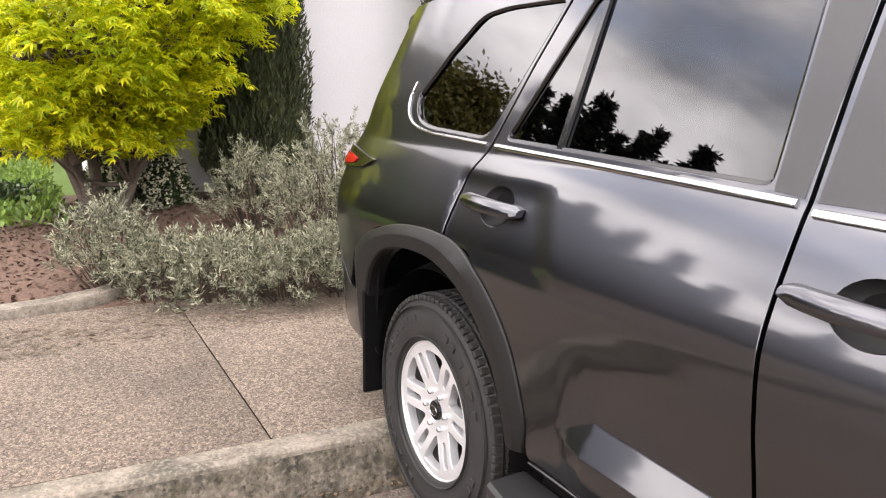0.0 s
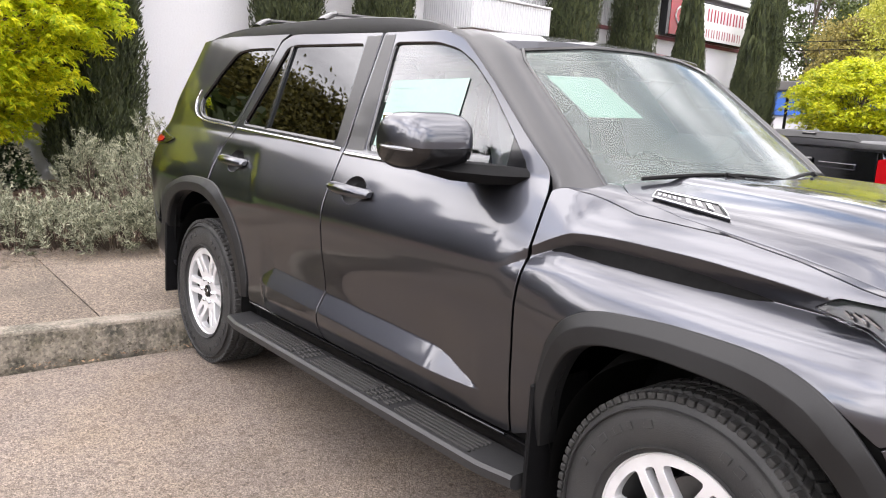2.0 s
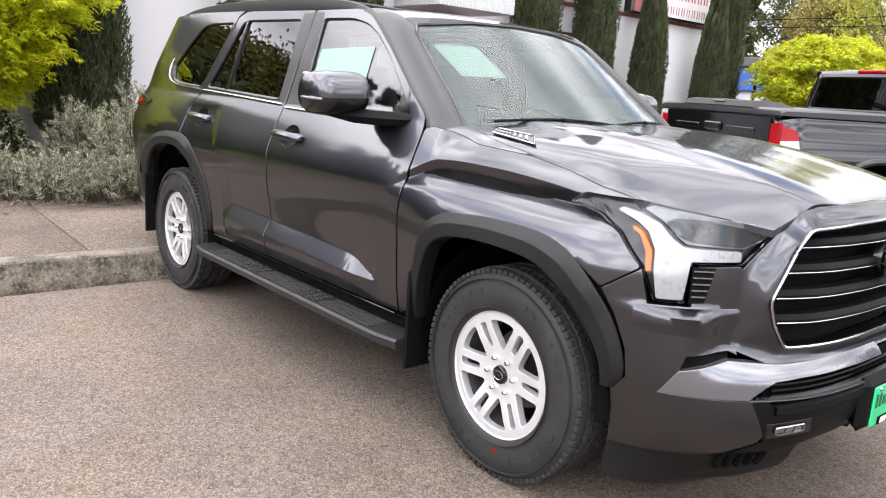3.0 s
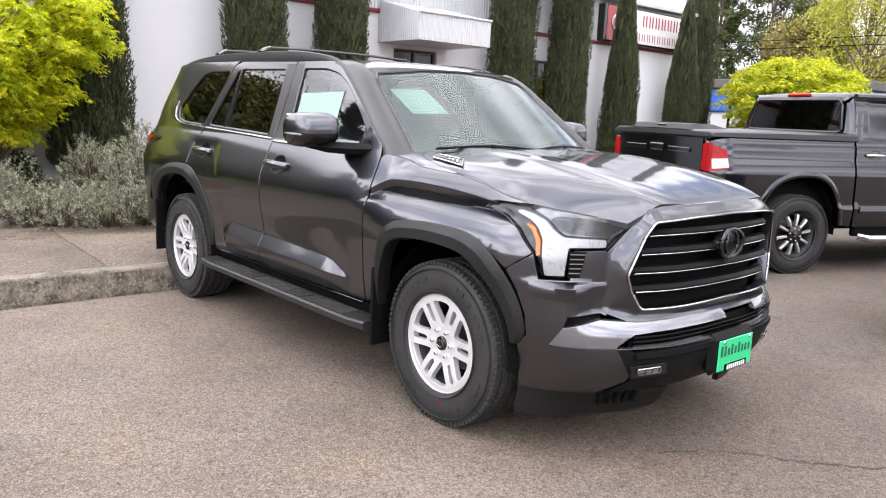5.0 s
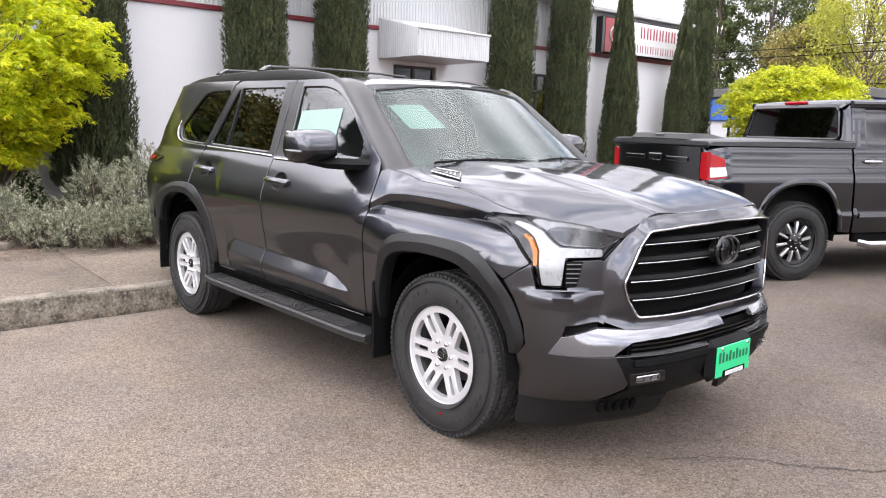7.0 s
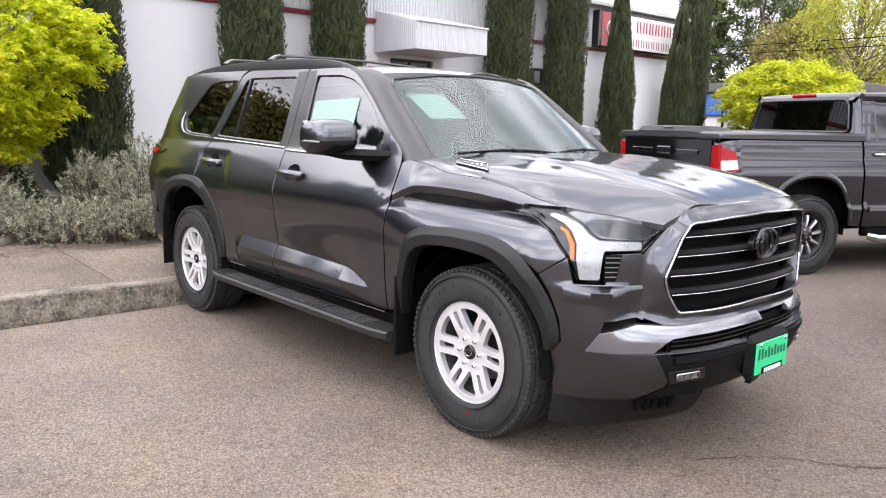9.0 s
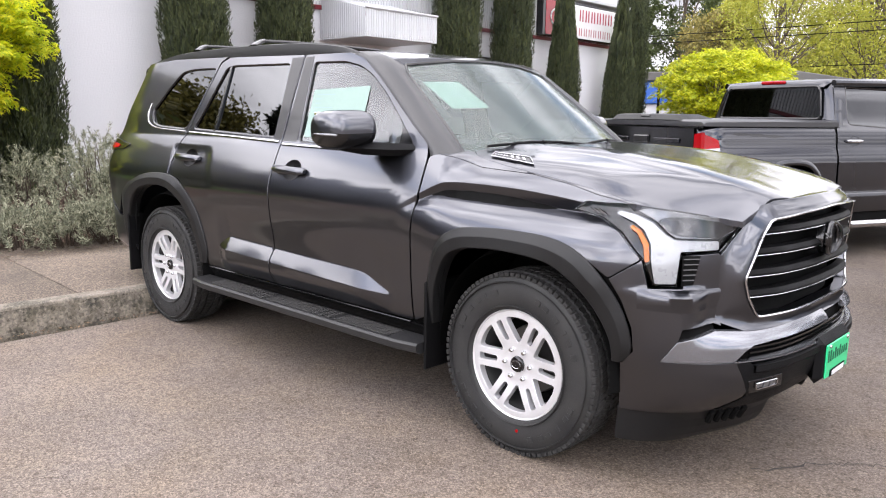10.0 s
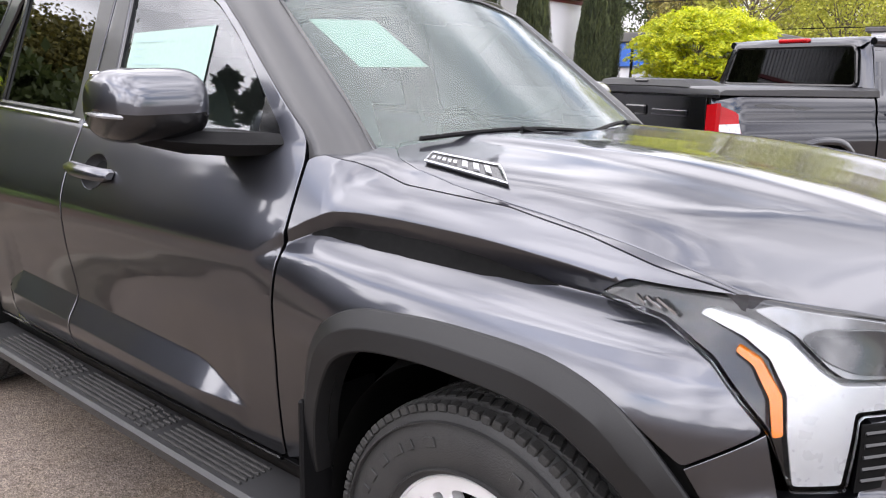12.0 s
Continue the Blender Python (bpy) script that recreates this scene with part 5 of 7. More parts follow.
RIM_IN, RIM_OUT = np.array(ghole, float), np.array(so, float)


def to_line(poly, p):
    """The distance from p to a closed outline."""
    d = np.roll(poly, -1, 0) - poly
    t = np.clip(np.sum((p - poly) * d, 1) / (np.sum(d * d, 1) + 1e-12), 0, 1)
    return float(np.min(np.linalg.norm(poly + d * t[:, None] - p, axis=1)))



def surround_at(u, v, out=0.0):
    """From the bumper's skin at the outer edge up to the proud frame at the opening, in one flat facet."""
    p = np.array((u, v))
    i, o = to_line(RIM_IN, p), to_line(RIM_OUT, p)
    k = o / (i + o + 1e-6)
    return skin(u, v, out) * (1 - k) + nose_at(u, v, out) * k


def surround_normal(u, v):
    e = .012
    n = np.cross(surround_at(u + e, v) - surround_at(u - e, v), surround_at(u, v + e) - surround_at(u, v - e))
    n = n / (np.linalg.norm(n) + 1e-12)
    return n if n[0] > 0 else -n


surround = panel("grille_surround", PAINT, suv, so, surround_at, surround_normal, [ghole], grid=.03, deep=.05)
grille = new("grille")
grille.parent = suv
tagged(grille, "black grille with bright-edged horizontal bars")
back = [(s, z) for s, z in dense(ghole, .06)]
panel("mesh_back", DARK, grille, back, nose_at, SN, grid=.08, gap=-.02, deep=0, out=-.085)
Geo().tube([nose_at(u, v, .004) for u, v in dense(ghole, .03)], .0055, 6, True).put("frame", CHROME, grille, "thin satin chrome outline")


def grille_half(z):
    return float(np.interp(z, [.70, .722, .798, .873, .945, 1.045, 1.102, 1.126], [.545, .565, .612, .635, .607, .568, .527, .40]))


for z in (1.050, .968, .885, .803):
    hw = F(grille_half(z)) - .015
    rings, edge_l = [], []
    for k in range(33):
        u = -hw + 2 * hw * k / 32
        end = step(.0, .16, hw - abs(u))
        zz = z - .012 * (1 - end)
        o = -.055 + .045 * end
        rings.append([nose_at(u, zz + .026, o - .035), nose_at(u, zz + .022, o - .006), nose_at(u, zz + .006, o + .006), nose_at(u, zz - .010, o), nose_at(u, zz - .016, o - .02), nose_at(u, zz - .016, o - .05)])
        if hw - abs(u) > .02:
            edge_l.append(nose_at(u, zz - .004, o + .006))
    bar = Geo().loft(rings).put("bar", PLASTIC, grille, smooth=45)
    Geo().tube(edge_l, .0022, 6).put("bright_edge", CHROME, grille)
# oval badge, a plain dark ring
em = new("nose_badge")
em.parent = suv
tagged(em, "dark oval ring badge on the grille")
cx = nose_at(0, .985, .006)
for a, b, r in ((.095, .066, .011), (.050, .060, .008)):
    Geo().tube([(cx[0] + .01 * math.cos(t) ** 2, a * math.cos(t) if True else 0, .985 + b * math.sin(t)) for t in np.linspace(0, 2 * math.pi, 33)[:-1]], r, 8, True).put("ring", GLOSSBLACK, em)
rings = []
for r, dx in ((1.0, -.03), (.95, -.004), (.6, .004), (.02, .006)):
    rings.append([(cx[0] + dx, .10 * r * math.cos(t), .985 + .070 * r * math.sin(t)) for t in np.linspace(0, 2 * math.pi, 33)[:-1]])
Geo().loft(rings, caps=False).put("disc", DARKGLOSS, em, smooth=60)

def lamp_at(s, z, out=0.0):
    """The skin without the fender's undercut, for the lamp that fills its end."""
    UNDERCUT[0] = 0.0
    p = skin(s, z, out)
    UNDERCUT[0] = 1.0
    return p


def lamp_normal(s, z):
    UNDERCUT[0] = 0.0
    n = skin_normal(s, z)
    UNDERCUT[0] = 1.0
    return n


for left in (False, True):
    m_ = flip if left else (lambda p: p)
    sg = -1 if left else 1
    # bumper side
    bs = [(F(.697), .958), (F(.72), .972), (.905, .968), (.915, .842), (1.045, .842), (S(3.668), .949), (S(3.558), .869), (S(3.605), .79), (S(3.645), .68), (S(3.652), .585), (S(3.60), .53), (S(3.585), .32), (F(.72), .325), (.62, .40), (.60, .47),
          (.665, .56), (.69, .555), (.985, .557), (.955, .60), (.925, .642), (.91, .69), (.76, .70), (F(.70), .69)]
    bump = panel("front_bumper", PAINT, suv, m_(bs), SK, SN, grid=.028, deep=.03)
    # ledge under the lamp
    rings = []
    for u in np.linspace(1.08, .68, 31):
        k = .8 * math.sin(math.pi * (1.08 - u) / .40) ** 1.3 if .68 < u < 1.08 else 0
        rings.append([skin(sg * u, .838, .002), skin(sg * u, .832, .012 * k + .002), skin(sg * u, .815, .016 * k + .002), skin(sg * u, .78, .004 * k + .001), skin(sg * u, .75, -.001)])
    Geo().loft(rings, closed=False, caps=False).put("ledge", PAINT, bump, smooth=70)
    # intake behind the blade
    panel("intake", DARK, bump, m_([(.93, .63), (.915, .70), (.75, .705), (.76, .66)]), SK, SN, grid=.05, gap=-.004, deep=0, out=-.03)
    # headlamp
    hl = [(S(3.35), 1.112), (S(3.40), 1.149), (S(3.60), 1.149), (.93, 1.130), (.610, 1.094), (.66, 1.048), (.745, .975), (.925, .975), (.935, .850), (1.03, .850), (1.072, .948), (1.17, 1.045), (S(3.48), 1.092)]
    lamp = new("headlamp")
    lamp.parent = suv
    tagged(lamp, "clear headlamp with white light guide and amber marker")
    panel("housing", GLOSSBLACK, lamp, m_(rounded(hl, .01)), lamp_at, lamp_normal, grid=.03, gap=.003, deep=.05, out=-.030)
    panel("light_guide", LAMPWHITE, lamp, m_(rounded([(1.205, 1.112), (1.19, 1.124), (1.12, 1.112), (1.05, 1.088), (.992, 1.042), (.957, 1.023), (.745, 1.016), (.745, .983), (.930, .980), (.942, .858), (1.025, .858), (1.042, .945), (1.048, 1.008), (1.080, 1.058), (1.125, 1.085)], .008)), lamp_at, lamp_normal, grid=.03, deep=.02, out=-.012)
    panel("amber_marker", AMBER, lamp, m_(rounded([(1.132, 1.074), (1.092, 1.056), (1.054, 1.006), (1.047, .944), (1.064, .940), (1.074, 1.0), (1.104, 1.046), (1.136, 1.064)], .006)), lamp_at, lamp_normal, grid=.03, deep=.015, out=-.008)
    panel("reflector", LAMPGREY, lamp, m_(rounded([(.978, 1.045), (1.04, 1.094), (1.12, 1.128), (1.08, 1.138), (.93, 1.125), (.618, 1.090), (.66, 1.050), (.74, 1.022), (.95, 1.030)], .012)), lamp_at, lamp_normal, grid=.03, deep=.015, out=-.018)
    panel("inner_lens", LAMPDARK, lamp, m_(rounded([(.645, 1.066), (.70, 1.086), (.90, 1.110), (1.0, 1.108), (1.035, 1.092), (.985, 1.056), (.93, 1.038), (.74, 1.027)], .02)), lamp_at, lamp_normal, grid=.03, deep=.01, out=-.012)
    for k in range(3):
        Geo().tube([lamp_at(sg * (1.24 + .03 * k), 1.104 + .004 * k, -.012), lamp_at(sg * (1.28 + .02 * k), 1.124, -.012)], .004, 5).put("rib", CHROME, lamp)
    le = panel("lens", GLASS_LENS, lamp, m_(rounded(hl, .01)), lamp_at, lamp_normal, grid=.03, gap=.004, deep=.01, out=.001)
    le.visible_shadow = False
    # side vent beside the lamp's foot
    panel("vent", DARK, bump, m_([(.925, .968), (.845, .968), (.872, .855), (.925, .852)]), SK, SN, grid=.05, gap=.002, deep=.004, out=.003)
    for k in range(5):
        z = .875 + k * .02
        Geo().tube([skin(sg * .92, z, .006), skin(sg * (.872 - .0005 * k * 10), z, .006)], .004, 5).put("vent_slat", GLOSSBLACK, bump)
    # lower lip
    lip = [(S(3.575), .325), (S(3.585), .20), (.80, .185), (.45, .19), (.30, .215), (.24, .30), (.5, .325), (.72, .33)]
    panel("air_dam", FLARE, suv, m_(lip), lambda a, b, o=0: skin(a, b, o + .10 * step(.33, .20, b) * .6), SN, grid=.04, deep=.03, out=-.012)
    for k in range(5):
        u = .50 + k * .05
        Geo().tube([skin(sg * u, .318, .0), skin(sg * u, .265, .02)], .012, 6).put("dam_slot", DARK, suv)
    # fog lamp
    fog = new("fog_lamp")
    fog.parent = suv
    panel("bezel", GLOSSBLACK, fog, m_([(.62, .475), (.43, .482), (.41, .424), (.60, .416)]), SK, SN, grid=.05, deep=.01, out=.004)
    rim_ = rounded([(.582, .462), (.462, .467), (.458, .440), (.575, .434)], .008)
    Geo().tube([skin(sg * u, v, .009) for u, v in rim_], .0028, 5, True).put("bright_rim", CHROME, fog)
    for k in range(3):
        u0 = .572 - k * .037
        panel("lens", FOGLENS, fog, m_([(u0, .458), (u0 - .030, .460), (u0 - .030, .441), (u0, .439)]), SK, SN, grid=.05, deep=.006, out=.007)

# silver blade across the bumper
bl = [(.985, .558), (.928, .640), (.765, .677), (.58, .667), (.3, .672), (0, .674), (0, .632), (.3, .630), (.50, .626), (.61, .618), (.645, .60), (.70, .558)]


def blade_at(u, v, o=0.0):
    return skin(u, v, o + .004)


panel("bumper_blade", SILVER, suv, bl + [(-a, z) for a, z in bl[::-1] if a > 0], blade_at, SN, grid=.028, deep=.03, label="bright silver bumper blade")
# lower grille and centre bumper
lg = [(.0, .628), (.3, .626), (.50, .622), (.607, .614), (.606, .545), (.3, .556), (0, .562)]
panel("lower_grille", DARK, suv, lg + [(-a, z) for a, z in lg[::-1] if a > 0], SK, SN, grid=.06, gap=-.004, deep=0, out=-.05)
for k in range(3):
    z = .565 + k * .02
    Geo().tube([skin(u, z + .0 - .008 * abs(u), -.03) for u in np.linspace(-.6, .6, 17)], .006, 5).put("lower_grille_bar", GLOSSBLACK, suv)
cb = [(0, .558), (.3, .552), (.604, .541), (.64, .56), (.685, .55), (.64, .47), (.60, .40), (.70, .335), (.5, .335), (.3, .33), (0, .33)]
panel("lower_bumper", PLASTIC, suv, cb + [(-a, z) for a, z in cb[::-1] if a > 0], SK, SN, grid=.035, deep=.04, out=.001)
rings = []
for u in np.linspace(-.60, .60, 25):
    rings.append([skin(u, .548 - .01 * abs(u), -.002), skin(u, .544 - .01 * abs(u), .012), skin(u, .520 - .01 * abs(u), .014), skin(u, .505, .002)])
Geo().loft(rings, closed=False, caps=False).put("bumper_rib", PLASTIC, suv, smooth=40)
# plate bracket and green dealer plate
br = new("plate_bracket")
br.parent = suv
x0 = skin(0, .52, 0)[0]
PY = .045
Geo().box((x0 - .004, PY, .470), (.06, .385, .205), .03).put("bracket", PLASTIC, br)
pl = Geo().box((x0 + .030, PY, .465), (.008, .305, .150), .004).put("dealer_plate", GREEN, br, "green dealer plate with plain bars")
for k in range(9):
    y = PY - .135 + k * .0305
    tall = k in (0, 1, 3, 5)
    Geo().box((x0 + .0352, y + .008, .480 + (.006 if tall else 0)), (.003, .016, .052 if tall else .036), .002).put("letter_bar", PLATEINK, pl)
Geo().box((x0 + .0352, PY + .005, .405), (.004, .20, .032), .004).put("plate_strip", DARK, pl)
for k in range(9):
    Geo().box((x0 + .0385, PY - .070 + k * .0185, .405), (.002, .013, .022), .001).put("letter_bar", WHITE, pl)
for y in (-.11, .12):
    Geo().lathe([(.001, .006), (.006, .005), (.009, .0)], 10, Matrix.Translation((x0 + .034, PY + y, .528)) @ pose(0, 0, 0, 0, 0, -90)).put("screw", CHROME, pl)

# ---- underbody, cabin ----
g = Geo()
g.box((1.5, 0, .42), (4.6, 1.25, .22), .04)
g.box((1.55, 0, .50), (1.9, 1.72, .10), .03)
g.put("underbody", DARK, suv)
g = Geo()
for cx in (0, 3.1):
    g.tube([(cx, -.75, .405), (cx, .75, .405)], .06, 10)
g.put("axle", DARK, suv)
Geo().box((1.35, 0, .88), (2.5, 1.62, .10), .02).put("cabin_floor", INNER, suv)
g = Geo()
rings = []
for x, z0, z1 in ((2.66, 1.15, 1.262), (2.5, 1.12, 1.275), (2.3, 1.08, 1.265), (2.18, 1.05, 1.22), (2.12, 1.0, 1.12)):
    rings.append([(x, -.76, z0), (x, -.76, z1 - .02), (x, -.3, z1), (x, .3, z1 + .005), (x, .76, z1 - .02), (x, .76, z0)])
g.loft(rings)
g.put("dashboard", DASH, suv, smooth=50)
sw = new("steering_wheel")
sw.parent = suv
mm = pose(2.02, .40, 1.20, 0, 62, 0)
Geo().tube([tuple(mm @ Vector((.185 * math.cos(t), .185 * math.sin(t), 0))) for t in np.linspace(0, 2 * math.pi, 29)[:-1]], .014, 8, True).put("rim", PLASTIC, sw)
Geo().box((0, 0, -.02), (.15, .32, .03), .012, mm).put("hub", PLASTIC, sw)
for yy in (-.42, .42):
    for xx, zz in ((1.40, .0), (.50, .0)):
        seat = new("seat")
        seat.parent = suv
        rings = []
        for k in range(9):
            u = k / 8
            w = .24 * (1 - .35 * max(0, u - .75) * 4 * .5)
            x = xx - .12 - .22 * u
            z = .95 + .62 * u
            t = .075 * (1 - .4 * u)
            rings.append([(x - t, yy - w, z), (x + t * .4, yy - w, z), (x + t, yy - w * .7, z), (x + t * .6, yy, z), (x + t, yy + w * .7, z), (x + t * .4, yy + w, z), (x - t, yy + w, z)])
        Geo().loft(rings).put("backrest", SEAT, seat, smooth=60)
        Geo().box((xx + .08, yy, .97), (.5, .48, .13), .05).put("cushion", SEAT, seat)
        Geo().box((xx - .36, yy, 1.64), (.09, .26, .16), .04, ).put("headrest", SEAT, seat)
Geo().box((2.12, 0, 1.70), (.05, .22, .06), .02, ).put("rear_view_mirror", PLASTIC, suv)
Geo().box((2.10, 0, 1.735), (.14, .13, .035), .012).put("sensor_cover", PLASTIC, suv)

# dark printed border of the windscreen, deeper over the sensor
panel("border_band", GLOSSBLACK, screen, [(-.625, 1.712), (-.20, 1.735), (-.15, 1.672), (.15, 1.672), (.20, 1.735), (.625, 1.712), (.598, 1.735), (.3, 1.769), (0, 1.778), (-.3, 1.769), (-.598, 1.735)], screen_at, screen_normal, grid=.06, gap=0, deep=0, out=-.007)
panel("border_band", GLOSSBLACK, screen, [(-.742, 1.278), (.742, 1.278), (.735, 1.302), (.3, 1.296), (-.3, 1.296), (-.735, 1.302)], screen_at, screen_normal, grid=.06, gap=0, deep=0, out=-.007)
# paper stickers on the glass
st = [(-.585, 1.655), (-.375, 1.662), (-.345, 1.527), (-.565, 1.520)]
sk = panel("screen_sticker", PAPER, suv, st, screen_at, screen_normal, grid=.1, gap=0, deep=.001, out=-.008, label="pale mint paper sticker with faint bars")
for k, z in enumerate((1.60, 1.592, 1.584)):
    panel("text_bar", INK, sk, [(-.50, z), (-.44, z), (-.44, z - .003), (-.50, z - .003)], screen_at, screen_normal, grid=.1, gap=0, deep=0, out=-.0065)
wsx = [(1.495, 1.61), (1.965, 1.625), (1.965, 1.37), (1.495, 1.345)]
wk = panel("window_sticker", PAPER, suv, side(wsx), SK, SN, grid=.1, gap=0, deep=.001, out=-.0095, label="large pale mint price sheet with faint bars")
for k in range(7):
    z = 1.585 - k * .024
    panel("text_bar", INK, wk, side([(1.53, z), (1.53 + (.05 if k % 3 else .16), z), (1.53 + (.05 if k % 3 else .16), z - .005), (1.53, z - .005)]), SK, SN, grid=.2, gap=0, deep=0, out=-.0075)


# ---- wheels ----
def build_wheel(name, parent, m, R, rim_r, half_w, style, rim_mat):
    """A wheel whose outer face looks to -y."""
    w = new(name)
    w.parent = parent
    w.matrix_basis = m
    k = half_w
    prof = [(rim_r - .012, -k + .045), (rim_r + .006, -k + .018), (rim_r + .012, -k + .012), (rim_r + .03, -k + .006), (rim_r + .065, -k - .002), (rim_r + .10, -k + .002), (rim_r + .125, -k + .008), (R - .026, -k + .016), (R - .012, -k + .024), (R - .004, -k + .036)]
    tread = []
    for a in (-.080, -.030, .030, .080):
        tread += [(R - .001, a * k / .13 - .008), (R - .010, a * k / .13 - .005), (R - .010, a * k / .13 + .005), (R - .001, a * k / .13 + .008)]
    full = prof + tread + [(r, -y) for r, y in reversed(prof)]
    ty = Geo().lathe(full, 96).put("tyre", RUBBER, w, smooth=50)
    # shoulder blocks and sidewall lettering ribs
    g = Geo()
    for i in range(84):
        a = 360 * i / 84
        for sy in (-1, 1):
            g.box((R - .0115, sy * (k - .030), 0), (.019, .036, .0235), .003, pose(0, 0, 0, 0, a, 0))
        for q, (row, wide) in enumerate(((-.058, .040), (0, .046), (.058, .040))):
            g.box((R - .0035, row * k / .13, 0), (.012, wide, .0245), .0025, pose(0, 0, 0, 0, a + 1.4 * q, 0) @ pose(0, 0, 0, (18, -14, 18)[q], 0, 0))
    tagged(g.put("tread_pattern", TREAD, ty, smooth=30), kind="stuff")
    # two fine rings moulded into the sidewall
    for rr in (rim_r + .022, R - .040):
        Geo().lathe([(rr - .003, -k + .006), (rr - .001, -k - .0035), (rr + .001, -k - .0035), (rr + .003, -k + .006)], 72).put("sidewall_ring", RUBBER, ty, smooth=50)
    g = Geo()
    for i in range(36):
        if i % 18 in (0, 1, 8, 9, 10, 17):
            continue
        a = 10 * i + (i % 3)
        mm = pose(0, 0, 0, 0, a, 0)
        g.box((rim_r + .085, -k - .0022, 0), (.024, .005, .028 if i % 4 else .016), .0015, mm)
    tagged(g.put("sidewall_relief", RUBBER, ty, smooth=30), kind="stuff")
    # barrel and lip
    y0 = -k + .022
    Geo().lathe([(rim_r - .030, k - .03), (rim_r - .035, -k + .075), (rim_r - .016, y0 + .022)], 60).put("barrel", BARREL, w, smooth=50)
    Geo().lathe([(rim_r - .006, y0 + .022), (rim_r - .003, y0 + .004), (rim_r, y0 - .004), (rim_r + .003, y0 - .005), (rim_r + .005, y0 - .002), (rim_r + .006, y0 + .012)], 72).put("rim", GLOSSBLACK if style > 8 else rim_mat, w, smooth=50)
    Geo().lathe([(.001, .02), (.150, .02), (.155, .03), (.155, .05)], 48).put("brake_disc", BRAKE, w)
    # near-black backing disc stands in for the shade inside the wheel
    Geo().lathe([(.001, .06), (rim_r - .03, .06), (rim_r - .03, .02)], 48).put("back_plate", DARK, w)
    if style == 6:
        # one dished face with six slots in the spoke pairs and six windows between them
        def face_at(u, v, o=0.0):
            r = math.hypot(u, v)
            return np.array((u, y0 + .014 - .016 * step(.07, .20, r) + .004 * step(.225, .247, r) - o, v))

        def face_n(u, v):
            e = .004
            q = np.cross(face_at(u, v + e) - face_at(u, v - e), face_at(u + e, v) - face_at(u - e, v))
            q = q / np.linalg.norm(q)
            return q if q[1] < 0 else -q
        cuts = []
        for i in range(6):
            a = radians(60 * i)
            ca, sa = math.cos(a), math.sin(a)
            slot = rounded([(.114, -.0115), (.208, -.0165), (.208, .0165), (.114, .0115)], .012)
            cuts.append([(x * ca - y * sa, x * sa + y * ca) for x, y in slot])
            b = a + radians(30)
            cb, sb = math.cos(b), math.sin(b)
            c3, s3, e = math.cos(radians(30)), .5, .0445
            lower = [(q * c3 + e * s3, -q * s3 + e * c3) for q in (.088, .2050)]
            arc = [(.2135 * math.cos(t), .2135 * math.sin(t)) for t in np.linspace(-.20, .20, 3)]
            win = rounded(lower + arc + [(x, -y) for x, y in lower[::-1]], .016)
            cuts.append([(x * cb - y * sb, x * sb + y * cb) for x, y in win])
        R0 = rim_r + .001
        disc = [(R0 * math.cos(t), R0 * math.sin(t)) for t in np.linspace(0, 2 * math.pi, 73)[:-1]]
        panel("spokes", rim_mat, w, disc, face_at, face_n, cuts, grid=.022, gap=.0012, deep=.034, edge=.012)
    else:
        sp = Geo()
        for i in range(style):
            rows_ = []
            for t in np.linspace(0, 1, 6):
                r = .055 + (rim_r - .03 - .055) * t
                hw = (.030 - .008 * math.sin(t * 3.1) + .004 * t) * (.50 if style > 8 else 1)
                y = y0 + .020 - .010 * math.sin(math.pi * t)
                rows_.append([(r, y + .040, -hw), (r, y + .006, -hw), (r, y, -hw * .6), (r, y, hw * .6), (r, y + .006, hw), (r, y + .040, hw)])
            sp.loft(rows_, m=pose(0, 0, 0, 0, 360 / style * i + 12, 0))
        sp.put("spokes", rim_mat, w, smooth=35)
        Geo().lathe([(.001, y0 + .008), (.080, y0 + .008), (.098, y0 + .015), (.104, y0 + .035), (.100, y0 + .07)], 40).put("hub", GLOSSBLACK if style > 8 else rim_mat, w, smooth=40)
    Geo().lathe([(.001, y0 + .000), (.026, y0 + .000), (.034, y0 + .004), (.038, y0 + .018)], 32).put("centre_cap", GLOSSBLACK, w, smooth=40)
    ring = [(.023 * math.cos(t), y0 - .0005, .017 * math.sin(t)) for t in np.linspace(0, 2 * math.pi, 25)[:-1]]
    Geo().tube(ring, .0016, 5, True).put("cap_ring", CHROME, w)
    for i in range(6):
        a = 2 * math.pi * (i + .0) / 6
        mm = pose(.068 * math.cos(a), 0, .068 * math.sin(a))
        Geo().lathe([(.001, y0 - .004), (.007, y0 - .003), (.0105, y0 + .002), (.0105, y0 + .018)], 8, mm).put("lug_nut", CHROME, w, smooth=20)
    return w


TYRE_R = .412
for name, x, y in (("wheel", -.01, -.814), ("wheel", 3.1, -.814)):
    w = build_wheel(name, suv, pose(x, y, TYRE_R - .008), TYRE_R, .243, .132, 6, RIM)
    if x > 3:
        Geo().lathe([(.001, -.134), (.007, -.1335), (.008, -.130)], 12, pose(.03, 0, -.292)).put("red_dot", RED, w)
for x in (0, 3.1):
    build_wheel("wheel", suv, pose(x, .814, TYRE_R - .008, 0, 0, 180), TYRE_R, .243, .132, 6, RIM)


# ---- pickup truck parked beyond ----
truck = thing("pickup_truck", "dark grey crew-cab pickup with a bed cover, parked beyond the SUV", "pickup truck", pose(.93, 4.04, 0, 0, 0, 67))
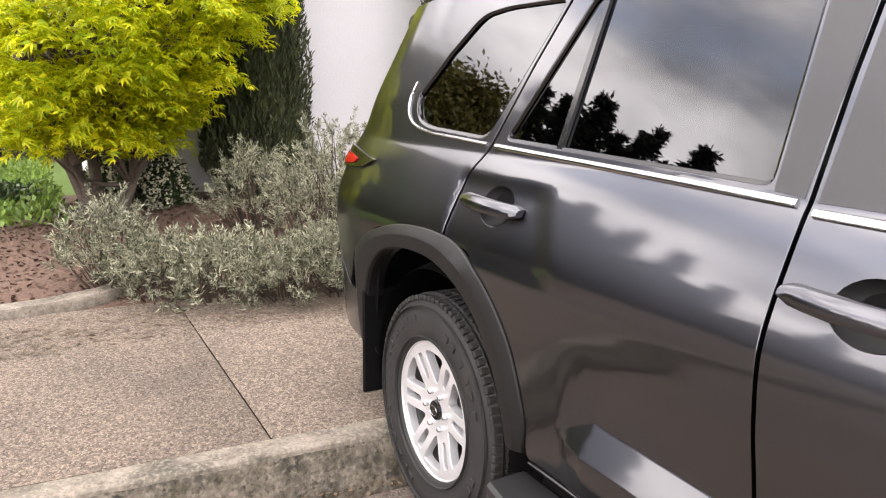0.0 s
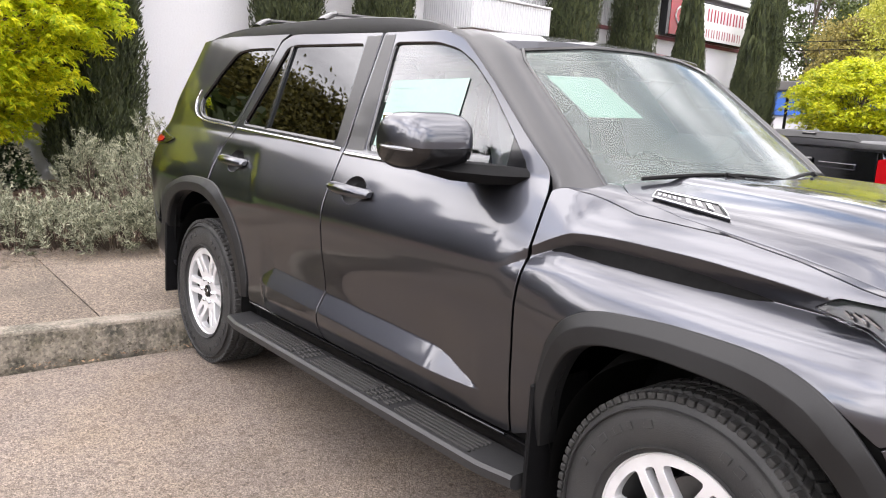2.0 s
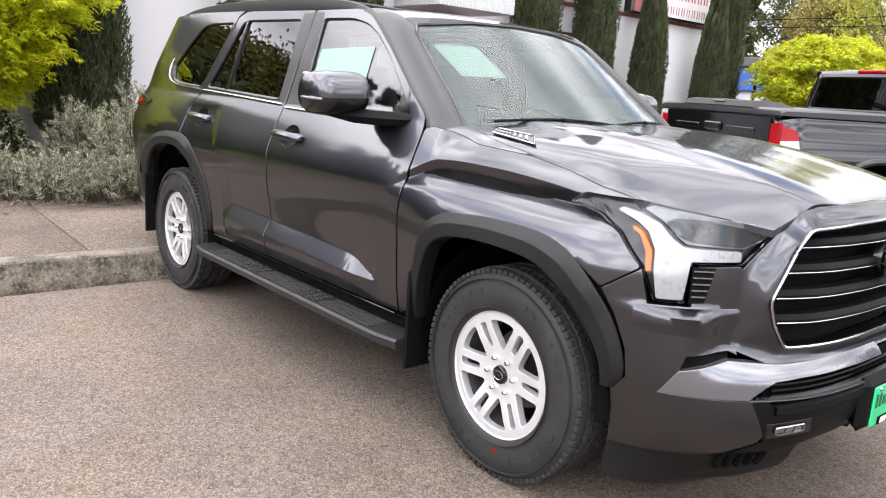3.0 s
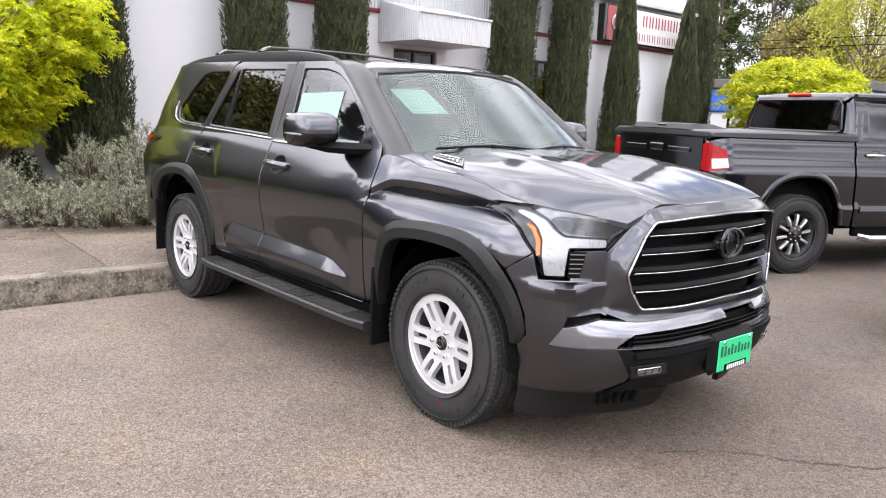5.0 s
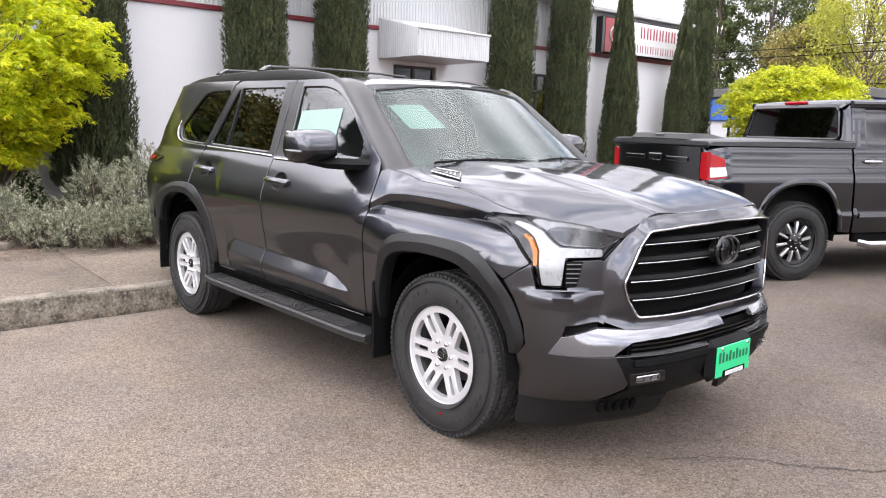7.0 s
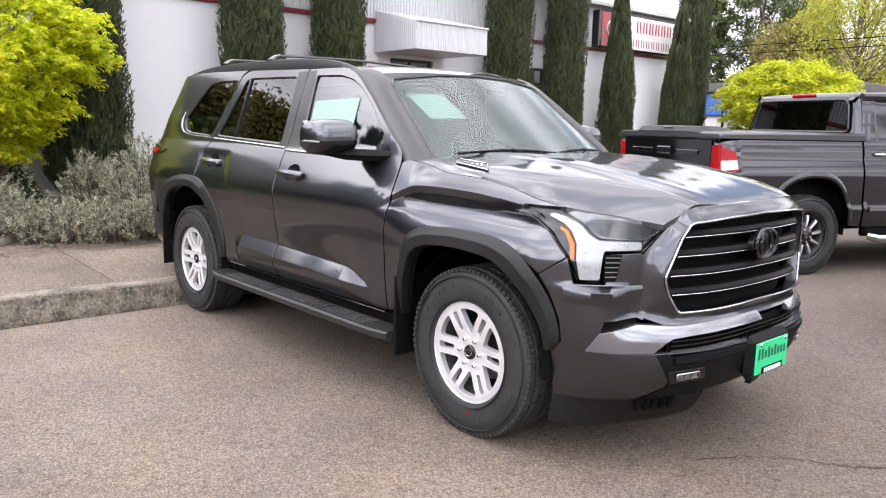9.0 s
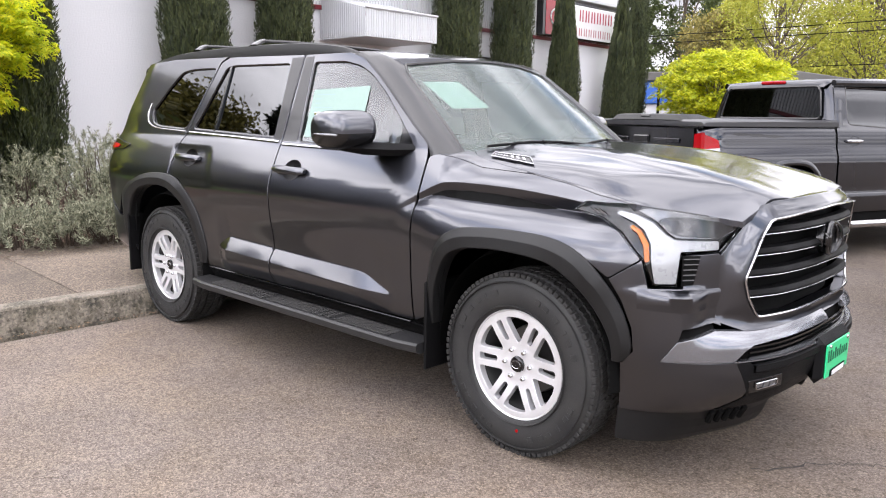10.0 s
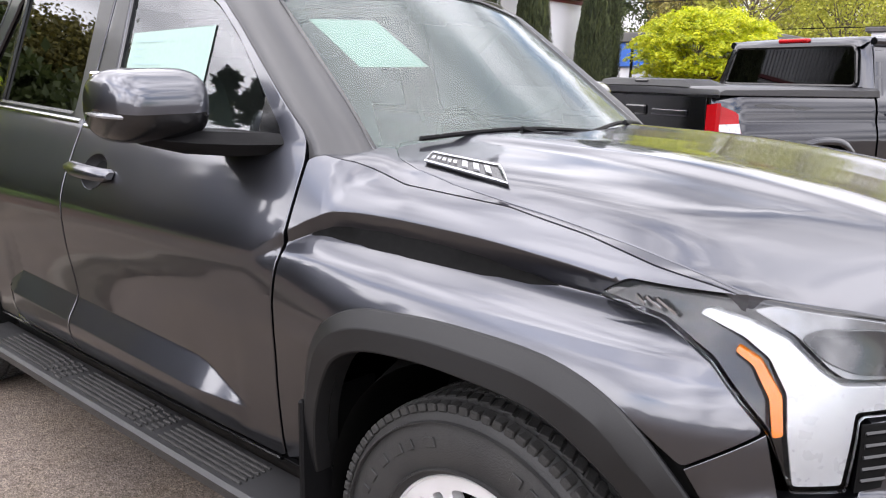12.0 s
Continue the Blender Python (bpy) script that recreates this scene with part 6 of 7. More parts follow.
# local axes: x forwards from the tailgate, -y the side that shows
t_depth = table([(.30, .10), (.45, .03), (.6, .0), (.66, -.004), (.70, -.012), (.74, .004), (.9, .0), (1.04, .0), (1.10, .006), (1.16, .022), (1.20, .034), (1.24, .038), (1.29, .040), (1.34, .050), (1.38, .062), (1.42, .080), (1.45, .092), (1.6, .135), (1.84, .21), (1.9, .25)])


def truck_skin(x, z, out=0.0, sgn=-1):
    d = t_depth(z) - out
    if x < .25:
        d += .10 * (1 - x / .25) ** 2.2
    if 4.9 < x:
        d += .25 * ((x - 4.9) / .9) ** 2
    return np.array((x, sgn * (.985 - d), z))


def truck_normal(x, z, sgn=-1):
    e = .006
    n = np.cross(truck_skin(x + e, z, 0, sgn) - truck_skin(x - e, z, 0, sgn), truck_skin(x, z + e, 0, sgn) - truck_skin(x, z - e, 0, sgn))
    n /= np.linalg.norm(n)
    return n if n[1] * sgn > 0 else -n


T_BED = [(.0, .62), (.60, .60), (.64, .76), (.72, .88), (.84, .97), (1.0, 1.02), (1.18, 1.03), (1.34, 1.01), (1.46, .94), (1.54, .84), (1.60, .70), (1.64, .52), (1.80, .50), (1.775, 1.0), (1.765, 1.40), (.0, 1.405)]
T_RD = [(1.83, .50), (2.98, .50), (3.03, 1.0), (3.05, 1.36), (3.02, 1.70), (2.96, 1.872), (1.96, 1.885), (1.86, 1.86), (1.80, 1.45), (1.80, 1.0)]
T_RW = [(1.99, 1.435), (2.93, 1.385), (2.92, 1.60), (2.87, 1.82), (2.02, 1.835)]
T_FD = [(2.995, .50), (4.05, .50), (4.12, 1.0), (4.13, 1.34), (3.70, 1.72), (3.50, 1.845), (3.38, 1.872), (2.975, 1.872), (3.035, 1.70), (3.065, 1.36), (3.045, 1.0)]
T_FW = [(3.12, 1.385), (4.0, 1.37), (3.72, 1.62), (3.45, 1.80), (3.06, 1.82), (3.10, 1.60)]
T_FE = [(4.065, .50), (4.13, .52), (4.18, .80), (4.30, .95), (4.5, 1.03), (4.75, 1.03), (4.95, .95), (5.06, .80), (5.12, .60), (5.70, .60), (5.72, 1.15), (5.2, 1.24), (4.145, 1.335), (4.135, 1.0)]
for sgn in (-1, 1):
    TA = lambda x, z, o=0.0, q=sgn: truck_skin(x, z, o, q)
    TN = lambda x, z, q=sgn: truck_normal(x, z, q)
    gr = .05 if sgn < 0 else .12
    bed = panel("bed_side", PAINT2, truck, rounded(T_BED, .02), TA, TN, grid=gr, deep=.03)
    rdo = panel("rear_door", PAINT2, truck, rounded(T_RD, .03), TA, TN, [rounded(T_RW, .05)], grid=gr)
    fdo = panel("front_door", PAINT2, truck, rounded(T_FD, .03), TA, TN, [rounded(T_FW, .05)], grid=gr)
    panel("front_fender", PAINT2, truck, rounded(T_FE, .02), TA, TN, grid=gr)
    for par, pts, mt in ((rdo, T_RW, GLASS_DARK), (fdo, T_FW, GLASS_CLEAR)):
        o = panel("window", mt, par, rounded(pts, .05), TA, TN, grid=.12, gap=-.012, deep=.004, out=-.014)
        o.visible_shadow = False
        Geo().tube([TA(u, v, -.008) for u, v in dense(rounded(pts, .05), .06)], .012, 6, True).put("window_seal", GLOSSBLACK, par)
    for par, x0 in ((rdo, 1.92), (fdo, 3.12)):
        Geo().tube([TA(x0 + .24 * t, 1.262, .012 + .018 * math.sin(math.pi * t)) for t in np.linspace(0, 1, 9)], [.013, .018, .02, .021, .021, .021, .02, .018, .013], 8).put("door_handle", CHROME, par, "chrome pull handle")
        rings = []
        for r, o in ((1, .002), (.7, -.008), (.1, -.016)):
            rings.append([TA(x0 + .13 + .08 * r * math.cos(t), 1.262 + .05 * r * math.sin(t), o) for t in np.linspace(0, 2 * math.pi, 21)[:-1]])
        Geo().loft(rings, caps=False).put("handle_recess", DARK, par)
    panel("pillar_cover", GLOSSBLACK, rdo, [(2.945, 1.40), (3.035, 1.39), (3.01, 1.70), (2.955, 1.855), (2.885, 1.855), (2.93, 1.65)], TA, TN, grid=.1, deep=.004, out=.002)
    panel("body_moulding", PAINT2, rdo, [(1.88, .655), (2.97, .655), (2.97, .715), (1.88, .715)], TA, TN, grid=.06, deep=.02, out=.018)
    panel("body_moulding", PAINT2, fdo, [(3.01, .655), (4.0, .655), (4.0, .715), (3.01, .715)], TA, TN, grid=.06, deep=.02, out=.018)
    rings = []
    A = smooth_curve([(.60, .58), (.645, .76), (.72, .88), (.84, .972), (1.0, 1.022), (1.18, 1.032), (1.34, 1.012), (1.46, .942), (1.54, .84), (1.60, .70), (1.64, .52)], 5)
    for u, v in A:
        cx, cz = 1.12, .45
        L = math.hypot(u - cx, v - cz)
        dx, dz = (u - cx) / L, (v - cz) / L
        rings.append([TA(u + dx * q, v + dz * q, o) for q, o in ((.05, .002), (.03, .012), (.0, .016), (-.012, .010), (-.014, -.08))])
    Geo().loft(rings, closed=False, caps=False).put("wheel_arch_lip", PAINT2, truck, smooth=50)
    Geo().arch([(.52, sgn * .93), (.53, sgn * .5), (.1, sgn * .49)], pose(1.12, 0, .47)).put("wheel_well", DARK, truck)
    Geo().arch([(.52, sgn * .93), (.53, sgn * .5), (.1, sgn * .49)], pose(4.63, 0, .47)).put("wheel_well", DARK, truck)
    Geo().tube([(1.95, sgn * .95, .395), (2.02, sgn * 1.02, .375), (3.95, sgn * 1.02, .375), (4.02, sgn * .95, .395)], .042, 12).put("side_step", CHROME, truck, "chrome tubular step")
    Geo().box((3.0, sgn * .90, .45), (2.2, .08, .12), .02).put("sill", DARK, truck)
    # tail lamp wraps the corner
    pts = [(.0, 1.345), (.17, 1.27), (.19, 1.09), (.0, 1.06)]
    tl = panel("tail_lamp", RED, truck, rounded(pts, .02), TA, TN, grid=.04, deep=.02, out=.010, label="red tail lamp with a clear lower cell")
    panel("clear_cell", LAMPWHITE, tl, [(.03, 1.185), (.175, 1.195), (.18, 1.105), (.03, 1.085)], TA, TN, grid=.05, deep=.006, out=.015)
    g = Geo()
    g.add([(-.012, sgn * .80, 1.33), (-.012, sgn * .90, 1.345), (-.012, sgn * .90, 1.06), (-.012, sgn * .80, 1.07), (.03, sgn * .80, 1.33), (.03, sgn * .90, 1.345), (.03, sgn * .90, 1.06), (.03, sgn * .80, 1.07)],
          [(0, 1, 2, 3), (0, 4, 5, 1), (3, 2, 6, 7), (0, 3, 7, 4), (1, 5, 6, 2)])
    g.put("rear_lens", RED, tl)
    # mirror
    Geo().box((3.98, sgn * 1.12, 1.46), (.14, .22, .26), .05).put("door_mirror", GLOSSBLACK, truck)
    # roof pillar at the back
    rings = []
    for z in (1.42, 1.55, 1.70, 1.80, 1.87):
        p = truck_skin(1.80 + .18 * (z - 1.42), z, 0, sgn)
        rings.append([tuple(p), (p[0] + .10, p[1], z), (p[0] + .10, p[1] - sgn * .06, z), (p[0] - .03, p[1] - sgn * .10, z), (p[0] - .04, p[1] - sgn * .16, z), (p[0] - .02, p[1] - sgn * .02, z)])
    Geo().loft(rings).put("cab_pillar", PAINT2, truck, smooth=50)
    # windscreen pillar
    Geo().tube([tuple(truck_skin(4.13, 1.34, -.02, sgn)), tuple(truck_skin(3.72, 1.70, -.02, sgn)), tuple(truck_skin(3.45, 1.86, -.02, sgn))], .04, 8).put("windscreen_pillar", PAINT2, truck)
# tailgate
def tg_at(y, z, o=0.0):
    return np.array((-.012 - o + .02 * step(1.15, .7, z), y, z))


def tg_n(y, z):
    return np.array((-1.0, 0, 0))


tg = panel("tailgate", PAINT2, truck, rounded([(-.79, .66), (.79, .66), (.79, 1.40), (-.79, 1.40)], .03), tg_at, tg_n, grid=.08, deep=.03)
Geo().box((-.022, .0, 1.262), (.03, .26, .085), .02).put("handle", GLOSSBLACK, tg)
Geo().box((-.018, -.40, 1.255), (.02, .40, .05), .008).put("press_line", PAINT2, tg)
Geo().box((-.018, .42, 1.255), (.02, .40, .05), .008).put("press_line", PAINT2, tg)
for sgn in (-1, 1):
    Geo().box((.02, sgn * .855, .84), (.10, .11, .44), .03).put("corner_post", PAINT2, truck)
# hard bed cover with raised ribs
g = Geo()
rings = []
for x, z in ((-.03, 1.405), (-.02, 1.445), (.02, 1.462), (.9, 1.475), (1.80, 1.478), (1.82, 1.42)):
    rings.append([(x, -.93, 1.405), (x, -.93, z - .02), (x, -.90, z), (x, 0, z + .012), (x, .90, z), (x, .93, z - .02), (x, .93, 1.405)])
g.loft(rings)
COVER = material("dark satin bed cover", (.022, .022, .025), .30, grain=.2, grain_scale=200, bump=.03, bump_scale=300, spec=.6)
cov = g.put("bed_cover", COVER, truck, "dark hard bed cover")
# raised deck at the cover's rear edge
rings = []
for x, z in ((-.02, 1.462), (.02, 1.512), (.10, 1.522), (.30, 1.520), (.46, 1.482)):
    rings.append([(x, -.60, 1.455), (x, -.50, z), (x, 0, z + .004), (x, .50, z), (x, .60, 1.455)])
Geo().loft(rings).put("raised_deck", FLARE, cov, smooth=25)
Geo().box((.02, -.02, 1.500), (.05, .16, .022), .008).put("lock_cover", GLOSSBLACK, cov)
# dark flame-shaped decals along the bed's top edge
for k in range(3):
    x0 = .34 + k * .21
    fl = [(x0 + .26 * t, 1.335 - .010 * k + .018 * math.sin(math.pi * t) - .012 * t) for t in np.linspace(0, 1, 9)] + [(x0 + .26 * t, 1.335 - .010 * k - .016 * math.sin(math.pi * t) ** .7 - .004) for t in np.linspace(.92, .06, 8)]
    panel("flame_decal", GLOSSBLACK, truck, fl, truck_skin, truck_normal, grid=.04, gap=0, deep=.0008, out=.0015)
# cab roof and rear glass
rings = []
for x, z, w in ((1.80, 1.865, .70), (1.84, 1.905, .74), (1.95, 1.925, .76), (2.6, 1.945, .77), (3.2, 1.935, .765), (3.5, 1.90, .74), (3.62, 1.85, .72)):
    rings.append([(x, -w, z - .035), (x, -w * .93, z - .006), (x, -w * .5, z), (x, 0, z + .004), (x, w * .5, z), (x, w * .93, z - .006), (x, w, z - .035)])
Geo().loft(rings).put("roof", PAINT2, truck, smooth=60)
for sgn in (-1, 1):
    Geo().tube([(1.86, sgn * .775, 1.872), (2.6, sgn * .785, 1.885), (3.4, sgn * .775, 1.872)], .035, 8).put("roof_edge", PAINT2, truck)
rw = Geo()
ring0 = rounded([(-.74, 1.49), (.74, 1.49), (.66, 1.84), (-.66, 1.84)], .06)
rw.add([(1.755 + .13 * (z - 1.49), y, z) for y, z in ring0], [tuple(range(len(ring0)))[::-1]])
o = rw.put("rear_glass", GLASS_DARK, truck)
o.visible_shadow = False
Geo().tube([(1.752 + .13 * (z - 1.49), y, z) for y, z in ring0], .016, 6, True).put("glass_seal", GLOSSBLACK, truck)
Geo().box((1.80, 0, 1.455), (.06, 1.60, .07), .01).put("cab_back", PAINT2, truck)
Geo().box((1.815, 0, 1.895), (.05, .34, .038), .012, ).put("brake_lamp", RED, truck, "red high-mounted brake lamp")
ws2 = Geo()
ws2.add([(4.35, -.72, 1.30), (4.35, .72, 1.30), (3.62, .66, 1.86), (3.62, -.66, 1.86)], [(0, 1, 2, 3)])
o = ws2.put("windscreen", GLASS_CLEAR, truck)
o.visible_shadow = False
rings = []
for x, z in ((4.1, 1.33), (4.6, 1.31), (5.2, 1.26), (5.6, 1.18), (5.74, 1.05), (5.76, .6)):
    rings.append([(x, -.92 + .1 * (x > 5.5), .62), (x, -.92 + .1 * (x > 5.5), z - .08), (x, -.7, z - .01), (x, 0, z), (x, .7, z - .01), (x, .92 - .1 * (x > 5.5), z - .08), (x, .92 - .1 * (x > 5.5), .62)])
Geo().loft(rings).put("hood", PAINT2, truck, smooth=50)
Geo().box((2.9, 0, .52), (5.4, 1.2, .20), .03).put("chassis", DARK, truck)
Geo().box((.9, 0, 1.0), (1.7, 1.6, .7), .03).put("bed_inner", DARK, truck)
Geo().box((3.0, 0, .82), (2.3, 1.7, .5), .03).put("cab_inner", INNER, truck)
Geo().box((-.07, 0, .60), (.18, 1.75, .20), .04).put("rear_bumper", CHROME, truck)
for yy in (-.42, .42):
    for xx in (2.15, 3.05):
        st_ = new("seat")
        st_.parent = truck
        Geo().box((xx, yy, 1.30), (.16, .50, .60), .06).put("backrest", SEAT, st_)
        Geo().box((xx - .02, yy, 1.68), (.10, .27, .17), .04).put("headrest", SEAT, st_)
TRIM_ = material("machined alloy face", (.55, .55, .56), .3, .7, .3, stain=.3, stain_scale=10)
for x in (1.12, 4.63):
    build_wheel("wheel", truck, pose(x, -.84, .415, 0, 14, 0), .42, .245, .135, 10, TRIM_)
    build_wheel("wheel", truck, pose(x, .84, .415, 0, 0, 180), .42, .245, .135, 10, TRIM_)


# ---- plants ----
BARK = material("grey-brown bark", (.16, .125, .10), .9, grain=.5, grain_scale=30, stain=.6, stain_scale=6, bump=.8, bump_scale=25)
MAPLE = material("yellow-green maple leaves", (1.15, 1.04, .03), .5, island=1.0, tone=(.36, .54, .014), stain=.4, stain_scale=1.6, translucent=.58)
MAPLEGREEN = material("lime-green maple leaves", (1.0, .94, .025), .5, island=1.0, tone=(.26, .38, .010), stain=.3, stain_scale=1.3, translucent=.5)
CYPRESS = material("dark cypress sprays", (.105, .125, .040), .75, island=1.0, tone=(.014, .024, .008), stain=.4, stain_scale=1.5, translucent=.12)
LAVENDER = material("grey-green lavender blades", (.66, .66, .47), .8, island=1.0, tone=(.040, .048, .022), stain=.7, stain_scale=6, translucent=.10)
TWIG = material("brown lavender twigs", (.10, .07, .05), .9, island=.6)
LAUREL = material("glossy laurel leaves", (.055, .095, .03), .35, island=.7, tone=(.02, .04, .012), translucent=.1)
BLOSSOM = material("cream blossom spikes", (.70, .68, .50), .8, island=.4)
GROUNDCOVER = material("bright ground cover", (.26, .40, .06), .6, island=.8, tone=(.07, .13, .03), translucent=.2)
SPRING = material("spring green leaves", (.56, .54, .06), .6, island=.8, tone=(.28, .32, .04), stain=.4, stain_scale=.3, translucent=.3)
OLIVE = material("olive bare-ish twigs", (.42, .35, .09), .8, island=.8, tone=(.08, .08, .035), translucent=.2)
# distance haze is mixed into this leaf colour
HAZE = material("pale olive far leaves", (.34, .34, .10), .8, island=.6, tone=(.20, .21, .07), translucent=.2)
CONIFER = material("dark conifer needles", (.030, .048, .022), .8, island=.8, tone=(.012, .02, .01))
BROAD = material("mid green leaves", (.13, .165, .045), .6, island=.8, tone=(.035, .06, .015), translucent=.25)

DARKBROAD = material("olive green leaves", (.34, .29, .055), .7, island=.9, tone=(.07, .072, .018), translucent=.12)


def frames_of(normals, rng_):
    """Two unit vectors across each of the given directions, turned by chance."""
    n = normals / (np.linalg.norm(normals, axis=1)[:, None] + 1e-9)
    h = rng_.normal(size=n.shape)
    a = np.cross(n, h)
    a /= np.linalg.norm(a, axis=1)[:, None] + 1e-9
    return n, a, np.cross(n, a)


def blades(pos, way, length, width, rng_):
    """Flat pointed blades from pos along way; quads."""
    w, a, b = frames_of(way, rng_)
    L, W = np.asarray(length)[:, None], np.asarray(width)[:, None]
    v = np.stack([pos, pos + w * L * .45 + a * W * .5 + b * W * .12, pos + w * L, pos + w * L * .45 - a * W * .5 + b * W * .12], 1).reshape(-1, 3)
    return v, np.arange(len(v)).reshape(-1, 4)


def limb(g, p0, p1, r0, r1, rng_, bend=.12, n=6):
    p0, p1 = np.array(p0, float), np.array(p1, float)
    L = np.linalg.norm(p1 - p0)
    mid = rng_.normal(0, bend * L * .5, 3)
    path = [p0 + (p1 - p0) * t + mid * math.sin(math.pi * t) for t in np.linspace(0, 1, n)]
    g.tube(path, [r0 + (r1 - r0) * t for t in np.linspace(0, 1, n)], 7)
    return path


def palm_leaves(pos, nrm, size, rng_):
    """Drooping five-lobed leaves: five narrow blades from one point."""
    n, a, b = frames_of(nrm, rng_)
    out = []
    s = np.asarray(size)[:, None]
    for k, (ang, ln) in enumerate(((-1.25, .62), (-.62, .9), (0, 1.0), (.62, .9), (1.25, .62))):
        d = a * math.cos(ang) + b * math.sin(ang)
        e = np.cross(n, d)
        tip = pos + d * s * ln - n * s * ln * .12 - np.array([0, 0, 1.0]) * s * ln * .16
        m1 = pos + d * s * ln * .45
        out.append(np.stack([pos, m1 + e * s * .11, tip, m1 - e * s * .11], 1))
    v = np.concatenate(out, 1).reshape(-1, 3)
    return v, np.arange(len(v)).reshape(-1, 4)


def maple_tree(at, height, spread_, seed, pads, per, leaf, label, group=""):
    r = np.random.default_rng(seed)
    t = thing("maple_tree", label, "tree", pose(*at), group)
    g = Geo()
    forks = []
    for k in range(4):
        a = 2 * math.pi * k / 4 + r.uniform(-.5, .5)
        top = (math.cos(a) * spread_ * .35, math.sin(a) * spread_ * .35, height * r.uniform(.42, .6))
        path = limb(g, (math.cos(a) * .05 + .02, math.sin(a) * .05 + .13, -.05), top, .065, .03, r, .16)
        forks.append(path)
    centres = []
    for k in range(pads):
        u = r.random() ** .6
        a = r.uniform(0, 2 * math.pi)
        zf = r.uniform(0, 1)
        # dome: wide at a third of the height, rounded above
        rad = spread_ * (.42 + .58 * min(1, zf / .55)) * math.sqrt(max(0, 1 - max(0, (zf - .60) / .42) ** 2)) * (.35 + .65 * u)
        c = np.array((math.cos(a) * rad, math.sin(a) * rad, height * (.255 + .725 * zf) - .10 * rad))
        if c[1] > (-.36 if c[2] < 2.2 else .02) * spread_ or at[1] > 10:
            centres.append((c, a, r.uniform(.75, 1.25)))
    for c, a, s in centres[::2]:
        f = forks[r.integers(4)]
        limb(g, f[r.integers(2, 6)], c * .94, .022, .006, r, .12, 5)
    g.put("trunk", BARK, t, smooth=60)
    P, N, Z = [], [], []
    for c, a, s in centres:
        n = per
        rr = np.sqrt(r.random(n)) * .34 * s * spread_ / 2.0
        th = r.uniform(0, 2 * math.pi, n)
        x = c[0] + rr * np.cos(th) + .06 * math.cos(a)
        y = c[1] + rr * np.sin(th) + .06 * math.sin(a)
        z = c[2] + r.normal(0, .035, n) - .55 * rr ** 2 / (.34 * s * spread_ / 2) + .03
        P.append(np.stack([x, y, z], 1))
        N.append(np.stack([r.normal(0, .45, n) + .4 * np.cos(th), r.normal(0, .45, n) + .4 * np.sin(th), np.ones(n)], 1))
        Z.append(r.uniform(.7, 1.2, n) * leaf)
    v, f = palm_leaves(np.concatenate(P), np.concatenate(N), np.concatenate(Z), r)
    fast_mesh("crown", v, f, MAPLEGREEN if at[1] > 10 else MAPLE, t)
    return t


maple_tree((-5.5, -1.58, .22), 3.4, 1.68, 11, 400, 85, .085, "yellow-green Japanese maple in fresh spring leaf", "")
maple_tree((-4.4, 18.4, 0), 3.5, 1.95, 12, 420, 75, .10, "bright yellow-green maple behind the pickup", "")


def cypress(at, height, radius, seed, n, label, taper=.25, tip=1.0):
    """A narrow column: upright sprays all over a core."""
    r = np.random.default_rng(seed)
    t = thing("cypress", label, "cypress tree", pose(*at), "cypresses along the wall")
    g = Geo()
    g.tube([(0, 0, -.1), (0, 0, height * .35), (0, 0, height * .9)], [.09, .07, .02], 8)
    g.put("trunk", BARK, t)
    n = int(n * 2.7)
    z = r.random(n) ** .95
    prof = np.minimum(1, (z * 6 + .55)) * (1 - taper * z) * np.clip((1.0 - z) / tip * 3.2, 0, 1) ** .6
    a = r.uniform(0, 2 * math.pi, n)
    lump = 1 + .08 * np.sin(a * 3 + z * 9 + seed) + .06 * np.sin(a * 7 - z * 23) + .05 * np.sin(a * 13 + z * 61) * np.sin(z * 90 + a * 4)
    rad = radius * prof * lump * (1 - .28 * r.random(n) ** 2)
    pos = np.stack([rad * np.cos(a), rad * np.sin(a), z * height + .05], 1)
    way = np.stack([.35 * np.cos(a) + r.normal(0, .34, n), .35 * np.sin(a) + r.normal(0, .34, n), np.ones(n)], 1)
    v, f = blades(pos, way, r.uniform(.035, .10, n), r.uniform(.011, .024, n), r)
    m = n // 13
    # a dense dark core so that no daylight shows through
    zc = r.random(m)
    ac = r.uniform(0, 2 * math.pi, m)
    rc = radius * np.minimum(1, (zc * 6 + .5)) * (1 - taper * zc) * np.clip((1 - zc) / tip * 3.2, 0, 1) ** .6 * .72
    v2, f2 = blades(np.stack([rc * np.cos(ac), rc * np.sin(ac), zc * height], 1), np.stack([np.cos(ac) * .1, np.sin(ac) * .1, np.ones(m)], 1), r.uniform(.3, .5, m), r.uniform(.14, .24, m), r)
    fast_mesh("foliage", np.concatenate([v, v2]), np.concatenate([f, f2 + len(v)]), CYPRESS, t)
    return t


C1 = "dense dark green columnar cypress against the wall"
for i, (x, y, h, rad, n, taper, tip) in enumerate(((-6.30, .22, 5.2, .60, 15000, .2, 1.0), (-6.28, 2.91, 6.0, .52, 14000, .10, 1.0), (-6.28, 4.60, 6.0, .48, 14000, .10, 1.0), (-6.28, 9.0, 6.4, .52, 13000, .10, 1.0),
                                               (-6.28, 10.88, 6.6, .49, 13000, .12, 1.0), (-6.28, 12.95, 4.75, .50, 12000, .45, 1.6), (-6.28, 15.7, 4.2, .52, 12000, .35, 1.6), (-6.9, 17.35, 7.0, .47, 12000, .12, 1.0))):
    cypress((x, y, .18), h, rad, 40 + i, n, C1 if i not in (5, 6) else "dark green pointed cypress before the wall sign" if i == 5 else "dark green conical cypress near the building corner", taper, tip)


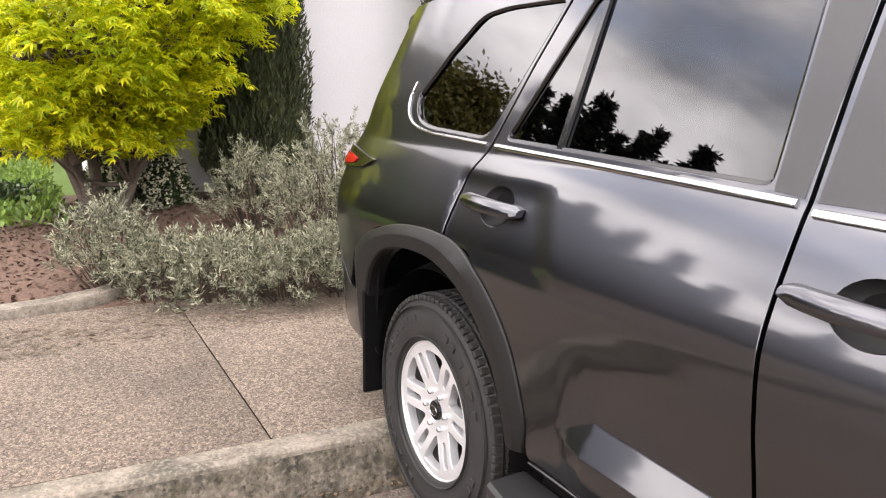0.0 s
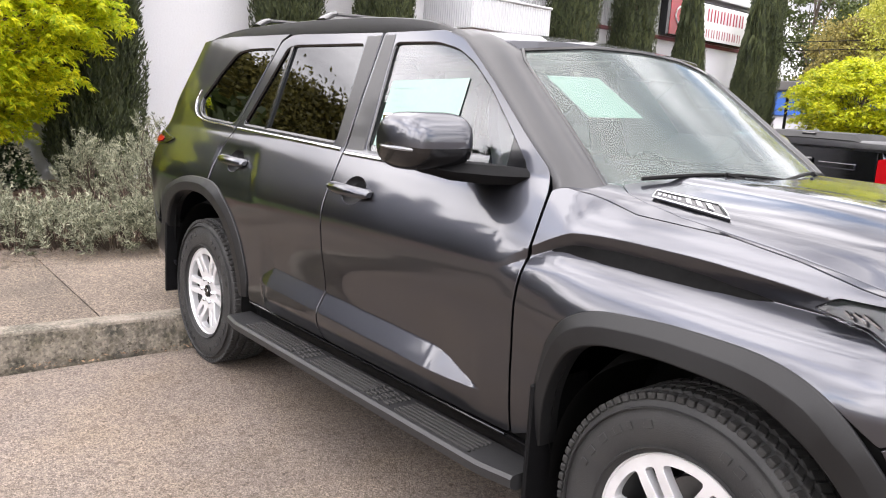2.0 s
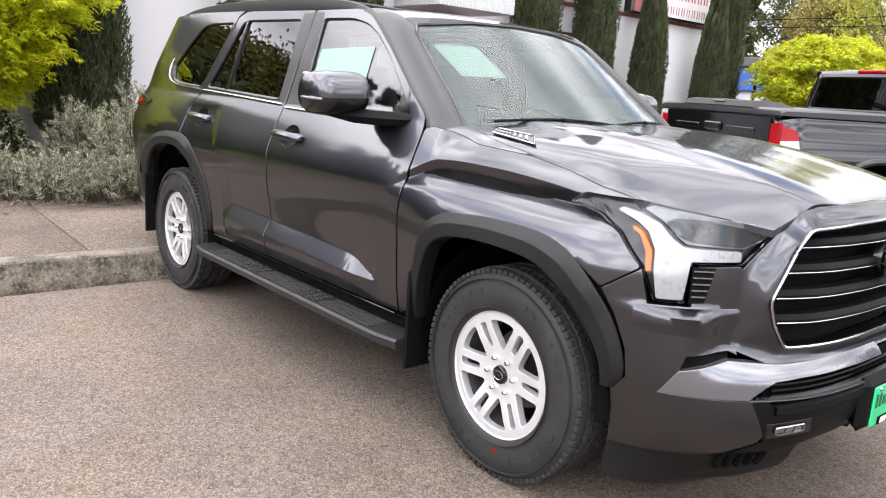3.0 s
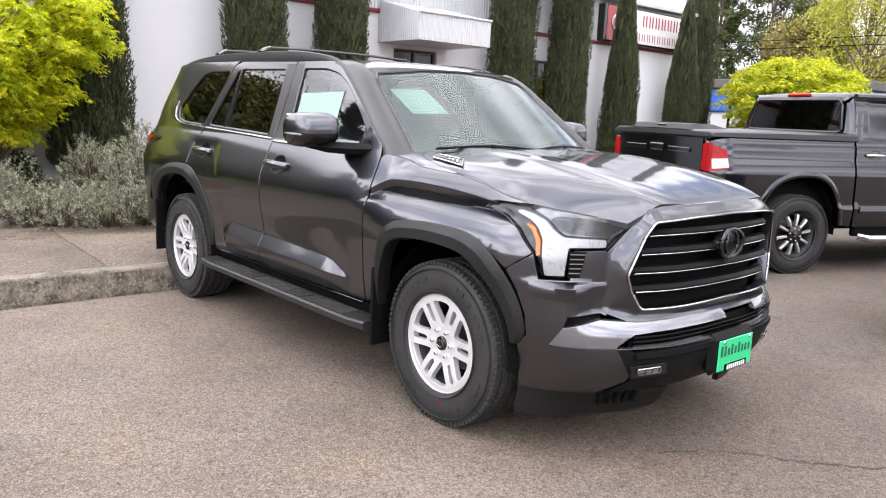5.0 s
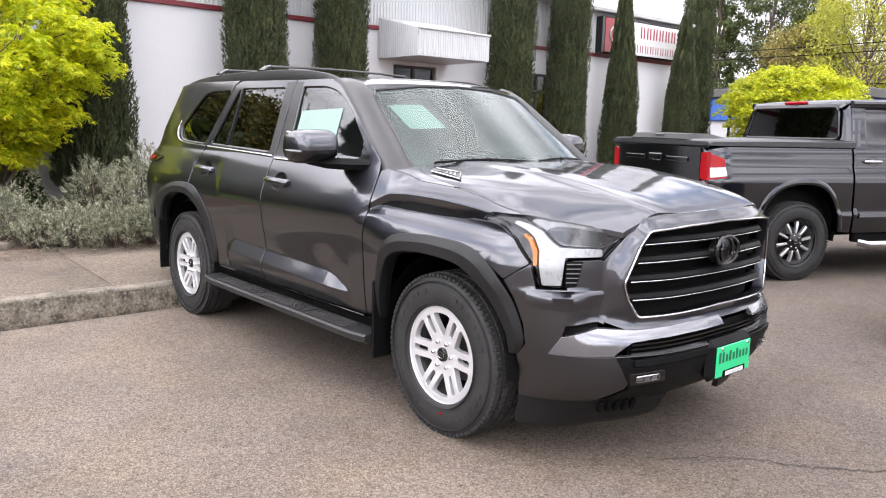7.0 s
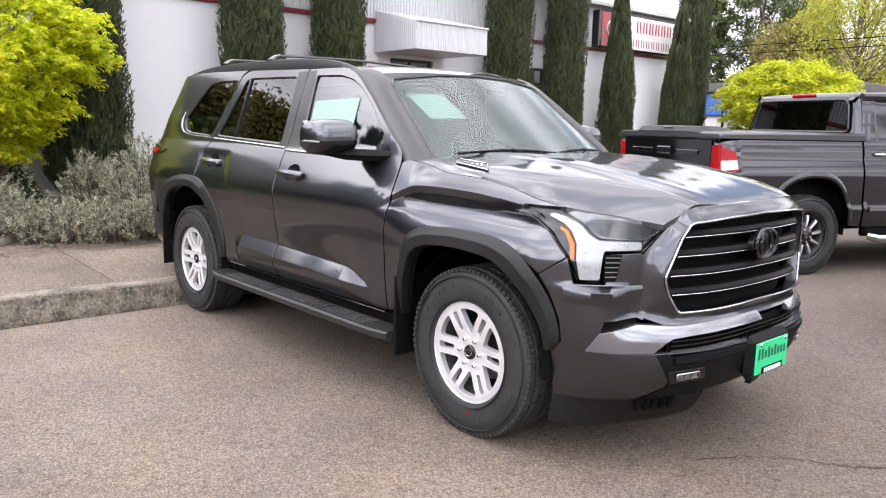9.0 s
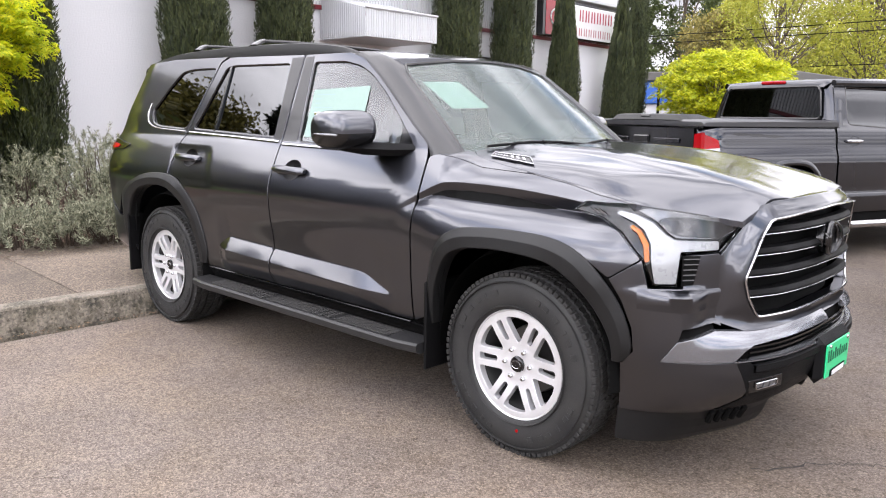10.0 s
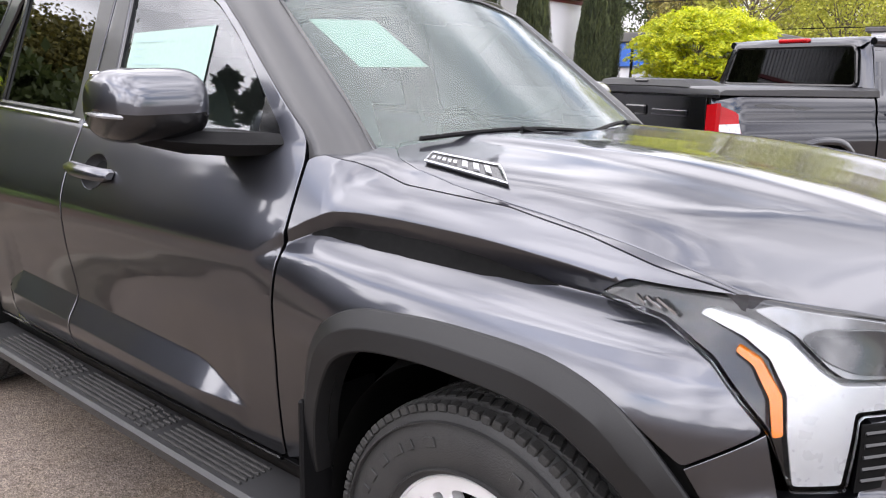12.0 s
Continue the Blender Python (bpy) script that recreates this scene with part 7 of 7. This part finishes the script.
def lavender(at, rx, ry, h, seed, n, label):
    r = np.random.default_rng(seed)
    t = thing("lavender_bush", label, "lavender bush", pose(*at), "lavender bushes in the bed")
    g = Geo()
    m = int(n / 66)
    a, u = r.uniform(0, 2 * math.pi, m), np.sqrt(r.random(m))
    lump = 1 + .16 * np.sin(a * 3 + seed) + .12 * np.sin(a * 5 + 2 * seed)
    top = np.stack([rx * u * np.cos(a) * lump, ry * u * np.sin(a) * lump, h * (1 - .62 * u ** 2.4) * r.uniform(.62, 1.0, m)], 1)
    skirt = r.random(m) < .25
    top[skirt, 2] *= r.uniform(.25, .7, skirt.sum())
    axis = np.stack([top[:, 0] / rx * .75, top[:, 1] / ry * .75, np.full(m, .8)], 1) + r.normal(0, .28, (m, 3))
    axis /= np.linalg.norm(axis, axis=1)[:, None]
    for k in range(0, m, 3):
        limb(g, top[k] * np.array((.3, .3, 0)) + np.array((0, 0, -.03)), top[k], .007, .003, r, .15, 4)
    g.put("stem_tangle", TWIG, t)
    k = np.repeat(np.arange(m), 42)
    w = r.random(len(k)) ** .8
    sprig = r.uniform(.07, .20, m)[k]
    base = top[k] + axis[k] * (w * sprig)[:, None] + r.normal(0, .006, (len(k), 3))
    out = r.normal(size=(len(k), 3))
    d = axis[k] * .9 + out * .55
    v, f = blades(base, d, r.uniform(.028, .065, len(k)) * (1.1 - .4 * w), r.uniform(.0045, .010, len(k)), r)
    fast_mesh("leaves", v, f, LAVENDER, t)
    return t


L1 = "silvery grey-green lavender bush in the mulch bed"
for i, (x, y, rx, ry, h, n) in enumerate(((-2.95, -1.66, .27, .26, .50, 10000), (-2.62, -1.42, .30, .27, .36, 10000), (-2.42, -1.10, .30, .30, .38, 11000), (-2.28, -.74, .30, .32, .38, 11000), (-2.24, -.36, .32, .32, .46, 12000), (-2.25, .05, .36, .34, .54, 11000), (-2.35, .5, .42, .42, .6, 8000),
                                          (-4.35, -.34, .42, .34, .74, 13000), (-3.25, -.12, .42, .36, .98, 16000), (-3.75, .35, .46, .44, .95, 10000), (-2.85, .10, .34, .34, .72, 10000), (-3.0, .85, .45, .45, .8, 7000))):
    lavender((x, y, .20 if x > -2.7 else .24), rx, ry, h, 70 + i, n, L1 if h < .65 else "tall silvery lavender bush behind the front row")


def laurel(at, rx, ry, h, seed, n, spikes):
    r = np.random.default_rng(seed)
    t = thing("laurel_shrub", "dark laurel shrub with cream blossom spikes", "shrub", pose(*at))
    g = Geo()
    for k in range(14):
        a = r.uniform(0, 6.28)
        limb(g, (0, 0, -.05), (rx * .7 * math.cos(a), ry * .7 * math.sin(a), h * .7), .016, .005, r, .15, 4)
    g.put("stem_tangle", BARK, t)
    d = r.normal(size=(n, 3))
    d /= np.linalg.norm(d, axis=1)[:, None]
    d[:, 2] = np.abs(d[:, 2])
    p = d * np.array((rx, ry, h)) * r.uniform(.55, 1.0, (n, 1))
    v, f = blades(p, d + r.normal(0, .6, (n, 3)), r.uniform(.06, .11, n), r.uniform(.025, .04, n), r)
    fast_mesh("leaves", v, f, LAUREL, t)
    if spikes:
        d = r.normal(size=(spikes, 3))
        d /= np.linalg.norm(d, axis=1)[:, None]
        d[:, 2] = np.abs(d[:, 2])
        p = d * np.array((rx, ry, h)) * .98
        vs, fs = [], []
        for q in range(9):
            o = r.normal(0, .010, (spikes, 3)) + np.array((0, 0, .011 * q))
            v, f = blades(p + o, r.normal(0, 1, (spikes, 3)), np.full(spikes, .036), np.full(spikes, .030), r)
            fs.append(f + len(vs) * len(v))
            vs.append(v)
        fast_mesh("blossom", np.concatenate(vs), np.concatenate(fs), BLOSSOM, t)


laurel((-6.3, -1.02, .2), .42, .55, .80, 91, 5600, 620)
laurel((-6.5, -2.6, .2), .5, .9, .35, 92, 2600, 0)
r = np.random.default_rng(93)
n = 16000
p = np.stack([r.uniform(-10.5, -5.2, n), r.uniform(-6.5, -1.75, n), np.zeros(n)], 1)
p[:, 2] = .27 + .22 * r.random(n) * (.6 + .4 * np.sin(p[:, 1] * 3))
v, f = blades(p, r.normal(0, 1, (n, 3)) + np.array((0, 0, 1.2)), r.uniform(.05, .1, n), r.uniform(.03, .06, n), r)
tagged(fast_mesh("ground_cover", v, f, GROUNDCOVER), "bright green low ground cover under the maple", "ground cover", kind="stuff")


# ---- far trees, seen over the truck and mirrored in the glass ----
def broad_tree(at, height, spread_, seed, mat, clumps, per, leaf, label, trunk=.18, lo=.25, gap=1.0, name="broadleaf_tree"):
    r = np.random.default_rng(seed)
    t = thing(name, label, "tree", pose(*at))
    g = Geo()
    main = limb(g, (0, 0, -.3), (r.normal(0, .3), r.normal(0, .3), height * .85), trunk, trunk * .15, r, .05, 9)
    C = []
    for k in range(clumps):
        zf = r.random()
        a = r.uniform(0, 6.28)
        rad = spread_ * math.sin(math.pi * (.12 + .80 * zf)) ** .7 * math.sqrt(r.random()) * gap
        c = np.array((rad * math.cos(a), rad * math.sin(a), height * (lo + (1 - lo) * zf)))
        C.append(c)
        if k % 3 == 0:
            b = main[min(8, max(2, int(8 * (c[2] / height) * .8)))]
            limb(g, b, c, trunk * .22, .01, r, .1, 4)
    g.put("trunk", BARK, t, smooth=60)
    C = np.array(C)
    ci = np.repeat(np.arange(clumps), per)
    n = len(ci)
    d = r.normal(size=(n, 3))
    p = C[ci] + d * np.array((1, 1, .7)) * spread_ * .14 * r.uniform(.5, 1.3, (clumps, 1))[ci]
    v, f = blades(p, r.normal(size=(n, 3)), r.uniform(.7, 1.3, n) * leaf, r.uniform(.4, .8, n) * leaf, r)
    fast_mesh("crown", v, f, mat, t)
    return t


def fir(at, height, spread_, seed, label):
    r = np.random.default_rng(seed)
    t = thing("fir_tree", label, "conifer", pose(*at), "dark conifers")
    g = Geo()
    g.tube([(0, 0, -.3), (0, 0, height * .5), (0, 0, height)], [.28, .16, .02], 8)
    V, Fa = [], []
    k0 = 0
    for k in range(46):
        zf = .15 + .84 * k / 46
        z = height * zf
        for b in range(6):
            a = r.uniform(0, 6.28)
            L = spread_ * (1 - zf) ** .8 * r.uniform(.6, 1.1) + .15
            tip = (L * math.cos(a), L * math.sin(a), z - .22 * L + .1)
            g.tube([(0, 0, z), tip], [.03, .008], 4)
            m = int(26 + 30 * L)
            u = r.random(m) ** .7
            p = np.stack([u * tip[0], u * tip[1], z + (tip[2] - z) * u - .05 * r.random(m)], 1) + r.normal(0, .07 + .06 * L * .5, (m, 3)) * np.array((1, 1, .4))
            v, f = blades(p, np.stack([np.full(m, math.cos(a)), np.full(m, math.sin(a)), np.full(m, -.35)], 1) + r.normal(0, .5, (m, 3)), r.uniform(.2, .42, m), r.uniform(.06, .14, m), r)
            V.append(v)
            Fa.append(f + k0)
            k0 += len(v)
    g.put("trunk", BARK, t)
    fast_mesh("needles", np.concatenate(V), np.concatenate(Fa), CONIFER, t)


# ---- far side: trees and low buildings beyond the lot ----
def at_bearing(deg, dist):
    """A ground place seen from the lot at that bearing from +y and distance."""
    return (5.6 + dist * math.sin(radians(deg)), -3.2 + dist * math.cos(radians(deg)), 0)


for i, (b, d, h, s_) in enumerate(((-30.2, 58, 14, 1.5), (-26.6, 60, 16, 2.6), (-24.4, 66, 13, 2.2))):
    broad_tree(at_bearing(b, d), h, s_, 200 + i, BROAD, 150, 95, .24, "tall dark green tree beyond the shops", .25, .12, 1.05)
for i, (b, d, h, s_) in enumerate(((-25.4, 47, 7.2, 2.0), (-20.6, 44, 11.5, 3.4), (-23.4, 50, 9.0, 1.5), (-15.5, 46, 10.6, 3.8), (-10.5, 52, 9.0, 4.2), (-6, 48, 9.0, 4.4), (-1, 50, 8.5, 4.2), (5, 48, 8, 4), (-17.8, 62, 11, 4), (-12.5, 60, 9.5, 4), (-22.5, 66, 8, 3.2))):
    broad_tree(at_bearing(b, d), h, s_, 210 + i, SPRING if i not in (0, 4, 8, 10) else OLIVE, 220, 95, .15, "airy spring-green tree in thin new leaf" if i not in (0, 4, 8, 10) else "olive-gold tree just coming into leaf", .2, .10, 1.05)
# far wood that closes the horizon
def far_wood(name, x0, x1, y0, y1, h, seed, mat, label, n=9000):
    r = np.random.default_rng(seed)
    u = r.random(n)
    x, y = x0 + (x1 - x0) * u + r.normal(0, 1.5, n), y0 + (y1 - y0) * u + r.normal(0, 1.5, n)
    top = h * (.72 + .28 * np.sin(u * 37 + seed) * np.sin(u * 91))
    z = top * r.random(n) ** .7
    v, f = blades(np.stack([x, y, z], 1), r.normal(size=(n, 3)), r.uniform(.7, 1.5, n), r.uniform(.5, 1.0, n), r)
    tagged(fast_mesh(name, v, f, mat), label, "wood", kind="stuff")


far_wood("far_wood", -45, 75, 75, 60, 7, 301, SPRING, "hazy spring-green wood on the horizon", 12000)
far_wood("far_wood", -20, 40, 72, 74, 10, 304, HAZE, "pale olive wood behind the spring trees", 15000)
far_wood("far_wood", -45, 75, 82, 68, 5, 302, BROAD, "darker trees on the horizon", 9000)

# low shop with a blue band
shop = thing("shop_building", "low white building with a bright blue band", "building", pose(-9.5, 23.5, 0))
BLUE = material("blue band paint", (.03, .14, .52), .5, stain=.2)
Geo().box((0, 4, 1.0), (9, 8, 2.0), .03).put("wall", STUCCO, shop)
Geo().box((0, 4, 2.42), (9.3, 8.3, .84), .03).put("blue_band", BLUE, shop)
Geo().box((0, 4, 3.0), (9.6, 8.6, .32), .03).put("roof", material("dark flat roof", (.12, .115, .11), .8, stain=.3), shop)
for k in range(6):
    Geo().tube([(-4 + k * 1.5, -.35, 0), (-4 + k * 1.5, -.35, 2.84)], .05, 6).put("post", DARK, shop)

# pale building with a dark roof line, and a post sign before it
hall = thing("pale_building", "pale building with a dark sloping roof edge", "building", pose(4.2, 31.5, 0, 0, 0, 4))
Geo().box((0, 4, 1.75), (15, 8, 3.5), .03).put("wall", STUCCO, hall)
Geo().box((0, 4, 3.58), (15.4, 8.4, .18), .03).put("roof", material("dark roof edge", (.06, .055, .055), .7, stain=.3), hall)
for k in range(4):
    Geo().box((-5.4 + k * .42, -.03, 2.85), (.26, .04, .28), .02).put("letter_bar", LAMPGREY, hall)
post = thing("post_sign", "dark post sign with a white panel", "sign", pose(-.75, 25.0, 0))
Geo().box((0, 0, 1.85), (.42, .25, 3.7), .03).put("post", material("dark red-black post", (.06, .02, .02), .5, stain=.3), post)
Geo().box((.48, 0, 3.1), (.5, .2, 1.0), .03).put("panel", WHITE, post)

# black car at the edge of the lot
bc = thing("black_car", "black utility car parked beyond the SUV", "car", pose(3.79, 2.72, 0))
rings = []
for x, z0, z1, w in ((.0, .55, .95, .10), (.03, .42, 1.05, .03), (.25, .36, 1.12, 0), (1.0, .36, 1.16, 0), (2.2, .36, 1.16, 0), (3.6, .36, 1.14, 0), (4.4, .38, 1.05, .02), (4.6, .5, .9, .12)):
    rings.append([(x, .06 + w, z0), (x, w, z0 + .06), (x, w, z1 - .12), (x, .05 + w, z1), (x, 1.80 - w, z1), (x, 1.85 - w, z1 - .12), (x, 1.85 - w, z0 + .06), (x, 1.79 - w, z0)])
Geo().loft(rings).put("body", GLOSSBLACK, bc, smooth=50)
rings = []
for x, z1 in ((1.15, 1.16), (1.75, 1.70), (3.8, 1.72), (4.3, 1.14)):
    rings.append([(x, .08, 1.10), (x, .16, z1 - .02), (x, .28, z1), (x, 1.57, z1), (x, 1.69, z1 - .02), (x, 1.77, 1.10)])
Geo().loft(rings).put("cabin", GLASSB, bc, smooth=40)
Geo().box((2.7, .925, 1.73), (2.1, 1.36, .05), .02).put("roof", GLOSSBLACK, bc)
Geo().box((.02, .30, .88), (.06, .32, .12), .03).put("lamp", LAMPWHITE, bc)
Geo().box((1.35, -.09, 1.18), (.12, .16, .16), .04).put("door_mirror", GLOSSBLACK, bc)
for x in (.50, 3.60):
    Geo().lathe([(.40, -.012), (.40, .25), (.1, .26)], 30, pose(x, 0, .40)).put("wheel_arch", DARK, bc)
    build_wheel("wheel", bc, pose(x, .10, .36), .365, .235, .115, 7, material("bronze alloy", (.22, .16, .11), .35, .8))

# trees beyond the lawn, past the end of the wall
for i, (x, y, h, s_) in enumerate(((-17.5, -2.6, 6.2, 2.6), (-20, -5.2, 7.0, 3.0), (-16.5, -6.8, 5.4, 2.4))):
    broad_tree((x, y, 0), h, s_, 260 + i, BROAD, 170, 60, .30, "leafy green tree beyond the lawn", .2, .10)

# power lines
for k, (z, dz) in enumerate(((5.5, .25), (5.9, .2), (4.0, .2))):
    pts = [(-40 + 80 * t, 36 + k * .4, z + .6 * t - dz * 4 * t * (1 - t)) for t in np.linspace(0, 1, 21)]
    tagged(Geo().tube(pts, .022, 5).put("power_line", PLASTIC), "black overhead power line across the sky", "power line")

# trees across the lot, mirrored in the windows
def across(az, dist):
    return (1 - dist * math.cos(radians(az)), -.8 - dist * math.sin(radians(az)), 0)


for i, (az, d, h, s) in enumerate(((3, 30, 7.4, 3.6), (9, 27, 7.6, 3.6), (14.5, 26, 8.4, 3.6), (17.5, 29, 9.0, 3.4), (20.5, 25, 8.6, 3.1), (23, 30, 10.2, 3.4), (25.5, 26, 9.6, 2.9), (28.5, 28, 9.2, 3.0), (32, 30, 9.2, 3.4), (37, 31, 8.6, 3.6), (42, 32, 8.4, 3.6), (47, 31, 7.6, 3.4), (55, 32, 7.5, 3.6), (64, 34, 7, 3.6))):
    broad_tree(across(az, d), h, s, 230 + i, DARKBROAD, 300, 130, .185, "leafy olive-green tree across the lot", .2, .04)
for i, (az, d, h, s) in enumerate(((30.5, 27, 11.5, 1.9), (33, 28, 12.2, 2.0), (35.3, 27, 12.4, 1.9), (37.6, 29, 12.2, 2.0), (40, 28, 12.8, 2.0), (42.2, 29, 11.6, 1.8), (44.3, 28, 13.0, 1.9), (46.5, 30, 11.2, 1.8), (49, 28, 11.8, 1.9), (58, 30, 11, 2.0))):
    fir(across(az, d), h, s, 240 + i, "tall dark fir across the lot")
far_wood("far_wood", -60, 70, -60, -66, 7, 303, DARKBROAD, "dark tree line across the road", 7000)
